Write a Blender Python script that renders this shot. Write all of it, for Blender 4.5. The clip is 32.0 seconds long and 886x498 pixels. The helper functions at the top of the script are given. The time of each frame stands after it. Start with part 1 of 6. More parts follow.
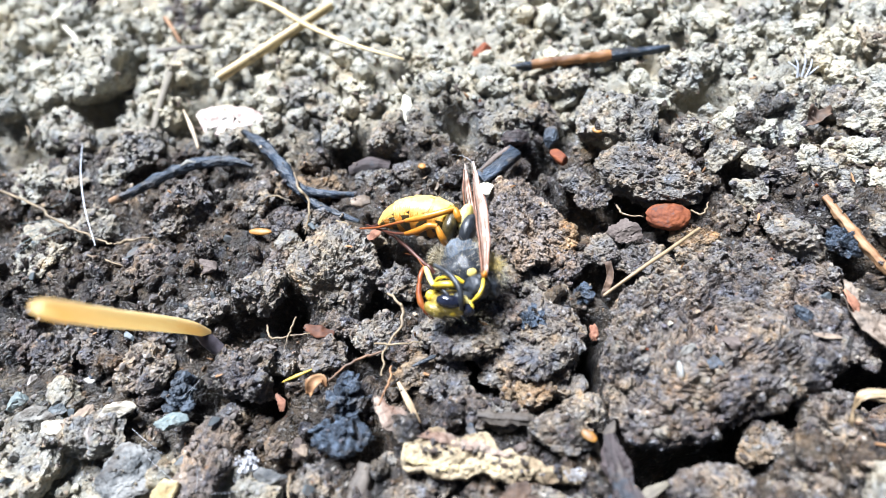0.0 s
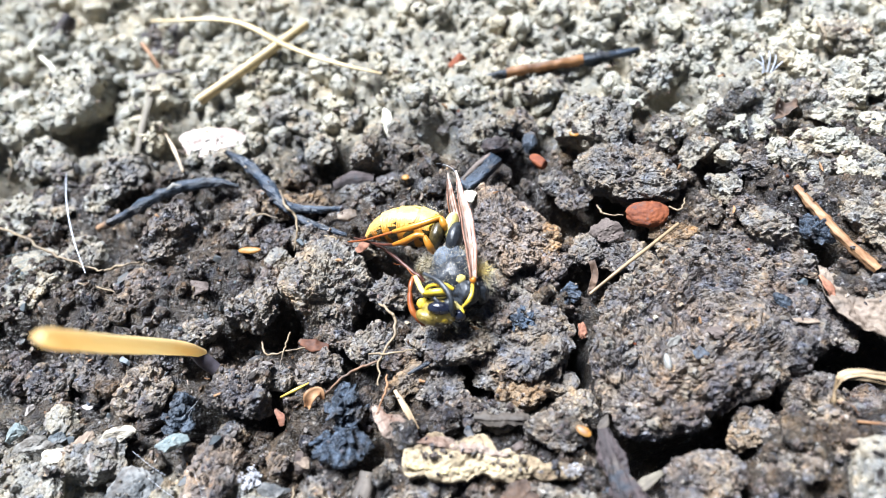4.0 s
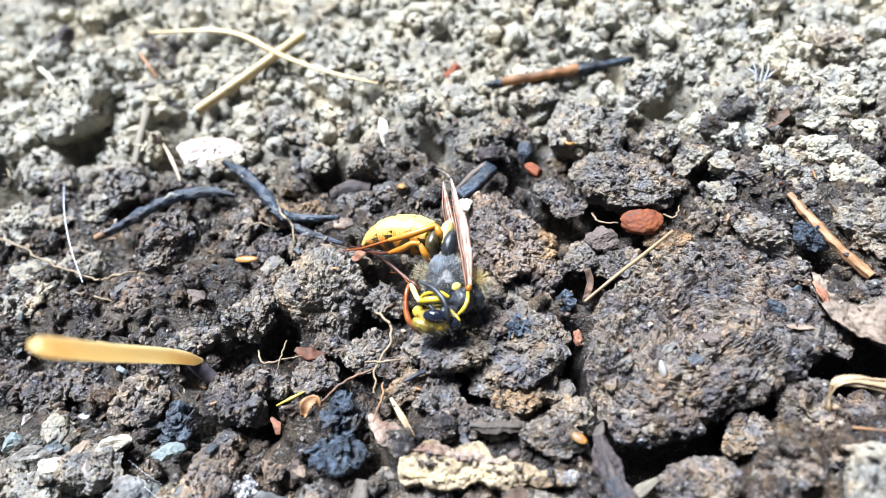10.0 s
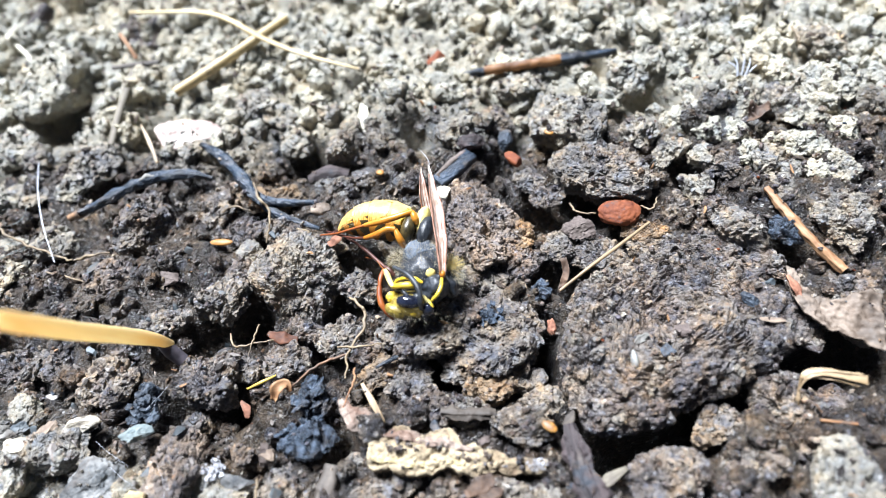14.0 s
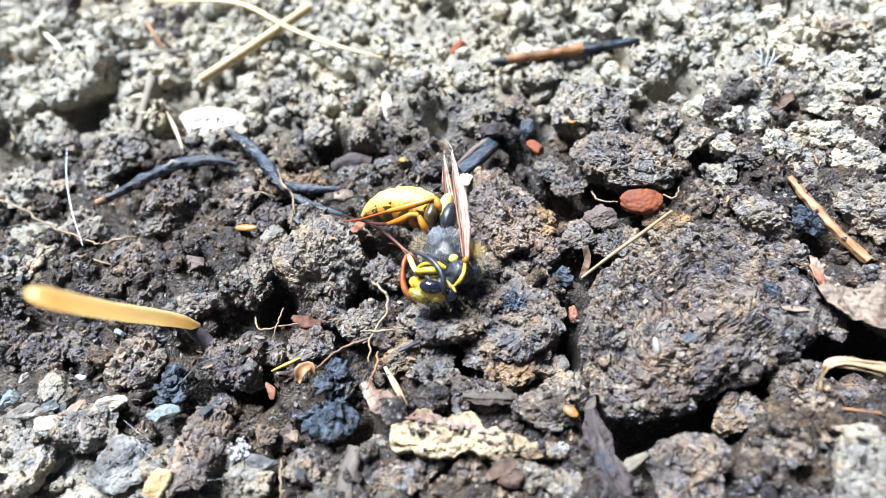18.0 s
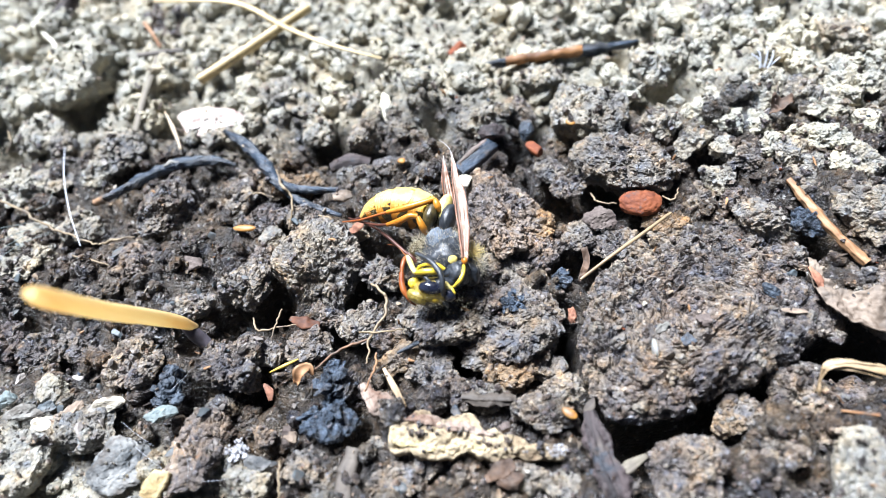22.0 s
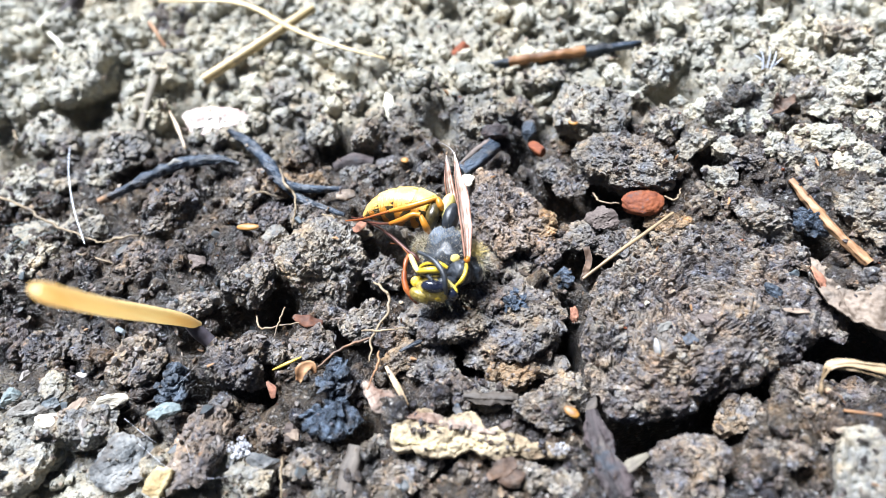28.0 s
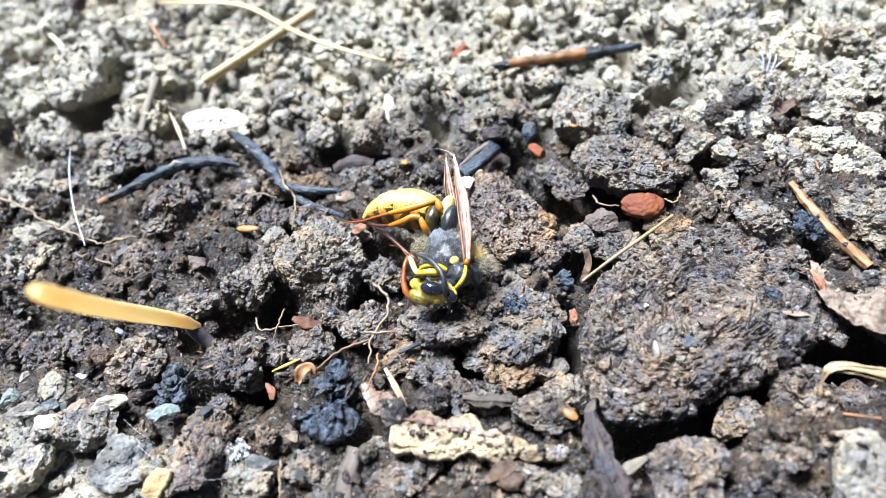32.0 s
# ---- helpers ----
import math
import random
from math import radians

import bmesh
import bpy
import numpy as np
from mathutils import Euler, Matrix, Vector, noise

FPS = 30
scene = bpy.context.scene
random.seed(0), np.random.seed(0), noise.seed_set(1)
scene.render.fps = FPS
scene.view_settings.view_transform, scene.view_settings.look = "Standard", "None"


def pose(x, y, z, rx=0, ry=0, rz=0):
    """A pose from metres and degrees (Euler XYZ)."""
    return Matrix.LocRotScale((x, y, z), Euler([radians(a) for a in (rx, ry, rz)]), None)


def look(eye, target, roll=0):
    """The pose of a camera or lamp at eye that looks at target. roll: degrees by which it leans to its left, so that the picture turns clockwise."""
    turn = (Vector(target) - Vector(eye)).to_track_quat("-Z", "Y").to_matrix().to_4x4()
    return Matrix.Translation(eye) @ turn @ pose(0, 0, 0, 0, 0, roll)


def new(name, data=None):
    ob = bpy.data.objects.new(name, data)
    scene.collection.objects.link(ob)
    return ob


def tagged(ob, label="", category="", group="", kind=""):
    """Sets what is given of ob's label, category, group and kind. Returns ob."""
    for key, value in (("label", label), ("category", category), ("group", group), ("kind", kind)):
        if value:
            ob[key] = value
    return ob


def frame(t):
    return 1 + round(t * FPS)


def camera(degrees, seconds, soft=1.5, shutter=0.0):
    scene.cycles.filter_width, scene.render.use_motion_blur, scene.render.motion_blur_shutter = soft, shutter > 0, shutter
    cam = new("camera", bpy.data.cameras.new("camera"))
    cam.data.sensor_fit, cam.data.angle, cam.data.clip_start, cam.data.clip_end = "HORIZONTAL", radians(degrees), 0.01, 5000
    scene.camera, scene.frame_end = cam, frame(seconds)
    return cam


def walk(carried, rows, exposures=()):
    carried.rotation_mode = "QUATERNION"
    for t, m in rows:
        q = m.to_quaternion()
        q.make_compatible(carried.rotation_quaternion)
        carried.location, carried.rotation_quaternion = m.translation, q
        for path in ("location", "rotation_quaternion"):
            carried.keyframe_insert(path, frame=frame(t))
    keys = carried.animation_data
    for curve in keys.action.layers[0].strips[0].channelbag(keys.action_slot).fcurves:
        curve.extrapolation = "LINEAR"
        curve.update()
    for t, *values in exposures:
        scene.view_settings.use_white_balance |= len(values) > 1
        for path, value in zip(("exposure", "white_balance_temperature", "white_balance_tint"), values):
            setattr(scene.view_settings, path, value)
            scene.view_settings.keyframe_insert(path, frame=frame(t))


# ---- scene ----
MM = 0.001  # all sizes below are in millimetres
cam = camera(66.8, 32.0, soft=0.8)
# seconds, eye in millimetres, yaw, pitch, roll in degrees
PATH = [
    (0, 0.063, -30.221, 46.577, 3.818, -57.455, -11.036),
    (0.5, 0.064, -30.307, 46.657, 3.811, -57.387, -10.981),
    (1, 0.101, -30.296, 46.610, 3.745, -57.165, -10.956),
    (1.5, 0.077, -30.455, 46.662, 3.463, -57.033, -10.671),
    (2, 0.165, -30.414, 46.656, 3.458, -57.018, -10.665),
    (2.5, 0.228, -30.548, 46.622, 3.251, -56.851, -10.468),
    (4.5, -0.358, -30.755, 47.818, 0.586, -57.172, -12.089),
    (5, -0.230, -30.785, 47.659, 0.792, -57.075, -12.160),
    (5.5, -0.155, -30.904, 47.741, 0.845, -56.977, -12.152),
    (6, -0.197, -30.779, 47.518, 0.723, -56.989, -11.936),
    (6.5, -0.163, -30.860, 47.734, 0.795, -56.985, -12.028),
    (7, -0.107, -30.813, 47.774, 0.704, -56.777, -11.897),
    (7.5, -0.079, -30.828, 47.752, 0.635, -56.508, -11.798),
    (8, -0.101, -30.812, 47.846, 0.539, -56.437, -11.722),
    (8.5, -0.138, -30.827, 47.828, 0.584, -56.317, -11.732),
    (9, -0.141, -30.898, 47.803, 0.744, -56.401, -11.818),
    (9.5, -0.113, -30.944, 47.773, 0.562, -56.406, -11.704),
    (10, -0.006, -31.039, 47.753, 0.546, -56.331, -11.641),
    (10.5, 0.195, -31.152, 47.597, 0.429, -56.242, -11.429),
    (11, 0.533, -31.153, 47.182, 0.643, -56.788, -11.538),
    (11.5, 0.645, -31.297, 47.207, 0.348, -56.841, -11.013),
    (12, 0.684, -31.455, 47.030, 0.281, -56.827, -10.616),
    (12.5, 0.799, -31.563, 47.071, 0.224, -56.906, -10.575),
    (13, 0.989, -31.648, 46.937, -0.027, -56.844, -10.290),
    (13.5, 1.365, -31.719, 46.686, -0.529, -56.871, -9.647),
    (14, 1.025, -31.660, 47.002, -0.759, -56.834, -9.370),
    (14.5, 0.577, -32.177, 47.502, -0.249, -56.496, -9.541),
    (15, 0.305, -32.305, 47.441, 0.872, -56.379, -10.396),
    (15.5, 0.166, -32.263, 47.318, 1.236, -56.671, -10.623),
    (17.5, 0.097, -32.407, 47.119, 1.614, -57.155, -10.868),
    (18, 0.128, -32.392, 47.054, 1.310, -57.027, -10.541),
    (18.5, 0.017, -32.418, 47.064, 1.345, -56.935, -10.481),
    (19, 0.011, -32.435, 47.050, 1.356, -56.985, -10.491),
    (19.5, 0.016, -32.506, 47.142, 1.352, -57.014, -10.423),
    (20, 0.005, -32.407, 46.902, 1.175, -57.005, -10.327),
    (20.5, -0.008, -32.346, 46.980, 1.033, -57.074, -10.162),
    (21, 0.072, -32.389, 46.987, 1.046, -56.948, -10.241),
    (21.5, 0.019, -32.344, 47.006, 0.888, -56.988, -10.096),
    (22, -0.020, -32.318, 46.993, 0.837, -56.978, -10.003),
    (22.5, -0.006, -32.419, 46.921, 0.917, -56.965, -10.112),
    (23, -0.020, -32.448, 46.820, 0.959, -56.867, -10.110),
    (23.5, 0.041, -32.423, 46.937, 0.957, -56.927, -10.084),
    (24, 0.185, -32.485, 46.854, 1.047, -56.824, -10.211),
    (24.5, 0.177, -32.461, 46.987, 1.038, -56.923, -10.192),
    (25, 0.063, -32.425, 46.887, 0.825, -56.725, -9.975),
    (25.5, 0.029, -32.379, 46.583, 1.033, -56.801, -10.074),
    (27.5, 0.073, -32.676, 46.922, 1.241, -56.754, -10.237),
    (28, -0.068, -32.616, 46.992, 1.163, -56.758, -10.076),
    (28.5, -0.148, -32.525, 46.628, 1.214, -56.861, -10.174),
    (29, -0.056, -32.614, 46.852, 1.485, -57.046, -10.344),
    (29.5, -0.129, -32.617, 46.813, 1.372, -56.887, -10.241),
    (30, -0.122, -32.675, 46.963, 1.381, -56.740, -10.221),
    (30.5, -0.117, -32.688, 47.182, 1.277, -56.732, -10.089),
    (31, -0.069, -32.779, 47.200, 1.260, -56.440, -10.138),
    (31.5, -0.039, -32.703, 47.159, 1.359, -56.379, -10.140),
    (32, 0.093, -32.614, 47.017, 1.340, -56.606, -10.097),
]
walk(cam, [(t, pose(x * MM, y * MM, z * MM, 90 + pitch, 0, yaw) @ pose(0, 0, 0, 0, 0, roll)) for t, x, y, z, yaw, pitch, roll in PATH],
     exposures=[(0.0, 1.68, 5770, 10), (10.0, 1.67, 5770, 10), (15.0, 1.66, 5770, 10), (18.0, 1.73, 5770, 10), (32.0, 1.72, 5770, 10)])
cam.data.dof.use_dof = True
cam.data.dof.focus_distance = 0.054
cam.data.dof.aperture_fstop = 21.0

# ---- light: bright overcast sky, veiled sun from behind the subject ----
SUN_HIGH, SUN_TURN = 62.0, 332.0
world = bpy.data.worlds.new("overcast_sky")
scene.world = world
world.use_nodes = True
wn = world.node_tree
sky = wn.nodes.new("ShaderNodeTexSky")
sky.sky_type, sky.sun_disc = "NISHITA", False
sky.sun_elevation, sky.sun_rotation = radians(SUN_HIGH), radians(SUN_TURN)
sky.air_density, sky.dust_density, sky.ozone_density = 1.0, 4.0, 1.0
wn.links.new(sky.outputs["Color"], wn.nodes["Background"].inputs["Color"])
wn.nodes["Background"].inputs["Strength"].default_value = 0.007
sun = new("sun", bpy.data.lights.new("sun", "SUN"))
sun.data.energy, sun.data.angle, sun.data.color = 5.0, radians(24), (1.0, 0.985, 0.965)
turn = radians(SUN_TURN)
sun_from = Vector((math.sin(turn) * math.cos(radians(SUN_HIGH)), math.cos(turn) * math.cos(radians(SUN_HIGH)), math.sin(radians(SUN_HIGH))))
sun.matrix_world = look(sun_from * 2, (0, 0, 0))


# ---- noise on arrays of points (n, 3) ----
def rnd(i, j, k, seed):
    h = (i * 374761393 + j * 668265263 + k * 2147483647 + seed * 974634541) & 0xFFFFFFFF
    h = ((h ^ (h >> 13)) * 1274126177) & 0xFFFFFFFF
    h = ((h ^ (h >> 16)) * 2246822519) & 0xFFFFFFFF
    return ((h ^ (h >> 15)) & 0xFFFFFF) / 16777216.0


def value_noise(p, seed=0):
    f0 = np.floor(p)
    a = f0.astype(np.int64)
    f = p - f0
    f = f * f * (3 - 2 * f)
    out = 0
    for dx in (0, 1):
        wx = f[:, 0] if dx else 1 - f[:, 0]
        for dy in (0, 1):
            wy = f[:, 1] if dy else 1 - f[:, 1]
            for dz in (0, 1):
                wz = f[:, 2] if dz else 1 - f[:, 2]
                out = out + wx * wy * wz * rnd(a[:, 0] + dx, a[:, 1] + dy, a[:, 2] + dz, seed)
    return out * 2 - 1


def fbm(p, octaves=4, seed=0, gain=0.5):
    out, amp = 0, 1.0
    for n in range(octaves):
        out = out + amp * value_noise(p, seed + 17 * n)
        p, amp = p * 2.03, amp * gain
    return out


def cells(p, seed=0, flat=False):
    """Distance to the nearest of scattered points, about one to a unit cube, as round knobs from 0 (between) to 1 (on top)."""
    a = np.floor(p).astype(np.int64)
    best = np.full(len(p), 9.0)
    for dx in (-1, 0, 1):
        for dy in (-1, 0, 1):
            for dz in (0,) if flat else (-1, 0, 1):
                i, j, k = a[:, 0] + dx, a[:, 1] + dy, a[:, 2] + dz
                d = (i + rnd(i, j, k, seed) - p[:, 0]) ** 2 + (j + rnd(i, j, k, seed + 1) - p[:, 1]) ** 2
                if not flat:
                    d = d + (k + rnd(i, j, k, seed + 2) - p[:, 2]) ** 2
                best = np.minimum(best, d)
    return 1 - np.minimum(best, 1.0)


def flakes(p, seed=0):
    """A height of its own for each of the scattered cells, from 0 to 1, with sharp steps between: broken flakes."""
    a = np.floor(p).astype(np.int64)
    best, value = np.full(len(p), 9.0), np.zeros(len(p))
    for dx in (-1, 0, 1):
        for dy in (-1, 0, 1):
            for dz in (-1, 0, 1):
                i, j, k = a[:, 0] + dx, a[:, 1] + dy, a[:, 2] + dz
                d = (i + rnd(i, j, k, seed) - p[:, 0]) ** 2 + (j + rnd(i, j, k, seed + 1) - p[:, 1]) ** 2 + (k + rnd(i, j, k, seed + 2) - p[:, 2]) ** 2
                near = d < best
                best = np.where(near, d, best)
                value = np.where(near, rnd(i, j, k, seed + 5), value)
    return value


def crumbly(q, seed):
    """Height in millimetres of the crumb relief of soil at points q in millimetres: ledges, broken flakes, crumbs and grains."""
    w = q + 0.35 * np.stack([fbm(q * 1.5, 2, seed + s) for s in (5, 6, 7)], 1)
    tilt = rotation(25 + 40 * (seed % 3), 20, 50 * seed)
    layers = 2.6 * fbm(q * 0.3, 3, seed + 21, 0.5) + 0.5 * value_noise(q * 1.4, seed + 31)
    step = layers - np.floor(layers)
    ledges = np.floor(layers) + np.clip(step * 3.5, 0, 1) ** 2
    broken = flakes((w @ tilt.T) * (0.8, 1.1, 2.0), seed + 40)
    chips = flakes((w @ tilt.T) * (1.9, 2.4, 4.0), seed + 44)
    rough = 1 - np.abs(fbm(q * 0.9, 5, seed + 23, 0.6))
    return 0.19 * ledges + 0.26 * broken + 0.15 * chips + 0.16 * cells(w / 1.1, seed) + 0.09 * cells(w / 0.45, seed + 3) + 0.3 * rough - 0.02


def granular(q, seed):
    """Height in millimetres of the relief of dry soil at points q in millimetres: granules of three sizes grown together."""
    w = q + 0.3 * np.stack([value_noise(q * 1.7, seed + s) for s in (5, 6, 7)], 1)
    rough = 1 - np.abs(fbm(q * 0.9, 5, seed + 21, 0.62))
    return 0.36 * cells(w / 1.7, seed) + 0.22 * cells(w / 0.8, seed + 3) + 0.1 * cells(w / 0.36, seed + 9) + 0.36 * rough - 0.05


# ---- meshes ----
def mesh_object(name, verts, faces, material, parent=None, label="", smooth=True):
    """One mesh object from arrays in millimetres; faces is an (n, 3) or (n, 4) array or a list of tuples."""
    me = bpy.data.meshes.new(name)
    v = np.asarray(verts, np.float32) * MM
    if isinstance(faces, np.ndarray):
        k = faces.shape[1]
        me.vertices.add(len(v))
        me.vertices.foreach_set("co", v.ravel())
        me.loops.add(faces.size)
        me.loops.foreach_set("vertex_index", faces.astype(np.int32).ravel())
        me.polygons.add(len(faces))
        me.polygons.foreach_set("loop_start", np.arange(0, faces.size, k, dtype=np.int32))
        me.polygons.foreach_set("loop_total", np.full(len(faces), k, dtype=np.int32))
        me.update(calc_edges=True)
        me.validate()
    else:
        me.from_pydata(v.tolist(), [], faces)
    me.polygons.foreach_set("use_smooth", np.full(len(me.polygons), smooth, dtype=bool))
    me.materials.append(material)
    me.update()
    ob = new(name, me)
    if parent is not None:
        ob.parent = parent
    if label:
        tagged(ob, label)
    return ob


def placed(ob, x, y, z, yaw=0.0, rx=0.0, ry=0.0):
    ob.matrix_world = pose(x * MM, y * MM, z * MM, rx, ry, yaw)
    return ob


BALLS = {}


def ball(level):
    """Unit icosphere as arrays of vertices and triangles."""
    if level not in BALLS:
        bm = bmesh.new()
        bmesh.ops.create_icosphere(bm, subdivisions=level, radius=1.0)
        BALLS[level] = (np.array([v.co[:] for v in bm.verts]), np.array([[v.index for v in f.verts] for f in bm.faces]))
        bm.free()
    v, f = BALLS[level]
    return v.copy(), f.copy()


def rotation(rx, ry, rz):
    return np.array(Euler((radians(rx), radians(ry), radians(rz))).to_matrix())


def smooth_path(points, n):
    """n points on a Catmull-Rom curve through the given ones."""
    p = np.asarray(points, float)
    if len(p) == 2:
        s = np.linspace(0, 1, n)[:, None]
        return p[0] * (1 - s) + p[1] * s
    e = np.vstack([2 * p[0] - p[1], p, 2 * p[-1] - p[-2]])
    t = np.linspace(0, len(p) - 1 - 1e-6, n)
    i = t.astype(int)
    u = (t - i)[:, None]
    a, b, c, d = e[i], e[i + 1], e[i + 2], e[i + 3]
    return 0.5 * (2 * b + (c - a) * u + (2 * a - 5 * b + 4 * c - d) * u**2 + (3 * b - a - 3 * c + d) * u**3)


def tube(points, radii, sides=8, steps=24, flat=1.0, rough=0.0, seed=0, up=(0, 0, 1), grain=0.0):
    """A closed, bent, tapering rod: vertices and faces. flat squeezes it along up; rough is uneven thickness; grain cuts furrows along it."""
    c = smooth_path(points, steps)
    r = np.interp(np.linspace(0, 1, steps), np.linspace(0, 1, len(radii)), radii)
    tang = np.gradient(c, axis=0)
    tang /= np.linalg.norm(tang, axis=1)[:, None] + 1e-9
    upv = np.array(up, float)
    side = np.cross(tang, upv)
    side /= np.linalg.norm(side, axis=1)[:, None] + 1e-9
    over = np.cross(side, tang)
    ang = np.linspace(0, 2 * np.pi, sides, endpoint=False)
    ring = np.cos(ang)[None, :, None] * side[:, None] + flat * np.sin(ang)[None, :, None] * over[:, None]
    rr = np.repeat(r[:, None], sides, 1)
    if rough:
        q = (c[:, None] + ring * 0.6).reshape(-1, 3)
        rr = rr * (1 + rough * fbm(q * 1.3, 3, seed).reshape(steps, sides))
    if grain:
        rng = np.random.RandomState(seed)
        rr = rr * (1 + grain * rng.uniform(-1, 1, sides)[None, :])
    v = (c[:, None] + ring * rr[:, :, None]).reshape(-1, 3)
    faces = []
    for a in range(steps - 1):
        for b in range(sides):
            b2 = (b + 1) % sides
            faces.append((a * sides + b, a * sides + b2, (a + 1) * sides + b2, (a + 1) * sides + b))
    n = len(v)
    v = np.concatenate([v, v[:sides], v[-sides:]])
    faces.append(tuple(range(n + sides - 1, n - 1, -1)))
    faces.append(tuple(range(n + sides, n + 2 * sides)))
    return v, faces


def ribbon(points, widths, thick, steps=24, across=6, curl=0.0, seed=0, ragged=0.0, up=(0, 0, 1), crinkle=0.0, pitted=0.0):
    """A thin bent sheet with thickness: a blade, leaf or bark strip. curl lifts its edges."""
    c = smooth_path(points, steps)
    w = np.interp(np.linspace(0, 1, steps), np.linspace(0, 1, len(widths)), widths)
    tang = np.gradient(c, axis=0)
    tang /= np.linalg.norm(tang, axis=1)[:, None] + 1e-9
    side = np.cross(tang, np.array(up, float))
    side /= np.linalg.norm(side, axis=1)[:, None] + 1e-9
    over = np.cross(side, tang)
    s = np.linspace(-1, 1, across)
    edge = np.ones((steps, across))
    if ragged:
        run = np.concatenate([[0], np.cumsum(np.linalg.norm(np.diff(c, axis=0), axis=1))])
        q = np.stack([run * 0.9, run * 0.31, np.zeros(steps)], 1)
        left, right = 1 + ragged * fbm(q, 3, seed), 1 + ragged * fbm(q, 3, seed + 4)
        edge = np.where(s[None, :] < 0, left[:, None], right[:, None])
    top = c[:, None] + side[:, None] * (s[None, :, None] * (w[:, None] * edge)[:, :, None] / 2)
    lift = curl * (s[None, :] ** 2) * w[:, None] / 2
    if crinkle:
        lift = lift + crinkle * fbm(top.reshape(-1, 3) * 1.1, 3, seed + 9).reshape(steps, across)
    if pitted:
        q = top.reshape(-1, 3)
        lift = lift + pitted * (crumbly(q * 1.2, seed % 7) - 0.62).reshape(steps, across)
    top = top + over[:, None] * lift[:, :, None]
    low = top - over[:, None] * thick
    v = np.concatenate([top.reshape(-1, 3), low.reshape(-1, 3)])
    n, faces = steps * across, []
    for a in range(steps - 1):
        for b in range(across - 1):
            i = a * across + b
            faces.append((i, i + 1, i + across + 1, i + across))
            faces.append((n + i, n + i + across, n + i + across + 1, n + i + 1))
        i, j = a * across, a * across + across - 1
        faces.append((i, i + across, n + i + across, n + i))
        faces.append((j, n + j, n + j + across, j + across))
    for b in range(across - 1):
        i, j = b, (steps - 1) * across + b
        faces.append((i, n + i, n + i + 1, i + 1))
        faces.append((j, j + 1, n + j + 1, n + j))
    return v, faces


# ---- materials ----
def material(name, rough=0.8, metal=0.0):
    m = bpy.data.materials.new(name)
    m.use_nodes = True
    nt = m.node_tree
    b = nt.nodes["Principled BSDF"]
    b.inputs["Roughness"].default_value, b.inputs["Metallic"].default_value = rough, metal
    return m, nt, b


def node(nt, kind, **values):
    n = nt.nodes.new(kind)
    for key, value in values.items():
        n.inputs[key].default_value = value
    return n


def noise_node(nt, scale, detail=4.0, rough=0.55, vector=None):
    n = node(nt, "ShaderNodeTexNoise", Scale=scale, Detail=detail, Roughness=rough)
    if vector is not None:
        nt.links.new(vector, n.inputs["Vector"])
    return n.outputs["Fac"]


def ramp(nt, fac, stops):
    n = nt.nodes.new("ShaderNodeValToRGB")
    e = n.color_ramp.elements
    while len(e) < len(stops):
        e.new(0.5)
    for el, (at, col) in zip(e, stops):
        el.position, el.color = at, (*col, 1) if len(col) == 3 else col
    nt.links.new(fac, n.inputs["Fac"])
    return n.outputs["Color"]


def blend(nt, fac, a, b, how="MIX"):
    n = nt.nodes.new("ShaderNodeMix")
    n.data_type, n.blend_type = "RGBA", how
    for key, value in (("Factor", fac), ("A", a), ("B", b)):
        sock = [s for s in n.inputs if s.name == key and s.type == ("VALUE" if key == "Factor" else "RGBA")][0]
        if isinstance(value, (int, float)):
            sock.default_value = value
        elif isinstance(value, tuple):
            sock.default_value = (*value, 1)
        else:
            nt.links.new(value, sock)
    return [s for s in n.outputs if s.type == "RGBA"][0]


def calc(nt, how, a, b=0.0, clamp=False):
    n = nt.nodes.new("ShaderNodeMath")
    n.operation, n.use_clamp = how, clamp
    for i, value in enumerate((a, b)):
        if isinstance(value, (int, float)):
            n.inputs[i].default_value = value
        else:
            nt.links.new(value, n.inputs[i])
    return n.outputs[0]


def bump(nt, bsdf, height, strength=0.5, distance=0.0002, normal=None):
    n = node(nt, "ShaderNodeBump", Strength=strength, Distance=distance)
    nt.links.new(height, n.inputs["Height"])
    if normal is not None:
        nt.links.new(normal, n.inputs["Normal"])
    nt.links.new(n.outputs["Normal"], bsdf.inputs["Normal"])
    return n.outputs["Normal"]


def position(nt):
    return nt.nodes.new("ShaderNodeNewGeometry").outputs["Position"]


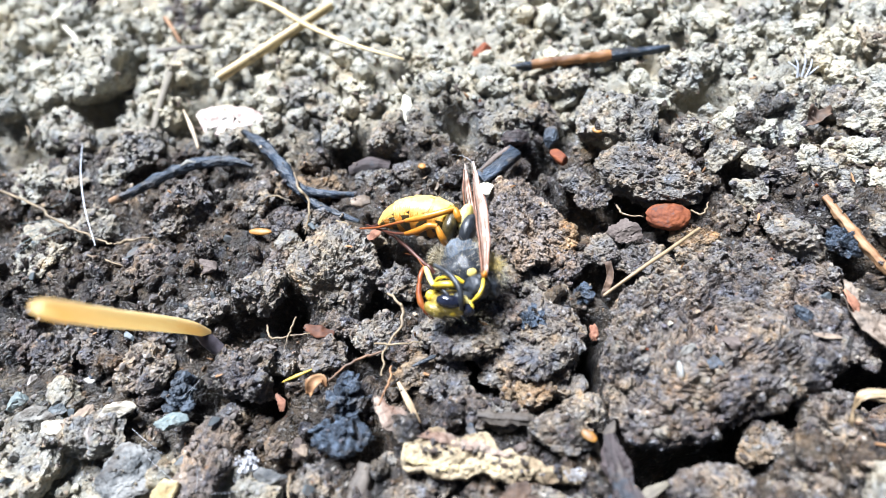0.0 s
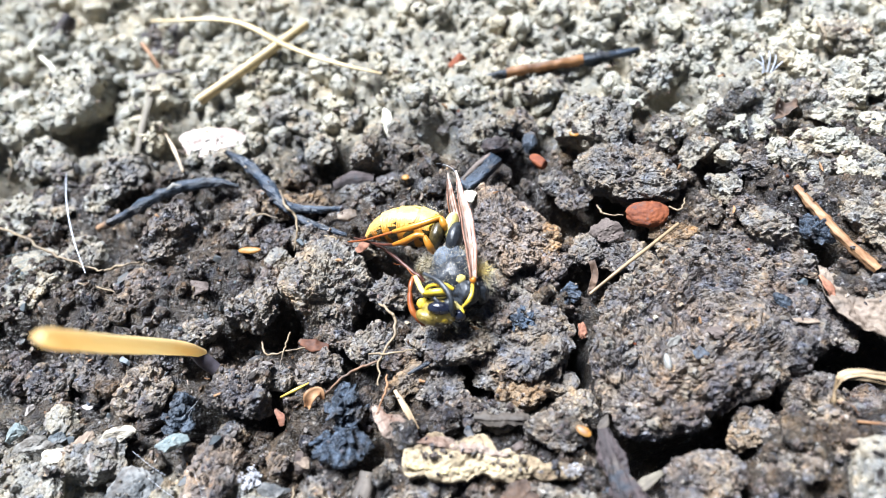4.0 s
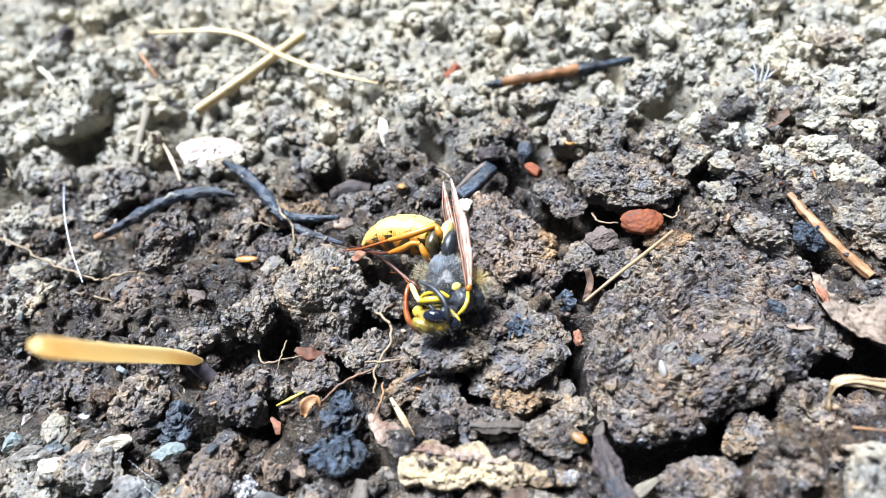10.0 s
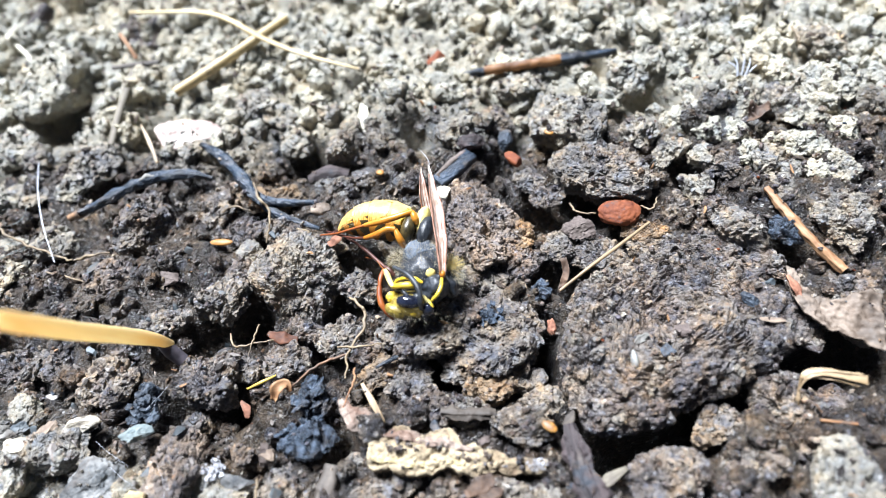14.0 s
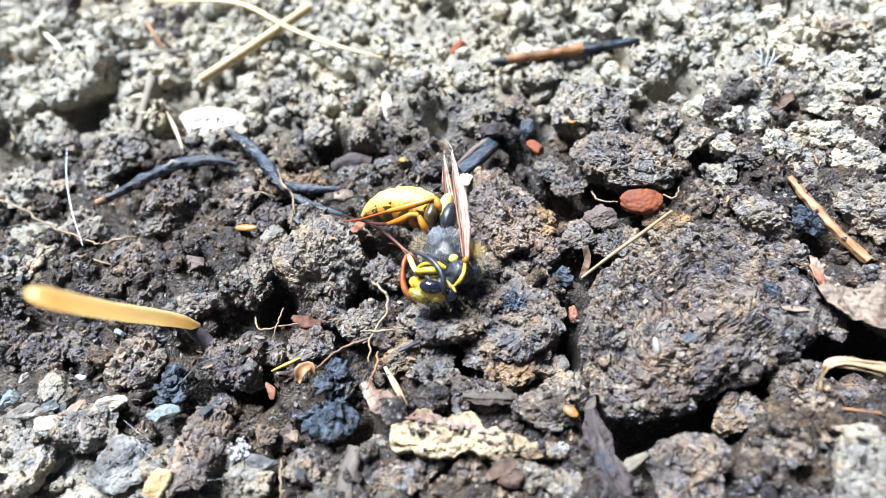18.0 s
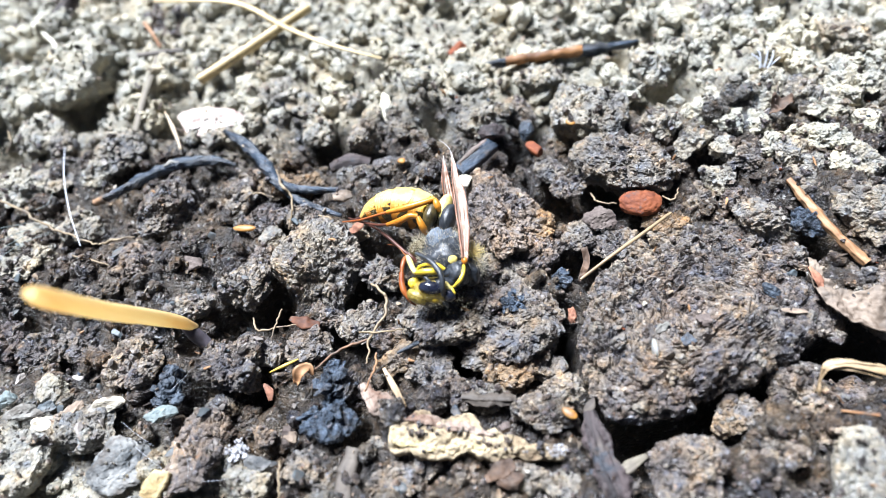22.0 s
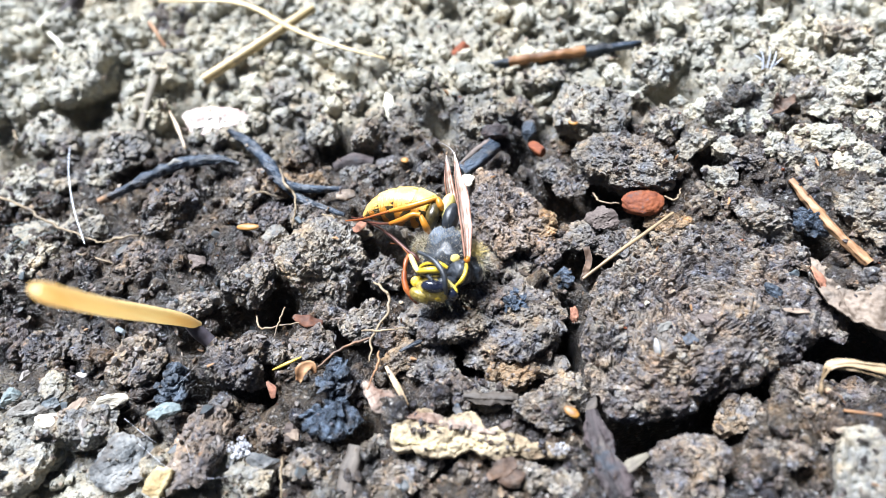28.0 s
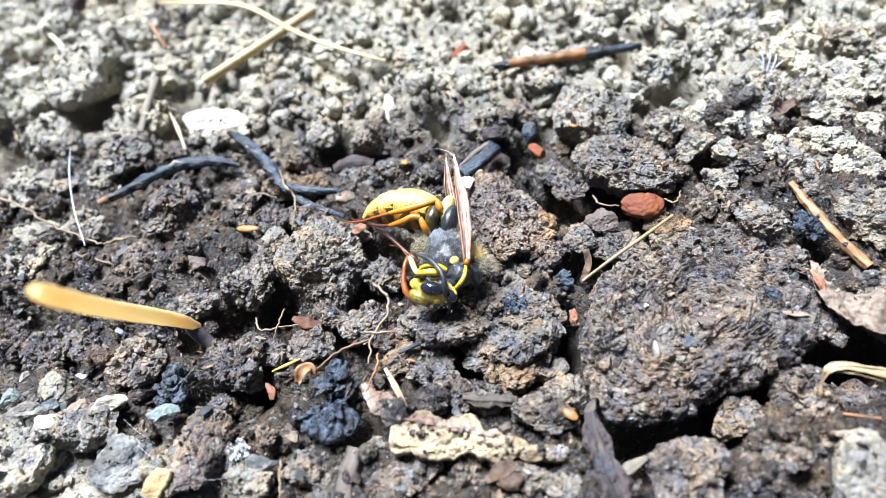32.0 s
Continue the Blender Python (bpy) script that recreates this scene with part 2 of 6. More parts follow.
def soil_material(name, moist, dry, dryness=None, rough=0.85, per_island=False):
    """Crumbly soil: moist and dry shades mixed by noise, with mineral grains and fine relief. dryness: a fixed share, or None for the bed's own damp patch."""
    m, nt, b = material(name, rough)
    pos = position(nt)
    big, fine = noise_node(nt, 260, 5, 0.6, pos), noise_node(nt, 2300, 4, 0.65, pos)
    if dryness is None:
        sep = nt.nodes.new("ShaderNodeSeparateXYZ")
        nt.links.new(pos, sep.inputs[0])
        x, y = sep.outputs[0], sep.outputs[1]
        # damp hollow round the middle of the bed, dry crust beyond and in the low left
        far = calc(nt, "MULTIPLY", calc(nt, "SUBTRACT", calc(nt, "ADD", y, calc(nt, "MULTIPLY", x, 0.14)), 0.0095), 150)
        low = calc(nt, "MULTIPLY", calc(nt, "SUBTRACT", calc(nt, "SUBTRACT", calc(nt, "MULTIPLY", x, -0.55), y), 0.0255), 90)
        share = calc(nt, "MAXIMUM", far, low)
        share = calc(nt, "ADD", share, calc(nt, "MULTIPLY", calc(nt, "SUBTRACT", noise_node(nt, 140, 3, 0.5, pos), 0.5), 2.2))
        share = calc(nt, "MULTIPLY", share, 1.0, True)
    else:
        share = calc(nt, "ADD", calc(nt, "MULTIPLY", calc(nt, "SUBTRACT", big, 0.5), 0.8), dryness, True)
    if per_island:
        vary = nt.nodes.new("ShaderNodeNewGeometry").outputs["Random Per Island"]
    else:
        vary = nt.nodes.new("ShaderNodeObjectInfo").outputs["Random"]
    share = calc(nt, "ADD", share, calc(nt, "MULTIPLY", calc(nt, "SUBTRACT", vary, 0.5), 0.28), True)
    colour = blend(nt, share, moist, dry)
    # bluish ends here and below also put the sky's reflection into damp soil colour
    hue = ramp(nt, noise_node(nt, 620, 4, 0.6, pos), [(0.3, (0.5, 0.62, 0.86)), (0.44, (0.84, 0.9, 1.0)), (0.58, (1.06, 1.05, 1.02)), (0.72, (1.45, 1.26, 1.0))])
    amount = calc(nt, "SUBTRACT", 1.0, calc(nt, "MULTIPLY", share, 0.6))
    colour = blend(nt, amount, colour, hue, "MULTIPLY")
    patch = ramp(nt, noise_node(nt, 170, 3, 0.5, pos), [(0.34, (0.58, 0.6, 0.67)), (0.5, (1.0, 1.0, 1.0)), (0.66, (1.4, 1.25, 1.04))])
    colour = blend(nt, amount, colour, patch, "MULTIPLY")
    specks = calc(nt, "MULTIPLY", ramp_value(nt, fine, 0.46, 0.64), calc(nt, "SUBTRACT", 0.75, calc(nt, "MULTIPLY", share, 0.7)))
    colour = blend(nt, specks, colour, blend(nt, share, tuple(c * 0.22 for c in moist), tuple(c * 0.34 for c in dry)))
    colour = blend(nt, calc(nt, "MULTIPLY", ramp_value(nt, big, 0.5, 0.75), 0.24), colour, (0.13, 0.09, 0.06))
    vor = node(nt, "ShaderNodeTexVoronoi", Scale=4200.0)
    nt.links.new(pos, vor.inputs["Vector"])
    tint = ramp(nt, separate(nt, vor.outputs["Color"], 0), [(0.0, (0.55, 0.52, 0.48)), (0.35, (0.16, 0.19, 0.25)), (0.6, (0.3, 0.17, 0.09)), (0.8, (0.62, 0.6, 0.56))])
    grain = calc(nt, "GREATER_THAN", separate(nt, vor.outputs["Color"], 1), 0.95)
    colour = blend(nt, calc(nt, "MULTIPLY", grain, 0.4), colour, tint)
    # aggregates: angular grains of two sizes, each of its own shade and tint
    warp = nt.nodes.new("ShaderNodeTexNoise")
    warp.inputs["Scale"].default_value = 1500
    nt.links.new(pos, warp.inputs["Vector"])
    shift = node(nt, "ShaderNodeVectorMath")
    shift.operation = "MULTIPLY_ADD"
    nt.links.new(warp.outputs["Color"], shift.inputs[0])
    shift.inputs[1].default_value = (0.0007, 0.0007, 0.0007)
    nt.links.new(pos, shift.inputs[2])
    relief, strong = None, calc(nt, "SUBTRACT", 0.8, calc(nt, "MULTIPLY", share, 0.55))
    for scale, low, high in ((1250.0, 0.74, 1.22), (3300.0, 0.5, 1.45)):
        agg = node(nt, "ShaderNodeTexVoronoi", Scale=scale)
        nt.links.new(shift.outputs[0], agg.inputs["Vector"])
        shade = ramp(nt, separate(nt, agg.outputs["Color"], 0), [(0.0, (low * 0.9, low * 0.84, low * 0.82)), (0.4, (0.95, 0.95, 0.95)), (0.7, (1.05, 1.04, 1.02)), (1.0, (high, high * 0.99, high * 0.96))])
        tone = ramp(nt, separate(nt, agg.outputs["Color"], 1), [(0.0, (0.86, 0.96, 1.16)), (0.3, (1.0, 1.0, 1.0)), (0.7, (1.0, 0.99, 0.97)), (1.0, (1.12, 1.0, 0.82))])
        colour = blend(nt, strong, blend(nt, strong, colour, shade, "MULTIPLY"), tone, "MULTIPLY")
        part_h = calc(nt, "MULTIPLY", agg.outputs["Distance"], -0.12 if scale < 2000 else -0.4)
        relief = part_h if relief is None else calc(nt, "ADD", relief, part_h)
    nt.links.new(colour, b.inputs["Base Color"])
    nt.links.new(calc(nt, "ADD", calc(nt, "MULTIPLY", share, 0.45), 0.34, True), b.inputs["Roughness"])
    h = calc(nt, "ADD", fine, calc(nt, "MULTIPLY", noise_node(nt, 6500, 3, 0.6, pos), 0.5))
    h = calc(nt, "MULTIPLY", calc(nt, "ADD", h, relief), calc(nt, "SUBTRACT", 1.0, calc(nt, "MULTIPLY", share, 0.5)))
    bump(nt, b, h, 1.0, 0.0005)
    return m


def ramp_value(nt, fac, low, high):
    n = nt.nodes.new("ShaderNodeMapRange")
    n.inputs["From Min"].default_value, n.inputs["From Max"].default_value = low, high
    nt.links.new(fac, n.inputs["Value"])
    return n.outputs["Result"]


def separate(nt, colour, channel):
    n = nt.nodes.new("ShaderNodeSeparateColor")
    nt.links.new(colour, n.inputs[0])
    return n.outputs[channel]


def plain_material(name, dark, light, rough=0.6, scale=600.0, stretch=None, bumpy=0.3, relief=0.00012, flecks=None, translucent=0.0, dirt=0.55, glow=0.0):
    """Two shades mixed by noise at two scales, with fine relief. stretch: factors along the object's axes, for fibres."""
    m, nt, b = material(name, rough)
    co = nt.nodes.new("ShaderNodeTexCoord").outputs["Object"]
    if stretch:
        mp = nt.nodes.new("ShaderNodeMapping")
        mp.inputs["Scale"].default_value = stretch
        nt.links.new(co, mp.inputs["Vector"])
        co = mp.outputs["Vector"]
    a, f = noise_node(nt, scale, 5, 0.6, co), noise_node(nt, scale * 6, 3, 0.6, co)
    mix = calc(nt, "ADD", calc(nt, "MULTIPLY", a, 0.7), calc(nt, "MULTIPLY", f, 0.3))
    colour = ramp(nt, mix, [(0.4, dark), (0.62, light)])
    worn = ramp(nt, noise_node(nt, 330, 4, 0.6, position(nt)), [(0.36, (0.7, 0.68, 0.68)), (0.6, (1.0, 1.0, 1.0))])
    colour = blend(nt, min(1.0, 1.6 * dirt), colour, worn, "MULTIPLY")
    if flecks:
        fl = ramp_value(nt, noise_node(nt, scale * 1.7, 4, 0.6, position(nt)), 0.58, 0.68)
        colour = blend(nt, fl, colour, flecks)
    if dirt:
        soil = ramp_value(nt, noise_node(nt, 520, 5, 0.65, position(nt)), 0.66 - 0.28 * dirt, 0.74 - 0.14 * dirt)
        colour = blend(nt, calc(nt, "MULTIPLY", soil, 0.85, True), colour, (0.085, 0.07, 0.058))
    nt.links.new(colour, b.inputs["Base Color"])
    if translucent:
        b.inputs["Subsurface Weight"].default_value = translucent
        b.inputs["Subsurface Radius"].default_value = (0.0006, 0.0004, 0.0002)
        b.inputs["Subsurface Scale"].default_value = 1.0
    bump(nt, b, mix, bumpy, relief)
    if glow:  # thin dry tissue lets light through
        thin, mixed = nt.nodes.new("ShaderNodeBsdfTranslucent"), nt.nodes.new("ShaderNodeMixShader")
        nt.links.new(colour, thin.inputs["Color"])
        mixed.inputs[0].default_value = glow
        nt.links.new(b.outputs[0], mixed.inputs[1])
        nt.links.new(thin.outputs[0], mixed.inputs[2])
        nt.links.new(mixed.outputs[0], nt.nodes["Material Output"].inputs["Surface"])
    return m


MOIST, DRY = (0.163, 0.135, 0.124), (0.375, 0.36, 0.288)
# bed coloured darker than the clods, which paints shade into the gaps
soil_bed_shaded = soil_material("soil_bed_shaded", (0.05, 0.041, 0.035), (0.27, 0.253, 0.2))
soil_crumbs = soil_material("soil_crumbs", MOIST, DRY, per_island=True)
# damp crumbs low in the gaps, darkened further as painted crevice shade
soil_damp_shaded = soil_material("soil_damp_shaded", (0.08, 0.066, 0.057), (0.37, 0.353, 0.28), per_island=True)
soil_dark = soil_material("soil_dark", (0.04, 0.03, 0.025), (0.14, 0.112, 0.09), 0.25, per_island=True)
soil_tan = soil_material("soil_tan", (0.21, 0.165, 0.125), (0.38, 0.32, 0.25), 0.5, per_island=True)
soil_moist = soil_material("soil_moist", MOIST, DRY, 0.19)
soil_half = soil_material("soil_half", MOIST, DRY, 0.28)
soil_mid = soil_material("soil_mid", MOIST, DRY, 0.55)
soil_dry = soil_material("soil_dry", MOIST, DRY, 0.95)
soil_red = soil_material("soil_red", (0.18, 0.146, 0.122), (0.36, 0.305, 0.26), 0.45)
soil_ochre = soil_material("soil_ochre", (0.19, 0.135, 0.085), (0.34, 0.265, 0.18), 0.3)
soil_pale = soil_material("soil_pale", (0.19, 0.172, 0.14), (0.37, 0.35, 0.285), 0.9)
# coal and char: the blue lighter colour paints in sheen and highlights
coal = plain_material("coal", (0.002, 0.003, 0.005), (0.11, 0.145, 0.2), 0.32, 1900, None, 1.0, 0.0005, dirt=0.45)
char = plain_material("char", (0.0015, 0.002, 0.003), (0.036, 0.056, 0.088), 0.4, 900, (0.16, 1, 1), 1.0, 0.0007, dirt=0.3)
char_brown = plain_material("char_brown", (0.1, 0.045, 0.017), (0.4, 0.19, 0.06), 0.6, 260, (0.3, 1, 1), 0.5, 0.00015, dirt=0.15)
slate = plain_material("slate", (0.0112, 0.0167, 0.0254), (0.0806, 0.1054, 0.1395), 0.65, 600, None, 1.0, 0.0004, dirt=0.6)
brick_red = plain_material("brick_red", (0.1054, 0.0248, 0.0081), (0.2232, 0.062, 0.0186), 0.8, 700, None, 0.6, 0.00014, (0.07, 0.035, 0.03), dirt=0.12)
stone_pink = plain_material("stone_pink", (0.0806, 0.062, 0.0546), (0.1736, 0.1395, 0.124), 0.8, 500, None, 0.5, 0.00012)
stone_white = plain_material("stone_white", (0.1984, 0.1767, 0.1612), (0.3596, 0.3348, 0.31), 0.7, 500, None, 0.5, 0.00012)
stone_blue = plain_material("stone_blue", (0.0434, 0.0558, 0.0651), (0.124, 0.1488, 0.1612), 0.6, 500, None, 0.5, 0.00012)
stone_pale = plain_material("stone_pale", (0.1488, 0.1457, 0.1302), (0.2852, 0.279, 0.2542), 0.75, 420, None, 0.7, 0.0002, dirt=0.7)
stone_teal = plain_material("stone_teal", (0.1, 0.13, 0.135), (0.27, 0.31, 0.3), 0.75, 420, None, 0.7, 0.0003, dirt=0.35)
straw_gold = plain_material("straw_gold", (0.92, 0.68, 0.32), (0.98, 0.87, 0.56), 0.42, 420, (0.03, 1, 1), 0.3, 0.00006, None, 0.0, dirt=0.0, glow=0.55)
straw_pale = plain_material("straw_pale", (0.21, 0.1425, 0.0713), (0.405, 0.3075, 0.1875), 0.5, 900, (0.06, 1, 1), 0.3, 0.00006, dirt=0.3)
straw_dull = plain_material("straw_dull", (0.0992, 0.0856, 0.062), (0.2232, 0.1984, 0.1488), 0.7, 900, (0.08, 1, 1), 0.4, 0.00008)
straw_lit = plain_material("straw_lit", (0.3, 0.22, 0.09), (0.52, 0.42, 0.23), 0.5, 700, (0.06, 1, 1), 0.4, 0.00008, dirt=0.3)
straw_grey = plain_material("straw_grey", (0.0372, 0.031, 0.026), (0.1116, 0.093, 0.0744), 0.7, 900, (0.08, 1, 1), 0.4, 0.00008)
chip_white = plain_material("chip_white", (0.703, 0.665, 0.494), (0.817, 0.7885, 0.665), 0.5, 300, None, 0.2, 0.00005)
root_pale = plain_material("root_pale", (0.1612, 0.1178, 0.0651), (0.3224, 0.2542, 0.1612), 0.6, 900, None, 0.3, 0.00005)
root_brown = plain_material("root_brown", (0.0992, 0.0496, 0.0248), (0.2108, 0.1178, 0.062), 0.6, 900, None, 0.3, 0.00005)
twig_brown = plain_material("twig_brown", (0.2, 0.095, 0.04), (0.42, 0.25, 0.125), 0.6, 900, (0.12, 1, 1), 0.6, 0.0001, dirt=0.3)
bark_pale = plain_material("bark_pale", (0.24, 0.17, 0.075), (0.52, 0.44, 0.25), 0.85, 420, (0.5, 1, 1), 0.9, 0.0004, dirt=0.28)
bark_pink = plain_material("bark_pink", (0.14, 0.085, 0.06), (0.38, 0.31, 0.255), 0.85, 420, (0.5, 1, 1), 1.0, 0.0005, dirt=0.5)
bark_stained = plain_material("bark_stained", (0.15, 0.105, 0.062), (0.43, 0.36, 0.235), 0.9, 330, (0.7, 1, 1), 1.0, 0.0005, dirt=0.46)
bark_brown = plain_material("bark_brown", (0.0434, 0.026, 0.0174), (0.1364, 0.0837, 0.0527), 0.75, 400, None, 0.7, 0.0002)
wood_dark = plain_material("wood_dark", (0.008, 0.0065, 0.008), (0.075, 0.056, 0.056), 0.75, 500, (0.08, 1, 1), 1.0, 0.0005, (0.03, 0.035, 0.045), dirt=0.35)
leaf_grey = plain_material("leaf_grey", (0.09, 0.065, 0.046), (0.27, 0.215, 0.165), 0.7, 350, None, 0.9, 0.0003, dirt=0.65)
leaf_red = plain_material("leaf_red", (0.0434, 0.0155, 0.0087), (0.124, 0.0465, 0.0217), 0.75, 500, None, 0.4, 0.0001)
seed_yellow = plain_material("seed_yellow", (0.5, 0.34, 0.05), (0.72, 0.54, 0.12), 0.4, 500, None, 0.2, 0.00005, dirt=0.1)
seed_orange = plain_material("seed_orange", (0.26, 0.11, 0.02), (0.44, 0.23, 0.05), 0.5, 700, None, 0.4, 0.0001, dirt=0.4)
hair_white = plain_material("hair_white", (0.45, 0.477, 0.54), (0.594, 0.63, 0.702), 0.3, 500, None, 0.05, 0.00002, dirt=0.12)
egg_white = plain_material("egg_white", (0.24, 0.24, 0.225), (0.36, 0.36, 0.34), 0.3, 500, None, 0.1, 0.00003, None, 0.3, dirt=0.1)
stem_purple = plain_material("stem_purple", (0.0682, 0.0589, 0.0713), (0.155, 0.1395, 0.1643), 0.5, 500, None, 0.3, 0.00008)
lint_white = plain_material("lint_white", (0.405, 0.414, 0.45), (0.648, 0.657, 0.684), 0.8, 900, None, 0.9, 0.0003)


# ---- the bed of soil ----
HOLLOWS = []  # holes between clods: place, radius and depth in millimetres


def hollow(x, y, z, radius, depth):
    HOLLOWS.append((x, y, radius, depth))


hollow(12.39, -19.44, -2.00, 3.4, 4.5)
hollow(16.78, -18.19, -2.00, 2.2, 4.0)
hollow(10.80, -18.56, -2.00, 2.2, 3.5)
hollow(26.63, -15.30, -2.00, 2.6, 4.5)
hollow(22.80, -15.32, -2.00, 2.4, 4.0)
hollow(26.55, -16.43, -2.00, 2.4, 4.0)
hollow(28.99, -15.25, -2.00, 2.8, 4.0)
hollow(21.16, -15.72, -2.00, 1.8, 3.5)
hollow(9.44, 1.85, -2.00, 1.7, 4.5)
hollow(14.64, 2.89, -2.00, 2.6, 3.5)
hollow(9.63, -4.26, -2.00, 1.4, 3.0)
hollow(-7.90, -3.73, -2.00, 1.7, 3.5)
hollow(-19.06, -4.40, -2.00, 1.5, 2.6)
hollow(4.83, -12.43, -2.00, 1.6, 1.0)
hollow(7.38, -9.95, -2.00, 1.2, 4.0)
hollow(-4.91, -0.29, -2.00, 2.0, 3.5)
hollow(2.84, -1.80, -2.00, 1.6, 3.0)
hollow(-35.94, 23.61, -2.00, 3.0, 3.0)
hollow(-25.07, 19.09, -2.00, 1.6, 3.0)
hollow(-15.43, -3.70, -2.00, 2.0, 2.5)
hollow(26.95, -5.67, -2.00, 2.2, 3.5)
hollow(-6.95, 10.41, -2.00, 2.2, 3.0)
hollow(-9.88, 13.01, -2.00, 1.8, 3.0)
hollow(24.54, 2.75, -2.00, 1.8, 2.5)
hollow(-21.36, -10.07, -2.00, 1.6, 3.0)
hollow(-25.65, 6.28, -2.00, 1.8, 2.5)
hollow(-31.83, 8.18, -2.00, 2.4, 2.5)
hollow(-42.29, 18.58, -2.00, 2.6, 2.5)
hollow(-37.66, -0.46, -2.00, 2.4, 2.0)
hollow(-36.55, -3.40, -2.00, 2.8, 2.5)
hollow(-32.21, -5.73, -2.00, 1.8, 2.0)
hollow(-9.47, -10.18, -2.00, 1.2, 2.5)
hollow(-8.46, -15.41, -2.00, 1.2, 2.5)
hollow(0.70, 12.16, -2.00, 1.4, 2.5)
hollow(7.71, 8.08, -2.00, 1.3, 2.5)
hollow(23.10, 12.76, -2.00, 1.4, 2.5)

for hx, hy, hz in ((8.88, -16.75, -2.00), (14.09, -18.59, -2.00), (18.51, -16.83, -2.00), (8.32, -8.86, -2.00), (7.78, -11.74, -2.00), (7.64, -14.54, -2.00), (11.75, -5.67, -2.00), (15.23, -3.93, -2.00)):
    hollow(hx, hy, hz, 1.25, 3.0)
for hx, hy, hz in ((-14.95, -2.41, -2.00), (-14.00, -6.37, -2.00), (-9.30, -7.21, -2.00), (-29.63, 12.53, -2.00), (-22.62, 8.98, -2.00), (-22.59, -5.87, -2.00), (-16.30, -11.40, -2.00), (-0.09, -11.33, -2.00), (29.21, -6.39, -2.00), (24.76, -0.80, -2.00), (9.82, 10.49, -2.00), (-12.60, 18.66, -2.00), (-3.65, 19.87, -2.00), (19.43, 17.69, -2.00), (32.87, 8.21, -2.00), (24.41, 11.67, -2.00)):
    hollow(hx, hy, hz, 1.2, 2.4)


def sink(x, y):
    return sum(1.35 * depth * np.exp(-(((x - hx) ** 2 + (y - hy) ** 2) / radius**2)) for hx, hy, radius, depth in HOLLOWS)


def bed_height(x, y):
    q = np.stack([x, y, np.zeros_like(x)], 1)
    near = 1 / (1 + (np.maximum(np.abs(x) - 70, 0) + np.maximum(np.abs(y) - 60, 0)) / 40)
    w = q + 0.8 * np.stack([value_noise(q * 0.5, 3), value_noise(q * 0.5, 4), np.zeros_like(x)], 1)
    h = -3.1 + 1.0 * fbm(q / 14, 3, 11) + 1.9 * cells(w / 4.2, 31, True) * (0.55 + 0.5 * value_noise(q / 5, 8))
    h = h + 1.1 * cells(w / 2.0, 41, True) * (0.55 + 0.6 * value_noise(q / 3, 9))
    h = h + 0.55 * cells(w / 0.9, 51, True) + 0.3 * cells(w / 0.42, 61, True) + 0.45 * (1 - np.abs(fbm(q * 0.9, 4, 71, 0.6))) - 0.3
    far = np.clip((y + 0.22 * x - 8) / 10, 0, 1)
    h = h + 1.1 * far
    return h * near + (1 - near) * (-1.5 + 2.0 * fbm(q / 90, 3, 81)) - sink(x, y)


def spread(low, high, step):
    """Coordinates dense from low to high and ever wider apart out to the horizon."""
    mid, d, out = list(np.arange(low, high, step)), step, []
    a, b = [], []
    x = mid[-1]
    while x < 40000:
        d *= 1.22
        x += d
        b.append(x)
    d, x = step, mid[0]
    while x > -40000:
        d *= 1.22
        x -= d
        a.append(x)
    return np.array(a[::-1] + mid + b)


xs, ys = spread(-56, 62, 0.3), spread(-34, 52, 0.3)
gx, gy = np.meshgrid(xs, ys)
flat_xy = np.stack([gx.ravel(), gy.ravel()], 1)
gz = bed_height(flat_xy[:, 0], flat_xy[:, 1])
nx, ny = len(xs), len(ys)
i0 = (np.arange(ny - 1)[:, None] * nx + np.arange(nx - 1)[None, :]).ravel()
ground = mesh_object("ground", np.column_stack([flat_xy, gz]), np.stack([i0, i0 + 1, i0 + nx + 1, i0 + nx], 1), soil_bed_shaded)
tagged(ground, "damp crumbly garden soil, drier and paler further out, darkened for gap shade", "soil", kind="structure")


def clod_shape(sx, sy, sz, seed, level, cuts=9, relief=1.0, keep=0.9, square=1.0, near=(0.5, 0.85), surface=crumbly):
    """A broken lump of soil: a ball cut by random planes, then roughened with crumbs. Vertices in millimetres round its middle."""
    v, f = ball(level)
    rng = np.random.RandomState(seed)
    d = v.copy()
    v = np.sign(v) * np.abs(v) ** square
    for _ in range(cuts):
        n = rng.normal(size=3)
        n /= np.linalg.norm(n)
        over = v @ n - rng.uniform(*near)
        v -= np.maximum(over, 0)[:, None] * keep * n
    v *= (1 + 0.15 * relief**0.5 * fbm(d * 1.5, 3, seed, 0.55))[:, None]
    v = v * (sx, sy, sz)
    q = v + rng.uniform(-500, 500, 3)
    small = min(1.0, (sx * sy * sz) ** (1 / 3) / 1.7)
    if relief:
        v += d * ((surface(q / small**0.5, seed % 7) - 0.62) * relief * small)[:, None]
    return v, f


CLODS = {"soil_moist": ("dark moist crumbly clod of garden soil", soil_moist), "soil_half": ("dark brown clod of garden soil, drying on top", soil_half), "soil_mid": ("grey-brown half-dry clod of garden soil", soil_mid),
         "soil_dry": ("pale dry crumbly clod of garden soil", soil_dry), "soil_red": ("reddish-brown moist clod of soil", soil_red),
         "soil_ochre": ("ochre-brown moist crumbly clod of soil", soil_ochre), "soil_pale": ("pale beige dry clod of soil", soil_pale)}


KNOBS = []


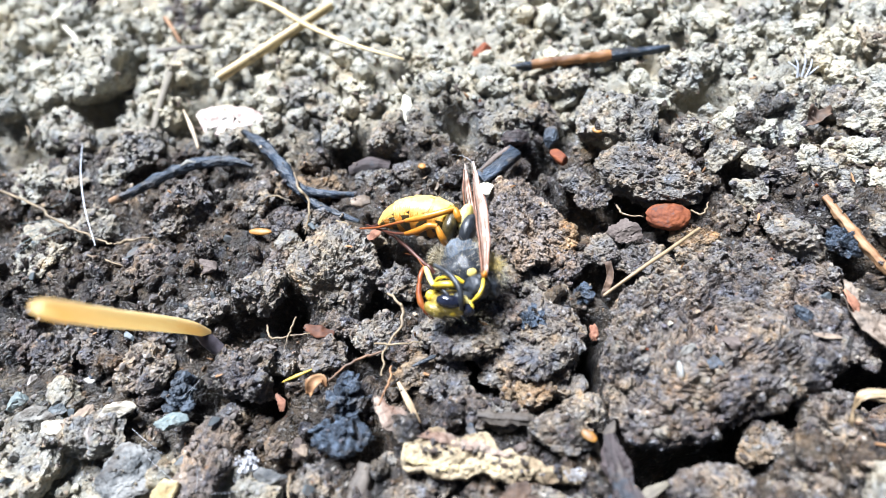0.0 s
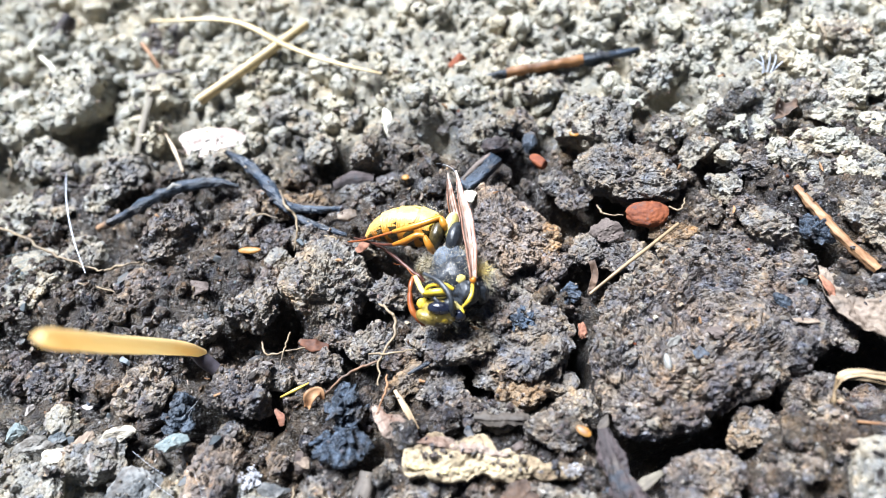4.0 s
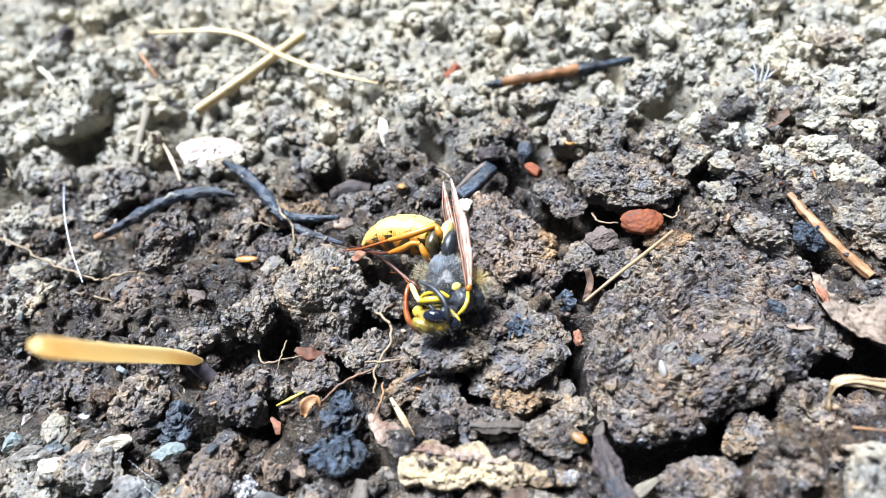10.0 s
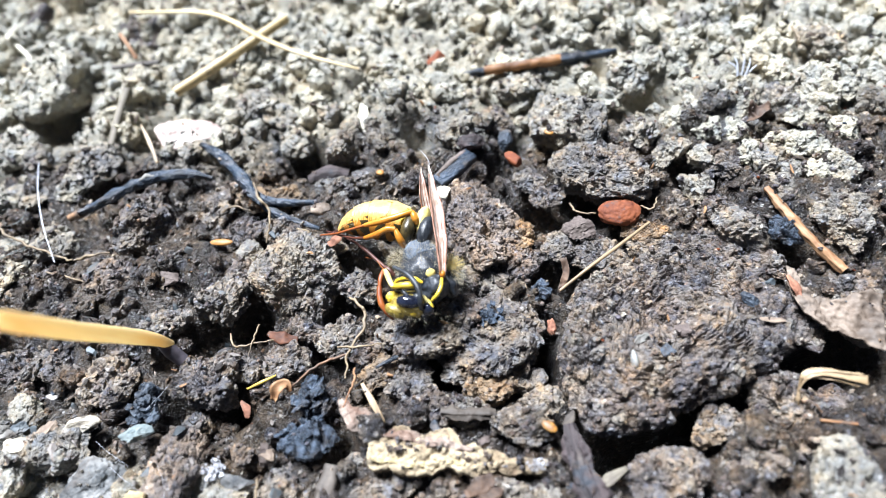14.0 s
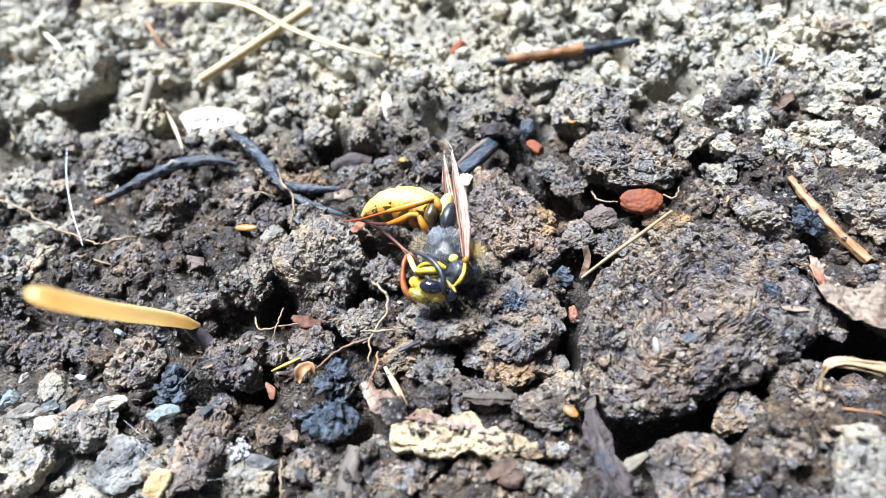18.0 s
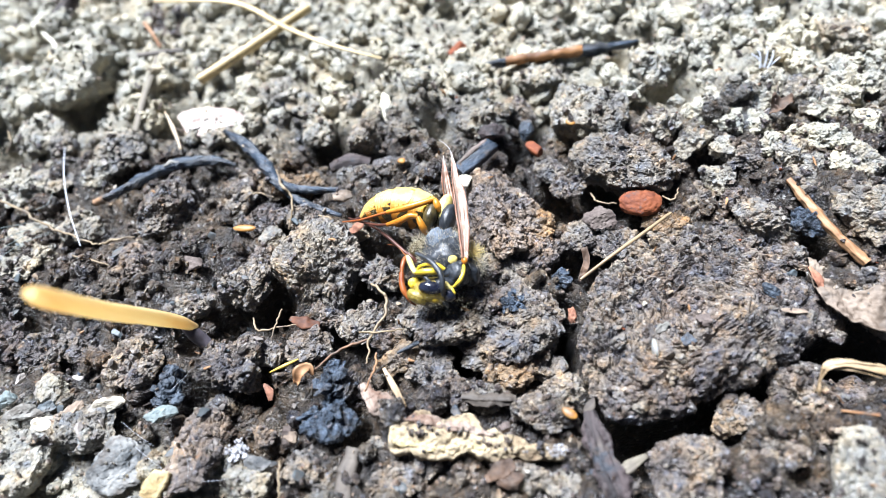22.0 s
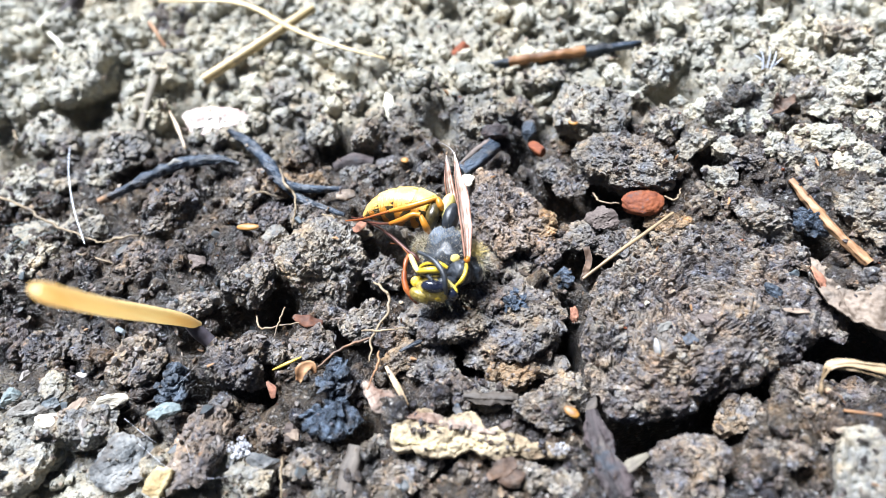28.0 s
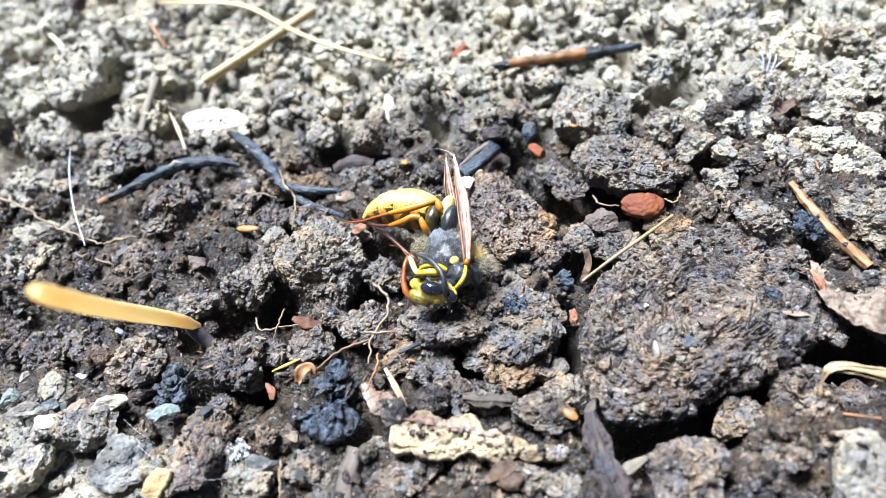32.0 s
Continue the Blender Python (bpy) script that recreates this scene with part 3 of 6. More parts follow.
def knobs(ob, v, count, seed, mat):
    """Small crumbs stuck to the upper side of a clod, parts of it."""
    if not KNOBS:
        for n in range(12):
            kv, kf = clod_shape(1, 0.8, 0.7, 700 + n, 3, 6, 0.9)
            KNOBS.append((kv, kf))
    rng = np.random.RandomState(seed)
    top = np.nonzero(v[:, 2] > 0.1 * v[:, 2].max())[0]
    for n in range(count):
        kv, kf = KNOBS[rng.randint(12)]
        size = 0.25 + 0.55 * rng.uniform() ** 2
        at = v[rng.choice(top)] * 0.97
        mesh_object("crumb", kv * size @ rotation(*rng.uniform(0, 360, 3)).T + at, kf, mat, ob, smooth=False)


def clod(x, y, z, sx, sy, sz, yaw, seed, soil="soil_moist", rx=0, ry=0, relief=1.0, square=1.0, crumbs=None):
    size = max(sx, sy)
    level = 7 if size > 5 else 6 if size > 2.5 else 5
    if y > 13:
        level = min(level, 5)
    v, f = clod_shape(sx, sy, sz, seed, level, relief=relief, square=square, surface=granular if soil in ("soil_dry", "soil_pale", "soil_mid") else crumbly)
    ob = placed(mesh_object("soil_clod", v, f, CLODS[soil][1], smooth=False), x, y, z, yaw, rx, ry)
    count = (int(size * 3) if size > 1.9 else 0) if crumbs is None else crumbs
    if count:
        knobs(ob, v, count, seed, CLODS[soil][1])
    return tagged(ob, CLODS[soil][0], "clod", "soil clods")


def slab(x, y, z, sides, thick, seed, soil, tilt=(0, 0), crumbs=40):
    """A broad flat clod with broken, undercut sides, each given by the way it faces in degrees and its distance in millimetres."""
    d, f = ball(7)
    ang, flat = np.arctan2(d[:, 1], d[:, 0]), np.hypot(d[:, 0], d[:, 1])
    reach = np.full(len(d), 99.0)
    for way, far in sides:
        reach = np.minimum(reach, far / np.maximum(np.cos(ang - radians(way)), 0.05))
    edge = np.stack([np.cos(ang) * 6, np.sin(ang) * 6, d[:, 2]], 1)
    reach = reach * (1 + 0.035 * fbm(edge, 4, seed))
    low = np.maximum(-d[:, 2], 0)
    r = reach * flat**0.42 * (1 - 0.3 * low)
    v = np.column_stack([np.cos(ang) * r, np.sin(ang) * r, np.sign(d[:, 2]) * np.abs(d[:, 2]) ** 0.7 * thick])
    bent = v + 0.8 * np.stack([fbm(v * 0.6, 2, seed + k) for k in (7, 8, 9)], 1)
    v[:, 2] += 0.7 * fbm(v * (0.2, 0.2, 0.0), 4, seed + 3, 0.6) + (d[:, 2] > 0.35) * (0.4 * flakes(bent * (0.42, 0.55, 0.0), seed) + 0.18 * flakes(bent * (0.9, 1.05, 0.0), seed + 6) - 0.25) + np.tan(radians(tilt[0])) * v[:, 0] + np.tan(radians(tilt[1])) * v[:, 1]
    out = d * (0.6, 0.6, 1.0)
    v += out * ((crumbly(v + 40.0, seed % 7) - 0.62) * 1.35)[:, None]
    ob = placed(mesh_object("soil_clod", v, f, CLODS[soil][1], smooth=False), x, y, z)
    knobs(ob, v, crumbs, seed, CLODS[soil][1])
    return tagged(ob, "broad flat slab of dark moist soil, broken at its edges", "clod", "soil clods")


# the broad slab and the lumps round the wasp
slab(16.8, -11.3, -0.8, ((-177, 8.6), (-139, 9.4), (-96, 7.3), (-72, 5.9), (-70, 6.0), (-18, 9.7), (41, 8.3), (68, 7.7), (107, 6.3), (150, 7.0)), 1.7, 101, "soil_half", (-1, 4), 90)
clod(3.79, -8.62, -0.85, 4.28, 3.57, 1.79, -5, 105, "soil_half")
clod(-10.94, -1.63, -0.29, 3.19, 4.53, 3.17, -11, 106, "soil_half")
clod(4.98, 0.92, -0.91, 2.77, 5.69, 2.84, 11, 107, "soil_red")
clod(14.69, 9.93, 0.10, 3.60, 4.30, 2.35, -13, 108, "soil_mid", 14)
clod(16.49, 4.08, 0.04, 4.97, 3.06, 1.83, -27, 109, "soil_half")
clod(-24.78, 7.11, -0.22, 2.83, 3.57, 2.50, -12, 110, "soil_half")
clod(-18.04, -9.21, -0.11, 2.97, 2.70, 2.03, -10, 111, "soil_half")
clod(-18.91, -12.53, -0.44, 1.17, 1.22, 0.98, -9, 112, "soil_moist")
clod(25.40, -3.83, -0.08, 2.41, 2.19, 1.53, -11, 113, "soil_half")
clod(33.25, -4.77, -0.19, 2.16, 3.37, 2.36, -12, 114, "soil_half")
clod(13.49, -22.17, -1.50, 3.64, 2.36, 1.50, -6, 115, "soil_half", 0, 0, 0.8, 0.85)
clod(19.42, -21.18, -2.40, 1.99, 1.67, 1.20, 20, 116, "soil_moist")
clod(23.56, -18.08, -1.90, 3.02, 2.23, 1.70, -18, 117, "soil_half")
clod(20.90, -21.88, -1.08, 1.41, 1.59, 1.11, -9, 118, "soil_moist")
clod(24.88, -23.60, -0.60, 2.83, 3.14, 2.00, -9, 119, "soil_mid", 0, 0, 0.7, 0.8)
clod(18.97, -18.07, -2.40, 2.39, 1.47, 1.50, 12, 120, "soil_moist")
clod(30.88, -11.45, -0.71, 2.33, 3.08, 1.23, -11, 121, "soil_moist")
clod(27.98, -18.19, -4.41, 1.55, 1.37, 0.82, -10, 122, "soil_moist")
# low left corner
clod(-32.69, -8.70, -0.19, 1.55, 1.30, 0.78, -10, 123, "soil_mid")
clod(-29.24, -12.64, -0.40, 3.07, 1.97, 1.30, -9, 124, "soil_mid", 0, 0, 0.8, 0.8)
clod(-34.20, -13.95, -0.21, 2.62, 3.27, 1.63, -9, 125, "soil_mid", 0, 0, 0.55, 1.0, 5)
clod(-20.66, -15.99, -0.50, 2.14, 3.63, 1.50, -14, 127, "soil_red", 0, 0, 0.7, 0.72)
clod(-16.61, -18.30, -0.40, 1.89, 1.60, 0.80, -9, 128, "soil_mid")
clod(-15.62, -15.15, -0.23, 1.24, 1.30, 0.91, -9, 129, "soil_moist")
clod(-26.47, -7.37, -0.51, 2.13, 2.05, 1.23, -10, 130, "soil_moist")
clod(-35.18, -4.00, -2.37, 2.53, 2.46, 1.47, -10, 131, "soil_moist")
clod(-38.45, -2.38, -2.30, 1.87, 1.98, 1.19, -10, 132, "soil_moist")
clod(-30.84, -4.05, -1.64, 2.07, 1.62, 0.97, -10, 133, "soil_moist")
clod(2.56, -20.49, -0.79, 2.02, 1.28, 0.77, -9, 134, "soil_half")
clod(-6.54, -19.72, -0.98, 1.75, 1.41, 0.70, -9, 135, "soil_half")
clod(-1.68, -13.91, -0.69, 2.29, 1.53, 0.77, -10, 136, "soil_moist")
clod(-3.08, -11.41, -0.60, 2.14, 1.60, 0.80, -10, 137, "soil_moist")
clod(4.56, -16.70, -0.68, 2.01, 1.47, 0.73, -9, 138, "soil_moist")
clod(5.11, -21.52, -1.05, 1.71, 1.17, 0.58, -9, 139, "soil_half")
clod(-12.69, -18.04, -0.71, 1.79, 1.68, 0.84, -9, 140, "soil_half")
# middle left
clod(-17.42, -1.65, -0.54, 2.60, 2.96, 1.78, -11, 141, "soil_half")
clod(-21.71, -3.05, -0.54, 2.10, 1.61, 0.96, -10, 142, "soil_moist")
clod(-27.07, 1.86, -0.46, 1.96, 1.75, 1.05, -11, 143, "soil_moist")
clod(-37.56, 5.79, -0.58, 2.80, 3.00, 1.50, -11, 144, "soil_mid")
clod(-39.77, 13.02, -0.37, 2.44, 2.44, 1.47, -12, 145, "soil_dry")
clod(-18.14, 8.09, -0.28, 2.33, 2.25, 1.13, -12, 146, "soil_half")
clod(-12.13, 3.93, -0.26, 2.00, 1.73, 1.04, -11, 147, "soil_moist")
clod(-26.72, -1.07, -0.45, 1.91, 1.68, 1.01, -11, 148, "soil_moist")
clod(-8.13, -6.91, -0.95, 1.79, 1.97, 0.99, -10, 149, "soil_moist")
clod(-16.02, 0.41, -0.61, 1.69, 1.70, 0.85, -11, 150, "soil_moist")
clod(-5.92, -2.40, -1.07, 1.63, 1.81, 1.09, -11, 151, "soil_moist")
# upper left, dry
clod(-35.72, 27.41, -0.29, 3.95, 5.43, 4.34, -13, 152, "soil_dry")
clod(-27.13, 34.09, 0.10, 3.52, 2.87, 2.01, -14, 153, "soil_moist")
clod(-20.45, 30.09, -0.09, 3.10, 2.21, 1.55, -14, 154, "soil_dry")
clod(-25.52, 24.80, -0.13, 2.62, 3.63, 2.54, -13, 155, "soil_dry")
clod(-23.75, 28.56, -0.06, 1.90, 2.07, 1.45, -14, 156, "soil_dry")
clod(-39.04, 19.56, 0.02, 2.73, 2.75, 1.92, -13, 157, "soil_pale")
clod(-30.07, 16.13, -0.25, 2.78, 3.00, 1.80, -12, 158, "soil_mid")
clod(-14.05, 19.93, 0.05, 2.87, 2.55, 1.79, -13, 159, "soil_mid")
clod(-42.07, 26.44, -0.26, 2.87, 3.05, 1.83, -13, 160, "soil_dry")
clod(-27.19, 19.54, -0.05, 1.37, 2.00, 1.40, -13, 161, "soil_dry")
clod(-9.63, 22.68, -0.14, 1.90, 1.92, 1.34, -14, 162, "soil_dry")
clod(-44.71, 35.10, -0.20, 2.74, 2.68, 1.61, -14, 163, "soil_dry")
clod(-36.40, 17.75, -0.33, 1.69, 2.19, 1.32, -12, 164, "soil_mid")
clod(-32.11, 34.05, -0.35, 2.87, 2.79, 1.40, -14, 165, "soil_dry")
# upper middle
clod(5.78, 15.34, -0.04, 1.79, 1.34, 0.94, -13, 166, "soil_mid")
clod(-8.22, 19.03, 0.29, 1.77, 1.75, 1.22, -13, 167, "soil_dry")
clod(-7.32, 16.92, -0.04, 1.40, 1.37, 0.96, -13, 168, "soil_mid")
clod(-3.07, 12.82, -0.13, 1.72, 1.86, 1.30, -13, 169, "soil_half")
clod(-6.06, 11.74, -0.13, 1.92, 1.90, 1.33, -13, 170, "soil_half")
clod(-1.44, 8.91, -0.25, 1.67, 1.42, 0.99, -12, 171, "soil_half")
clod(5.17, 11.72, -0.15, 2.53, 2.02, 1.41, -13, 172, "soil_mid")
clod(-10.26, 14.17, -0.31, 1.64, 1.77, 1.24, -13, 173, "soil_mid")
clod(-1.41, 21.15, 0.20, 2.89, 2.03, 1.22, -14, 174, "soil_dry")
clod(11.63, 16.65, -0.11, 2.64, 2.05, 1.23, -14, 175, "soil_mid")
clod(8.62, 12.74, -0.17, 1.61, 1.55, 1.08, -13, 176, "soil_moist")
clod(2.27, 14.28, -0.25, 1.91, 1.65, 0.99, -13, 177, "soil_half")
clod(-7.11, 8.10, -0.69, 2.84, 1.93, 0.77, -12, 178, "soil_half")
clod(-3.85, 8.60, -0.48, 1.81, 1.22, 0.73, -12, 179, "soil_moist")
clod(-11.60, 22.85, 0.29, 1.76, 1.76, 1.23, -14, 180, "soil_dry")
clod(-6.05, 21.28, 0.33, 1.51, 1.52, 1.06, -14, 181, "soil_dry")
clod(-8.78, 26.38, 0.31, 1.81, 1.68, 1.18, -14, 182, "soil_dry")
clod(-16.12, 25.22, 0.18, 1.86, 1.81, 1.27, -14, 183, "soil_dry")
clod(-2.75, 25.85, 0.23, 1.68, 1.52, 1.06, -14, 184, "soil_dry")
clod(2.70, 25.85, 0.22, 1.86, 1.59, 1.11, -14, 185, "soil_dry")
clod(8.33, 23.45, 0.25, 1.71, 1.41, 0.99, -14, 186, "soil_dry")
clod(12.53, 23.73, 0.25, 1.59, 1.42, 0.99, -15, 187, "soil_dry")
clod(18.54, 21.77, 0.22, 1.91, 1.60, 1.12, -14, 188, "soil_dry")
clod(23.10, 21.46, 0.23, 1.73, 1.53, 1.07, -15, 189, "soil_dry")
clod(-5.55, 29.38, 0.24, 1.85, 1.50, 1.05, -15, 190, "soil_dry")
clod(-12.07, 17.35, 0.01, 1.68, 1.65, 1.15, -13, 191, "soil_mid")
clod(0.47, 17.44, 0.15, 1.63, 1.45, 1.01, -13, 192, "soil_mid")
clod(14.85, 18.47, 0.14, 1.97, 1.47, 1.03, -14, 193, "soil_dry")
clod(16.88, 9.29, 0.27, 1.31, 1.32, 0.93, -13, 194, "soil_dry")
clod(35.38, 15.40, 0.15, 2.19, 1.98, 1.39, -14, 195, "soil_dry")
clod(32.74, 17.82, 0.10, 1.96, 1.69, 1.18, -14, 196, "soil_dry")
clod(35.85, 12.02, 0.19, 1.76, 1.79, 1.25, -14, 197, "soil_dry")
clod(40.73, 9.37, 0.12, 1.56, 2.19, 1.53, -14, 198, "soil_dry")
clod(38.16, 3.95, 0.04, 1.38, 1.46, 1.02, -13, 199, "soil_dry")
clod(29.30, 3.58, 0.05, 1.38, 1.43, 1.00, -13, 200, "soil_dry")
clod(35.62, 6.15, 0.17, 2.02, 1.31, 0.92, -13, 201, "soil_dry")
clod(33.73, 0.12, -0.06, 1.57, 1.49, 1.04, -12, 202, "soil_dry")
clod(25.44, 3.84, -0.03, 1.39, 1.31, 0.91, -12, 203, "soil_mid")
clod(32.06, 0.76, -0.01, 1.20, 1.22, 0.85, -12, 204, "soil_mid")
# upper right, dry round crumbs
clod(19.03, 12.38, 0.17, 2.14, 1.51, 0.90, -13, 205, "soil_dry")
clod(21.56, 14.85, 0.08, 2.19, 2.42, 1.69, -14, 206, "soil_pale")
clod(24.29, 15.79, 0.01, 1.60, 2.22, 1.55, -14, 207, "soil_dry")
clod(27.36, 16.14, -0.03, 2.62, 3.62, 2.53, -14, 208, "soil_dry")
clod(30.49, 9.87, 0.11, 2.82, 2.78, 1.94, -13, 209, "soil_pale", 0, 0, 0.45, 1.0, 4)
clod(26.19, 9.93, 0.17, 1.20, 1.29, 0.90, -13, 210, "soil_pale")
clod(24.43, 8.41, 0.06, 1.42, 1.38, 0.97, -13, 211, "soil_dry")
clod(21.13, 7.65, 0.01, 2.05, 1.65, 1.16, -13, 212, "soil_mid")
clod(23.53, 5.67, -0.09, 1.31, 1.68, 1.17, -13, 213, "soil_mid")
clod(26.48, 6.71, 0.01, 1.58, 1.65, 1.16, -13, 214, "soil_dry")
clod(29.06, 6.05, -0.06, 1.36, 1.47, 1.03, -13, 215, "soil_dry")
clod(33.75, 3.18, 0.28, 3.32, 1.27, 0.89, -31, 216, "soil_dry")
clod(36.05, 0.32, -0.00, 1.58, 1.73, 1.21, -12, 217, "soil_mid")
clod(30.34, 2.09, -0.15, 1.90, 2.02, 1.41, -12, 218, "soil_mid")
clod(26.70, 2.78, -0.26, 2.20, 1.75, 1.05, -12, 219, "soil_moist")
clod(33.93, 8.57, -0.05, 1.70, 2.01, 1.41, -13, 220, "soil_mid")
clod(40.40, 14.54, 0.22, 2.72, 2.18, 1.53, -14, 221, "soil_mid")
clod(37.82, 9.15, -0.14, 3.11, 3.60, 2.16, -13, 222, "soil_dry")
clod(30.34, 20.82, 0.03, 2.12, 1.78, 1.07, -15, 223, "soil_mid")
clod(22.05, 4.78, -0.25, 1.25, 1.42, 1.00, -12, 224, "soil_mid")
clod(30.04, -0.80, -0.25, 1.65, 1.69, 1.01, -12, 225, "soil_mid")
clod(24.12, 1.25, -0.46, 1.69, 1.70, 1.02, -12, 226, "soil_mid")
clod(10.95, -2.41, -0.85, 1.49, 1.66, 1.00, -11, 227, "soil_moist")
# low crumbly ground between the large lumps
clod(4.61, -4.20, -1.25, 2.17, 2.04, 1.02, -11, 228, "soil_moist")
clod(7.56, -2.64, -1.23, 1.86, 1.83, 0.92, -11, 229, "soil_moist")
clod(14.36, -4.04, -1.13, 2.52, 1.82, 0.91, -11, 230, "soil_moist")
clod(18.90, -3.84, -1.06, 2.98, 2.12, 1.06, -11, 231, "soil_moist")
clod(23.01, -4.90, -1.13, 2.49, 1.85, 0.93, -11, 232, "soil_moist")
clod(26.54, -7.19, -1.23, 2.21, 1.81, 0.91, -11, 233, "soil_moist")
clod(22.13, 0.25, -1.85, 1.89, 1.64, 0.99, -12, 234, "soil_moist")
clod(24.81, -1.10, -0.81, 1.65, 1.37, 0.82, -12, 235, "soil_moist")
clod(30.40, -2.13, -0.21, 1.63, 1.38, 0.83, -12, 236, "soil_mid")
clod(11.27, 3.02, -0.85, 1.47, 1.69, 1.01, -12, 237, "soil_moist")
clod(10.17, 4.92, -0.50, 1.40, 1.33, 0.80, -12, 238, "soil_moist")
clod(1.06, -10.15, -0.77, 1.94, 1.39, 0.70, -10, 239, "soil_moist")
clod(-5.51, -8.97, -0.78, 1.75, 1.43, 0.71, -10, 240, "soil_moist")
clod(-10.40, -6.01, -0.89, 1.81, 1.51, 0.76, -10, 241, "soil_moist")
clod(-11.81, -8.39, -0.68, 1.99, 1.46, 0.73, -10, 242, "soil_moist")
clod(-15.39, -8.34, -0.48, 1.33, 1.21, 0.73, -10, 243, "soil_moist")
clod(23.82, -20.69, -1.99, 1.52, 1.24, 0.74, -9, 244, "soil_moist")
clod(18.15, -22.65, -1.60, 1.68, 1.59, 0.79, -9, 245, "soil_moist")
clod(9.28, -22.38, -1.74, 1.31, 1.16, 0.58, -9, 246, "soil_moist")
clod(-8.48, 1.83, -0.51, 1.71, 1.39, 0.83, -11, 247, "soil_moist")
clod(-30.48, 0.81, -0.53, 2.19, 1.81, 0.91, -11, 248, "soil_moist")
clod(-23.13, 1.83, -0.69, 1.71, 1.48, 0.74, -11, 249, "soil_moist")
clod(-15.53, 4.79, -0.50, 1.51, 1.35, 0.81, -11, 250, "soil_moist")
clod(-33.29, 7.67, -0.85, 2.06, 2.01, 1.00, -11, 251, "soil_mid")
clod(-36.35, 13.53, -0.58, 2.17, 2.20, 1.10, -12, 252, "soil_mid")
clod(-32.18, 13.10, -0.26, 1.63, 1.71, 1.03, -12, 253, "soil_mid")
clod(-20.72, 4.35, -0.62, 1.75, 1.48, 0.89, -11, 254, "soil_moist")
clod(-20.01, 14.92, 0.44, 1.77, 1.72, 1.03, -13, 255, "soil_mid")
clod(-4.83, -19.26, -1.60, 1.93, 1.44, 1.00, 10, 300, "soil_half")
clod(-1.07, -19.98, -1.70, 2.08, 1.26, 1.00, -14, 301, "soil_moist")
clod(-7.90, -17.31, -1.30, 1.47, 1.38, 1.00, 30, 302, "soil_half")
clod(6.51, -14.98, -1.30, 1.68, 1.50, 1.00, 15, 303, "soil_half")
clod(1.52, -11.91, -1.10, 1.90, 1.36, 0.90, -25, 304, "soil_half")
clod(2.99, -13.38, -1.30, 2.22, 1.35, 1.00, -8, 341, "soil_ochre")
clod(5.69, -12.96, -2.00, 1.73, 1.37, 1.00, 20, 342, "soil_moist")
clod(1.07, -14.58, -1.10, 1.68, 1.15, 0.80, 12, 343, "soil_half")
clod(-14.58, 8.10, -0.30, 2.08, 1.31, 0.90, -20, 344, "soil_ochre")
clod(-11.71, 7.58, -0.40, 1.76, 1.31, 0.90, 10, 345, "soil_ochre")
clod(0.04, 7.18, -0.50, 2.06, 1.41, 0.90, 10, 346, "soil_half")
clod(18.56, -2.06, -0.90, 1.90, 1.20, 0.90, -10, 347, "soil_ochre")
clod(-5.34, -10.89, -0.70, 1.74, 1.19, 0.80, 25, 348, "soil_ochre")
clod(17.90, -19.01, -2.00, 2.02, 1.19, 1.00, 5, 349, "soil_ochre")
clod(8.31, -0.58, -0.90, 1.45, 2.03, 1.20, 0, 350, "soil_ochre")
# crumbs that bear the wasp's head and side
clod(-0.60, -8.78, 0.45, 2.87, 2.01, 1.01, -10, 256, "soil_moist")
clod(1.98, -7.05, 0.29, 2.06, 2.04, 1.22, -11, 257, "soil_moist")
clod(-3.36, -7.85, 0.21, 1.78, 1.56, 0.78, -10, 258, "soil_moist")
clod(27.37, -12.16, -1.19, 2.01, 2.32, 1.16, -10, 259, "soil_moist")
clod(5.18, -11.77, -1.14, 1.48, 1.13, 0.57, -10, 260, "soil_moist")
clod(-22.44, 15.47, 0.59, 1.22, 1.19, 0.83, -13, 261, "soil_mid")
clod(-17.93, 15.40, 0.71, 1.11, 1.11, 0.78, -13, 262, "soil_dry")


# ---- stones and burnt bits ----
stone_bright = plain_material("stone_bright", (0.34, 0.25, 0.22), (0.62, 0.54, 0.5), 0.85, 170, None, 0.8, 0.0003, dirt=0.4)
stone_cream = plain_material("stone_cream", (0.34, 0.3, 0.23), (0.62, 0.58, 0.48), 0.8, 420, None, 0.7, 0.0003, dirt=0.2)
stone_tan = plain_material("stone_tan", (0.16, 0.12, 0.09), (0.34, 0.27, 0.2), 0.8, 420, None, 0.7, 0.0002, dirt=0.3)
salmon = plain_material("salmon", (0.17, 0.07, 0.04), (0.4, 0.19, 0.115), 0.8, 600, None, 0.7, 0.0003, dirt=0.4)
stone_grey = plain_material("stone_grey", (0.06, 0.068, 0.074), (0.25, 0.25, 0.24), 0.8, 420, None, 0.9, 0.0003, dirt=0.6)

def pebble(x, y, z, sx, sy, sz, yaw, seed, mat=None, name="pebble", label="", category="stone", cuts=8, relief=0.4, rx=0, ry=0):
    size = max(sx, sy)
    crisp = category in ("charcoal", "stone", "chip")
    v, f = clod_shape(sx, sy, sz, seed, 5 if size > 1.6 else 4 if size > 0.5 else 3, cuts, relief, 0.97, 1.0, (0.38, 0.72) if cuts == 8 else (0.5, 0.85))
    return tagged(placed(mesh_object(name, v, f, mat, smooth=not crisp), x, y, z, yaw, rx, ry), label, category)


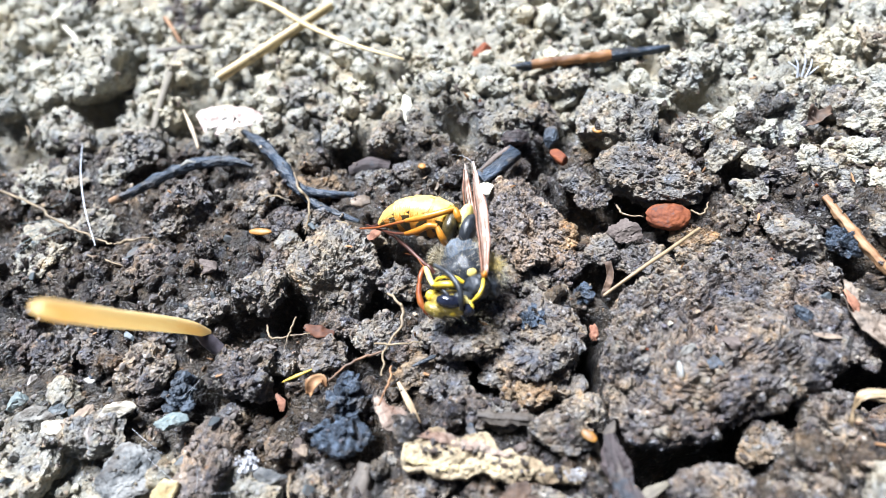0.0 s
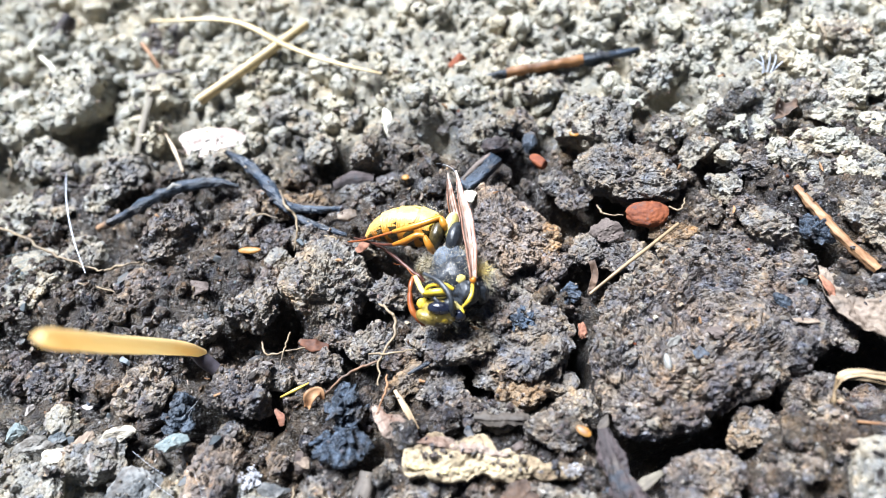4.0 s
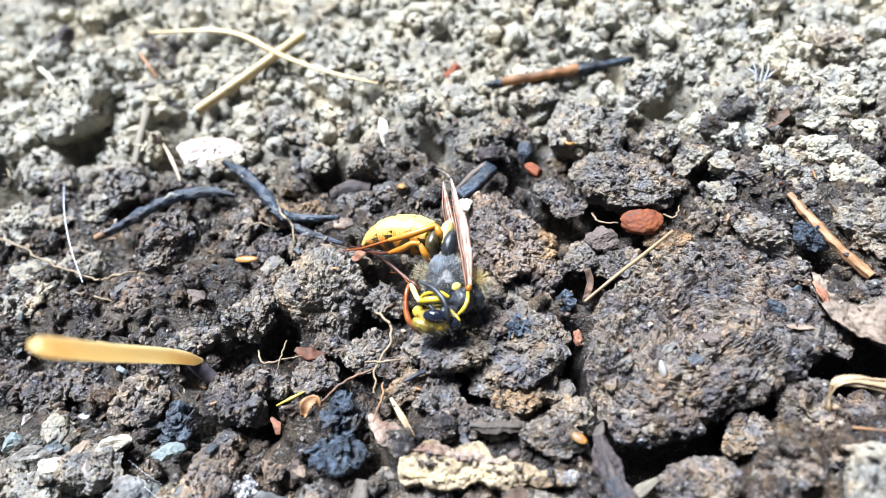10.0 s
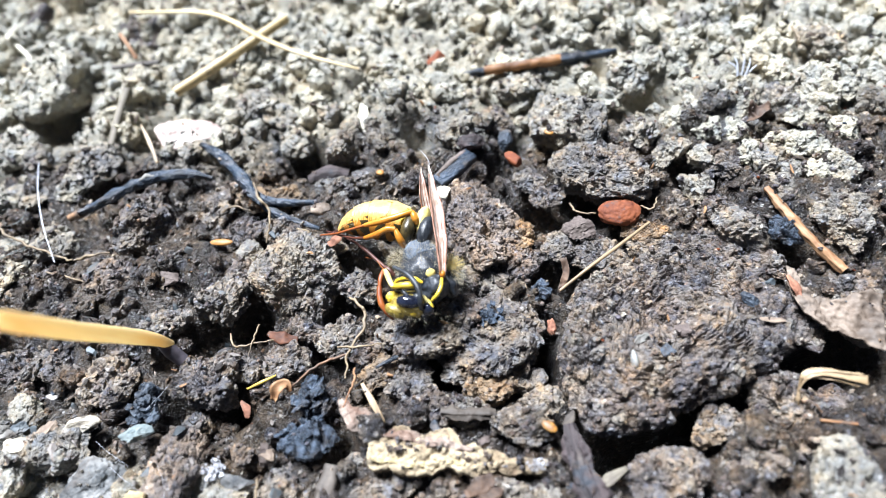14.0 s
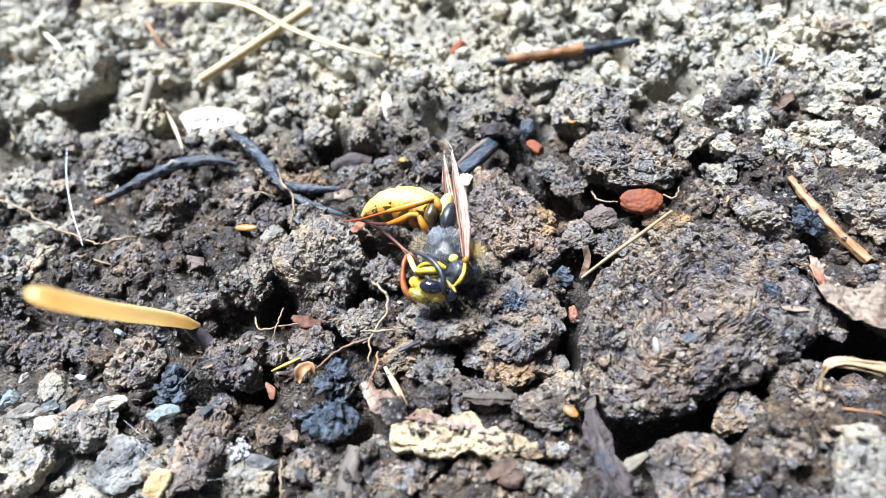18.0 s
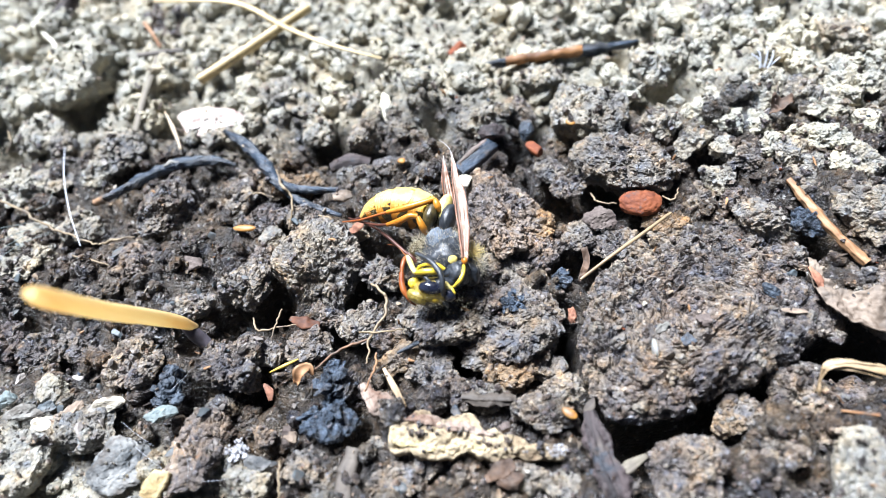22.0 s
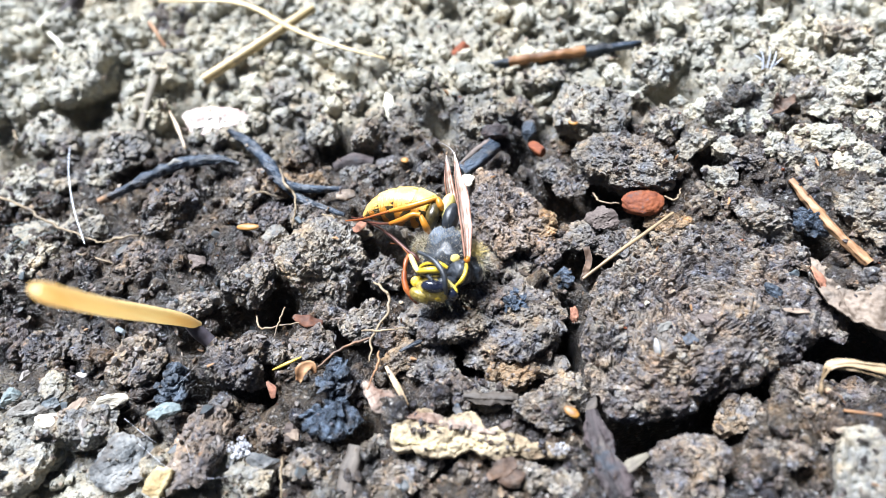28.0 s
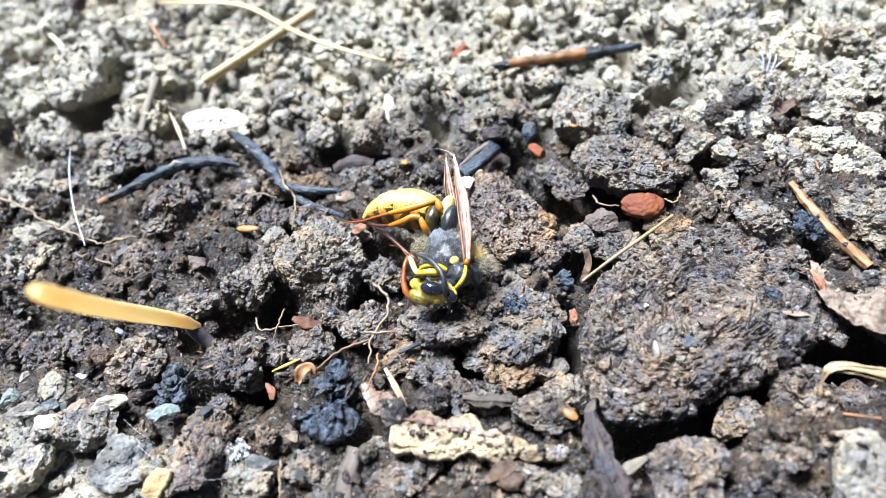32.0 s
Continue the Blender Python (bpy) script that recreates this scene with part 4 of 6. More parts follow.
def cluster(x, y, z, sx, sy, sz, yaw, seed, mat=None, name="", label="", category="", count=14, size=0.5, flat=0.5, level=4):
    """A ragged lump built of many angular chunks grown together."""
    rng = np.random.RandomState(seed)
    thing, vs, fs, start = None, [], [], 0
    for n in range(count):
        d = rng.normal(size=3)
        d /= np.linalg.norm(d)
        at = d * (sx, sy, sz) * rng.uniform(0.15, 1 - size * 0.5) * (n > 0)
        r = size * rng.uniform(0.5, 1.2) * (sx * sy * sz) ** (1 / 3)
        v, f = clod_shape(r, r * rng.uniform(0.6, 0.9), r * flat, seed + n, level, 11, 1.0, 1.0)
        v = v @ rotation(rng.normal() * 28, rng.normal() * 28, rng.uniform(0, 360)).T + at
        if level < 4:
            vs.append(v)
            fs.append(f + start)
            start += len(v)
        elif thing is None:
            thing = placed(mesh_object(name, v, f, mat, smooth=False), x, y, z, yaw)
        else:
            mesh_object("chunk", v, f, mat, thing, smooth=False)
    if level < 4:
        thing = placed(mesh_object(name, np.concatenate(vs), np.concatenate(fs), mat, smooth=False), x, y, z, yaw)
    return tagged(thing, label, category)


pebble(16.61, -0.32, -0.00, 1.86, 1.34, 0.80, -12, 263, brick_red, "brick_fragment", "rounded red-brown brick fragment lying in the soil", "brick", 0, 0.3)
pebble(12.91, -1.26, -0.20, 1.28, 1.14, 0.80, -11, 264, stone_pink, "pebble", "dull pink pebble half sunk in the soil", "stone", 8, 0.7)
pebble(9.14, 6.93, 0.39, 1.18, 0.51, 0.46, -60, 265, brick_red, "brick_fragment", "small orange-red brick splinter beside a clod", "brick", 4, 0.1)
pebble(8.88, 9.73, -0.01, 0.63, 1.20, 0.84, -13, 266, slate, "pebble", "small blue-grey pebble among crumbs")
pebble(4.16, 21.06, 0.71, 1.04, 1.10, 0.77, -14, 267, brick_red, "brick_fragment", "small faded red brick chip on dry soil", "brick", 12, 0.2)
pebble(-20.97, 16.73, 0.83, 3.61, 2.00, 0.70, -17, 269, stone_bright, "flat_stone", "flat pinkish-white stone partly covered with soil", "stone", 11, 0.2)
cluster(-9.99, -12.34, 0.07, 2.02, 1.88, 1.31, -10, 270, coal, "coal_lump", "glossy blue-black lump of charcoal", "charcoal", 34, 0.52, 0.4, 4)
cluster(-10.81, -14.96, -0.21, 2.52, 2.07, 1.24, -9, 271, coal, "coal_lump", "large crumbly blue-black lump of charcoal", "charcoal", 34, 0.52, 0.4, 4)
cluster(-22.80, -10.18, -0.10, 2.07, 2.00, 1.20, 10, 272, slate, "slate_piece", "angular blue-grey slate piece under a clod", "stone", 16, 0.6, 0.5, 4)
cluster(28.87, -4.90, 0.20, 1.91, 1.70, 1.19, -11, 273, coal, "coal_lump", "blue-black lump of charcoal beside a brown twig", "charcoal", 34, 0.52, 0.4, 4)
pebble(16.18, 9.54, 1.50, 0.48, 0.52, 0.42, -13, 274, stone_blue, "pebble", "tiny blue-grey pebble on a clod")
pebble(-26.40, -15.55, -0.30, 2.7, 2.0, 1.3, -14, 126, stone_grey, "stone", "blue-grey angular stone dusted with pale soil", "stone", 9, 0.5)
pebble(-34.97, -7.55, 0.18, 0.59, 0.59, 0.47, -10, 275, stone_white, "pebble", "small white pebble among soil crumbs")
pebble(-13.72, -15.56, -0.05, 0.86, 0.86, 0.60, -9, 283, stone_pink, "pebble", "dull pink stone beside charcoal")
pebble(1.78, -17.47, -0.01, 0.52, 0.74, 0.45, 1, 284, stone_pink, "pebble", "small reddish-pink stone chip")
pebble(-1.37, -15.70, -0.00, 0.65, 0.59, 0.41, -9, 285, slate, "pebble", "small dark grey pebble")
pebble(-28.68, 2.94, 0.02, 0.80, 1.03, 0.72, -11, 286, stone_blue, "pebble", "small pale blue-grey pebble")
pebble(-15.06, 2.22, -0.04, 1.28, 1.38, 0.55, -11, 287, soil_mid, "soil_flake", "flat pale tan flake sunk in soil", "clod", 9, 0.6)
pebble(-21.84, 0.85, 0.30, 1.46, 0.77, 0.38, -3, 288, stone_pink, "pebble", "flat pinkish stone flake")
pebble(-31.33, 13.90, 0.53, 0.55, 0.49, 0.29, 8, 289, stone_white, "pebble", "tiny shiny white mineral grain")
pebble(-3.62, 15.33, 0.53, 0.69, 2.20, 0.66, -5, 290, chip_white, "wood_chip", "cream-white chip of wood on soil", "chip", 6, 0.05)
pebble(2.30, 4.28, 1.14, 0.86, 0.82, 0.24, -12, 291, chip_white, "pebble", "small bright white chip behind the wings", "stone", 12, 0.5)
pebble(13.60, -13.69, 0.75, 0.31, 0.74, 0.59, -2, 292, egg_white, "insect_egg", "smooth translucent white oval egg on a clod", "egg", 0, 0.0)
pebble(6.56, -17.24, 0.15, 0.60, 0.35, 0.21, -44, 293, seed_orange, "seed", "small bright orange seed husk on soil", "seed", 0, 0.03)
pebble(12.57, 8.30, 1.66, 0.45, 0.33, 0.16, -38, 295, seed_orange, "seed", "tiny orange husk on a clod", "seed", 0, 0.03)
cluster(-17.32, -16.03, 0.13, 0.94, 0.99, 0.70, -9, 296, lint_white, "lint_tuft", "fluffy white tuft on soil", "lint", 90, 0.22, 0.8, 2)
cluster(5.12, -19.79, 0.42, 0.90, 0.56, 0.34, -9, 297, lint_white, "lint_tuft", "crumbly white tuft at the end of a bark strip", "lint", 90, 0.22, 0.8, 2)
pebble(-26.94, -10.96, 0.55, 1.57, 0.67, 0.50, 6, 310, stone_cream, "pebble", "bright cream-white angular chip of stone", "stone", 8, 0.60)
pebble(-29.97, -10.85, 0.40, 1.09, 0.62, 0.30, 24, 311, stone_tan, "pebble", "flat tan three-cornered stone chip", "stone", 8, 0.60)
pebble(-33.94, -10.55, 0.30, 1.79, 0.78, 0.40, 6, 312, stone_pale, "pebble", "flat pale grey slab of stone among crumbs", "stone", 8, 0.60)
pebble(-35.67, -9.09, 0.20, 1.01, 0.95, 0.50, -10, 313, stone_teal, "pebble", "pale teal-grey stone among soil crumbs", "stone", 8, 0.60)
pebble(-32.32, -10.15, 0.20, 0.85, 0.62, 0.35, -10, 314, stone_blue, "pebble", "small blue-grey stone among soil crumbs", "stone", 8, 0.60)
pebble(-23.10, -12.60, 0.50, 1.35, 0.81, 0.50, -6, 315, stone_teal, "pebble", "pale blue-grey stone chip dusted with soil", "stone", 8, 0.60)
pebble(-32.51, -11.55, 0.30, 1.08, 0.61, 0.40, 10, 316, stone_cream, "pebble", "small cream-white chip of stone", "stone", 8, 0.60)
pebble(-15.50, -17.32, 0.00, 1.38, 0.72, 0.40, -14, 317, stone_grey, "pebble", "flat grey slab of stone beside a white tuft", "stone", 8, 0.60)
pebble(17.77, -12.01, 0.75, 0.77, 0.55, 0.40, -10, 318, stone_pink, "pebble", "small pinkish-brown pebble set in a slab of soil", "stone", 8, 0.60)
pebble(24.25, -12.48, 0.55, 1.24, 0.25, 0.15, -14, 319, stone_tan, "soil_flake", "thin flat pinkish flake on a slab of soil", "chip", 8, 0.20)
pebble(16.24, -13.27, 0.45, 0.86, 0.55, 0.30, 20, 320, slate, "pebble", "flat blue-grey stone set in a slab of soil", "stone", 8, 0.60)
pebble(23.54, -10.55, 0.45, 0.98, 0.66, 0.40, -40, 321, slate, "pebble", "blue-grey stone set in a slab of soil", "stone", 8, 0.60)
pebble(25.45, -9.55, 0.60, 0.49, 0.41, 0.25, 0, 322, stone_blue, "pebble", "tiny blue stone set in a slab of soil", "stone", 8, 0.60)
pebble(14.51, -12.22, 0.95, 0.67, 0.55, 0.30, 0, 323, stone_pale, "pebble", "small grey pebble set in a slab of soil", "stone", 8, 0.60)
pebble(8.60, -9.65, -0.20, 0.34, 0.85, 0.4, -8, 324, salmon, "brick_fragment", "rough salmon-pink crumb of brick in a gap", "brick", 12, 0.90)
pebble(13.41, -10.40, 1.20, 0.24, 0.20, 0.15, 0, 325, stem_purple, "glass_grain", "tiny purple shiny grain on a slab of soil", "grain", 8, 0.10)
pebble(13.83, -10.28, 1.20, 0.24, 0.20, 0.15, 30, 326, stone_cream, "glass_grain", "tiny purple shiny grain on a slab of soil", "grain", 8, 0.10)
pebble(14.25, -10.45, 1.20, 0.24, 0.20, 0.15, 60, 327, stem_purple, "glass_grain", "tiny purple shiny grain on a slab of soil", "grain", 8, 0.10)
pebble(-17.37, 3.58, 0.22, 1.02, 0.34, 0.20, -12, 328, seed_orange, "seed", "thin orange-brown seed husk in dark soil", "seed", 0, 0.10)
pebble(-2.89, 7.66, 0.95, 0.35, 0.30, 0.16, -20, 329, seed_orange, "seed", "tiny orange-yellow husk on a clod", "seed", 0, 0.15)
pebble(-7.55, 1.61, 0.35, 0.67, 0.47, 0.15, 30, 330, salmon, "leaf_scrap", "small salmon-pink curled scrap beside the wasp", "leaf", 6, 0.40)
pebble(-13.55, -15.61, -0.05, 0.75, 0.59, 0.40, -8, 331, stone_tan, "pebble", "pale pinkish-tan stone beside charcoal", "stone", 8, 0.60)
pebble(-6.20, -20.35, -0.60, 0.72, 0.47, 0.30, 10, 332, stone_blue, "pebble", "small blue-grey stone at the foot of a stem", "stone", 8, 0.60)
pebble(7.24, -21.20, -1.00, 0.54, 0.42, 0.30, 10, 333, slate, "pebble", "small blue-grey stone on brown soil", "stone", 8, 0.60)


# ---- sticks, straws and roots: paths in millimetres ----
def settle(name, v, f, mat, label, category):
    """Places a long thing so that its own x axis runs along it, which its grain follows."""
    along = v[-1] - v[0]
    along = along / (np.linalg.norm(along) + 1e-9)
    side = np.cross((0, 0, 1.0), along)
    side /= np.linalg.norm(side) + 1e-9
    axes = np.stack([along, side, np.cross(along, side)], 1)
    ob = mesh_object(name, (v - v[0]) @ axes, f, mat)
    ob.matrix_world = Matrix.Translation(Vector(v[0]) * MM) @ Matrix(axes.tolist()).to_4x4()
    return tagged(ob, label, category)


def child(ob, name, v, f, mat, label=""):
    """A part given in world millimetres, under a thing that stands somewhere."""
    back = np.array(ob.matrix_basis.inverted())
    c = mesh_object(name, np.asarray(v) @ back[:3, :3].T + back[:3, 3] / MM, f, mat, ob, label)
    return c


def rod(name, label, category, mat, points, radii, **shape):
    v, f = tube(points, radii, **shape)
    return settle(name, v, f, mat, label, category)


def blade(name, label, category, mat, points, widths, thick, **shape):
    v, f = ribbon(points, widths, thick, **shape)
    return settle(name, v, f, mat, label, category)


rod("straw", "thick golden cut straw rising steeply from the soil", "straw", straw_gold, [(-20.85, -13.33, 19.90), (-21.43, -12.44, 18.00), (-22.48, -9.53, 11.50), (-22.12, -6.88, 5.00), (-21.40, -6.08, 2.40), (-20.87, -5.83, 0.80)],
    [0.3, 0.56, 0.6, 0.6, 0.52, 0.34], sides=18, steps=60, rough=0.04, grain=0.02)
rod("stem_stub", "purple-grey stub of a stem under a straw", "stem", stem_purple, [(-21.53, -5.75, 1.20), (-21.01, -6.26, 0.60), (-20.33, -6.86, -0.30)], [0.42, 0.6, 0.55], sides=12, steps=16, rough=0.1)
blade("husk", "curled tan seed husk on soil", "husk", twig_brown, [(-12.86, -11.76, 0.30), (-12.45, -11.30, 0.80), (-11.86, -10.90, 0.70), (-11.61, -11.37, 0.40)], [0.5, 0.9, 0.7, 0.2], 0.08, steps=20, across=7, curl=0.8, crinkle=0.2, seed=33)
rod("straw", "pale golden straw lying across dry clods", "straw", straw_lit, [(-21.93, 21.46, 2.00), (-16.50, 24.51, 2.60), (-10.32, 28.72, 3.00)], [0.5, 0.52, 0.48], sides=12, steps=24, rough=0.05, grain=0.05)
rod("grass_stalk", "thin pale bent grass stalk over a straw", "straw", straw_lit, [(-27.36, 34.21, 3.00), (-18.34, 31.07, 3.40), (-13.09, 26.17, 3.20), (-9.98, 23.59, 3.00), (-6.69, 21.51, 2.70), (-3.49, 20.04, 2.20)],
    [0.2, 0.34, 0.36, 0.3, 0.24, 0.12], sides=8, steps=40, rough=0.1, flat=0.6)
rod("straw", "short whitish straw piece on dry soil", "straw", chip_white, [(-42.05, 35.97, 1.50), (-38.10, 30.81, 1.30)], [0.24, 0.24], sides=8, steps=10)
rod("dry_stem", "flat pale grey dried stem leaning between clods", "stem", straw_dull, [(-28.41, 16.98, 0.90), (-27.68, 21.07, 1.50), (-26.45, 25.88, 2.20)], [0.36, 0.42, 0.4], sides=10, steps=20, flat=0.5, rough=0.12)
rod("dry_stem", "short grey dried stem on dry clods", "stem", straw_grey, [(-28.69, 26.61, 2.20), (-23.96, 26.55, 2.00)], [0.34, 0.3], sides=10, steps=12, flat=0.6, rough=0.15)
blade("dry_grass", "narrow whitish dry grass blade", "grass", straw_pale, [(-25.29, 18.35, 1.60), (-24.38, 16.13, 1.40), (-23.60, 13.63, 0.80)], [0.1, 0.42, 0.2], 0.06)
bent_twig = rod("charred_twig", "bent blue-black charred twig lying on soil", "twig", char, [(-17.97, 10.07, 1.30), (-19.99, 10.82, 1.50), (-22.68, 11.20, 1.50), (-25.14, 10.86, 1.30), (-28.09, 9.84, 1.00), (-30.81, 9.12, 0.60)],
    [0.22, 0.42, 0.5, 0.44, 0.42, 0.3], sides=18, steps=110, rough=0.26, grain=0.16, seed=4)
tv, tf = tube([(-31.45, 9.05, 0.5), (-30.9, 9.12, 0.6), (-30.4, 9.22, 0.7)], [0.26, 0.36, 0.4], sides=14, steps=16, rough=0.25, seed=53)
child(bent_twig, "broken_tip", tv, tf, twig_brown, "tan broken end")
tv, tf = tube([(-24.6, 10.95, 1.72), (-23.9, 11.1, 1.78), (-23.2, 11.2, 1.76)], [0.1, 0.3, 0.12], sides=12, steps=20, rough=0.5, seed=54)
child(bent_twig, "lichen_crust", tv, tf, stone_pale, "pale grey crust")
burnt = rod("charred_twig", "forked blue-black charred twig half buried", "twig", char, [(-19.18, 14.44, 1.40), (-16.87, 12.04, 1.40), (-15.14, 9.28, 1.20), (-13.81, 7.04, 0.90), (-11.54, 6.19, 0.80), (-9.04, 5.82, 0.60)],
            [0.25, 0.55, 0.55, 0.5, 0.42, 0.2], sides=18, steps=110, rough=0.26, grain=0.16, seed=5)
rod("charred_twig", "thin charred twig beside a forked one", "twig", char, [(-13.93, 7.12, 0.50), (-12.18, 5.34, 0.40), (-8.75, 3.22, 0.20)], [0.3, 0.36, 0.16], sides=16, steps=70, rough=0.26, grain=0.16, seed=6)
STICK = smooth_path([(6.53, 18.27, 0.80), (11.88, 17.96, 1.00), (17.42, 17.74, 1.00), (21.59, 17.81, 0.90)], 41)
stick = rod("charred_stick", "straight half-burnt stick, orange-brown between black ends", "stick", char_brown, STICK[5:24], [0.42, 0.5, 0.52], sides=14, steps=40, rough=0.18, grain=0.12, seed=7)
for ends, radii in ((STICK[0:7], [0.22, 0.36, 0.46]), (STICK[22:41], [0.55, 0.5, 0.4, 0.26])):
    ev, ef = tube(ends + (0, 0, 0.03), radii, sides=14, steps=30, rough=0.25, grain=0.15, seed=9)
    child(stick, "burnt_end", ev, ef, char, "blue-black charred end")
blade("charred_chip", "flat charred wood chip with a brown edge", "chip", char, [(1.95, 5.2, 1.5), (3.59, 6.28, 1.6), (5.4, 7.8, 1.4)], [1.35, 1.4, 1.3], 0.8, steps=50, across=14, crinkle=0.05, curl=-0.1, seed=8, pitted=0.18)
chip = bpy.context.scene.objects["charred_chip"]
ev, ef = tube([(1.9, 5.75, 1.4), (3.3, 6.8, 1.5), (4.9, 8.1, 1.3)], [0.1, 0.32, 0.2], sides=10, steps=40, rough=0.3, grain=0.15, seed=19)
child(chip, "bark_edge", ev, ef, stone_pink, "pinkish-brown unburnt edge")
rod("twig", "light brown barkless twig leaning on soil", "twig", twig_brown, [(28.54, -1.19, 1.00), (29.19, -4.00, 0.90), (30.24, -6.95, 0.60), (31.43, -9.46, 0.30)], [0.3, 0.4, 0.38, 0.4], sides=22, steps=90, rough=0.25, grain=0.2, seed=9)
rod("grass_stalk", "thin straight yellow grass stalk", "straw", straw_pale, [(18.35, -2.47, 0.90), (15.44, -4.10, 1.00), (12.79, -5.48, 0.90), (9.84, -6.94, 0.40)], [0.13, 0.16, 0.16, 0.12], sides=8, steps=24, rough=0.1)
rod("wood_sliver", "dark grey weathered wood sliver, flaky and split", "wood", wood_dark, [(7.88, -17.31, 0.10), (7.83, -19.96, 0.20), (8.21, -21.91, 0.10), (8.83, -24.31, -0.20)], [0.4, 0.65, 0.85, 0.85], sides=30, steps=110, flat=0.45, rough=0.4, grain=0.35, seed=10)
sliver = bpy.context.scene.objects["wood_sliver"]
for n, (ax, ay, az, bx, by, bz, wide) in enumerate(((7.40, -18.16, 0.40, 7.49, -21.50, 0.40, 0.5), (8.17, -17.91, 0.50, 8.49, -20.85, 0.50, 0.6), (7.93, -20.07, 0.50, 8.77, -23.51, 0.30, 0.7), (8.44, -20.51, 0.40, 9.24, -23.25, 0.10, 0.5), (7.36, -21.45, 0.30, 8.06, -24.05, 0.00, 0.6))):
    mid = ((ax + bx) / 2 + 0.12 * (n % 2), (ay + by) / 2, (az + bz) / 2 + 0.2)
    fv, ff = ribbon([(ax, ay, az), mid, (bx, by, bz)], [wide * 0.4, wide, wide * 0.6], 0.14, steps=40, across=8, ragged=0.4, crinkle=0.3, curl=0.25, seed=90 + n)
    child(sliver, "flake", fv, ff, wood_dark, "split flake of wood")
BARK = [(-6.16, -16.46, 0.50), (-3.63, -17.12, 0.50), (-0.92, -17.78, 0.30), (1.71, -18.76, 0.00), (3.99, -19.32, -0.30), (5.81, -19.75, -0.50)]
bark = blade("bark_strip", "pale yellowish decayed bark strip, ragged and soil-stained", "bark", bark_stained, BARK,
             [2.2, 3.0, 2.6, 1.7, 1.3, 0.7], 0.7, steps=170, across=46, ragged=0.35, crinkle=0.12, curl=-0.12, seed=11, pitted=0.7)
spine = smooth_path(BARK, 60)
for n, (a, b, off, slant, wide, mat) in enumerate(((0, 36, 0.8, -0.3, 0.9, bark_pink), (1, 30, -0.85, 0.2, 0.7, bark_pale), (24, 58, 0.0, 0.1, 0.8, bark_stained))):
    run = spine[a:b:4]
    p = run + np.array((0.12, 1.0, 0.0)) * (off + slant * np.linspace(0, 1, len(run)))[:, None] + (0, 0, 0.12 + 0.04 * (n % 3))
    fv, ff = ribbon(p, [wide * 0.5, wide, wide * 0.8, wide * 0.3], 0.3, steps=80, across=14, ragged=0.6, crinkle=0.1, curl=-0.25, seed=60 + n, pitted=0.8)
    child(bark, "bark_fibre", fv, ff, mat)
rng = np.random.RandomState(77)
for n in range(30):
    kv, kf = clod_shape(1, 0.8, 0.6, 750 + n % 6, 4, 7, 0.9)
    at = spine[rng.randint(4, 50)] + (0, rng.uniform(-0.35, 0.55), 0.32)
    child(bark, "crumb", kv * rng.uniform(0.12, 0.36) @ rotation(*rng.uniform(0, 360, 3)).T + at, kf, soil_moist, "dark soil crumb")
blade("bark_curl", "torn pinkish-brown flake of bark", "bark", bark_pink, [(-8.03, -12.76, 0.50), (-7.37, -13.78, 0.80), (-6.61, -14.68, 0.80), (-5.69, -15.83, 0.50)], [0.5, 1.1, 1.5, 0.9], 0.3, steps=80, across=24, ragged=0.5, crinkle=0.15, curl=0.15, seed=12, pitted=0.5)
blade("dry_grass", "short tan split straw", "grass", straw_pale, [(-6.18, -11.92, 1.00), (-5.54, -13.51, 0.90), (-4.94, -15.06, 0.60)], [0.25, 0.5, 0.3], 0.1)
rod("dry_stem", "grey weathered flat stem end", "stem", straw_grey, [(-8.92, -17.10, -0.40), (-9.53, -18.79, -0.50), (-10.08, -20.78, -0.70)], [0.6, 0.8, 0.8], sides=24, steps=70, flat=0.4, rough=0.3, grain=0.25, seed=13)
rod("wood_stub", "grey-brown flat wood stub", "wood", straw_grey, [(-0.83, -14.77, -0.20), (1.11, -15.22, -0.10), (3.04, -15.56, -0.30)], [0.3, 0.5, 0.4], sides=24, steps=70, flat=0.6, rough=0.5, grain=0.3, seed=14)
blade("dead_leaf", "grey-brown curled dead leaf edge", "leaf", leaf_grey, [(27.33, -8.34, 0.60), (27.17, -10.82, 0.90), (28.30, -12.77, 0.90), (31.76, -14.20, 0.80)], [0.3, 1.2, 2.6, 4.6], 0.16, steps=90, across=40, ragged=0.14, crinkle=0.4, curl=0.08, seed=15, pitted=0.3)
blade("dead_leaf", "brown leaf fragment by a stone", "leaf", bark_brown, [(-0.13, -20.61, -0.20), (1.03, -20.33, 0.10), (2.06, -20.03, 0.10)], [0.6, 1.2, 0.7], 0.12, steps=20, across=8, ragged=0.3, crinkle=0.3, seed=16)
blade("dead_leaf", "red-brown dead leaf fragment in a hollow", "leaf", leaf_red, [(-13.50, -5.74, -0.30), (-12.27, -6.53, 0.00), (-11.14, -6.74, -0.40)], [0.5, 1.1, 0.5], 0.1, steps=20, across=8, ragged=0.12, crinkle=0.2, seed=17)
tan_blade = blade("dry_grass", "tan folded dry grass blade in a dark hollow", "grass", straw_pale, [(24.27, -17.66, 0.20), (24.73, -17.09, 0.70), (25.59, -17.03, 0.90), (27.08, -17.55, 1.00), (28.55, -18.22, 0.90)], [0.2, 0.55, 0.62, 0.6, 0.7], 0.1, steps=90, across=16, ragged=0.2, crinkle=0.06, curl=0.25, seed=71)
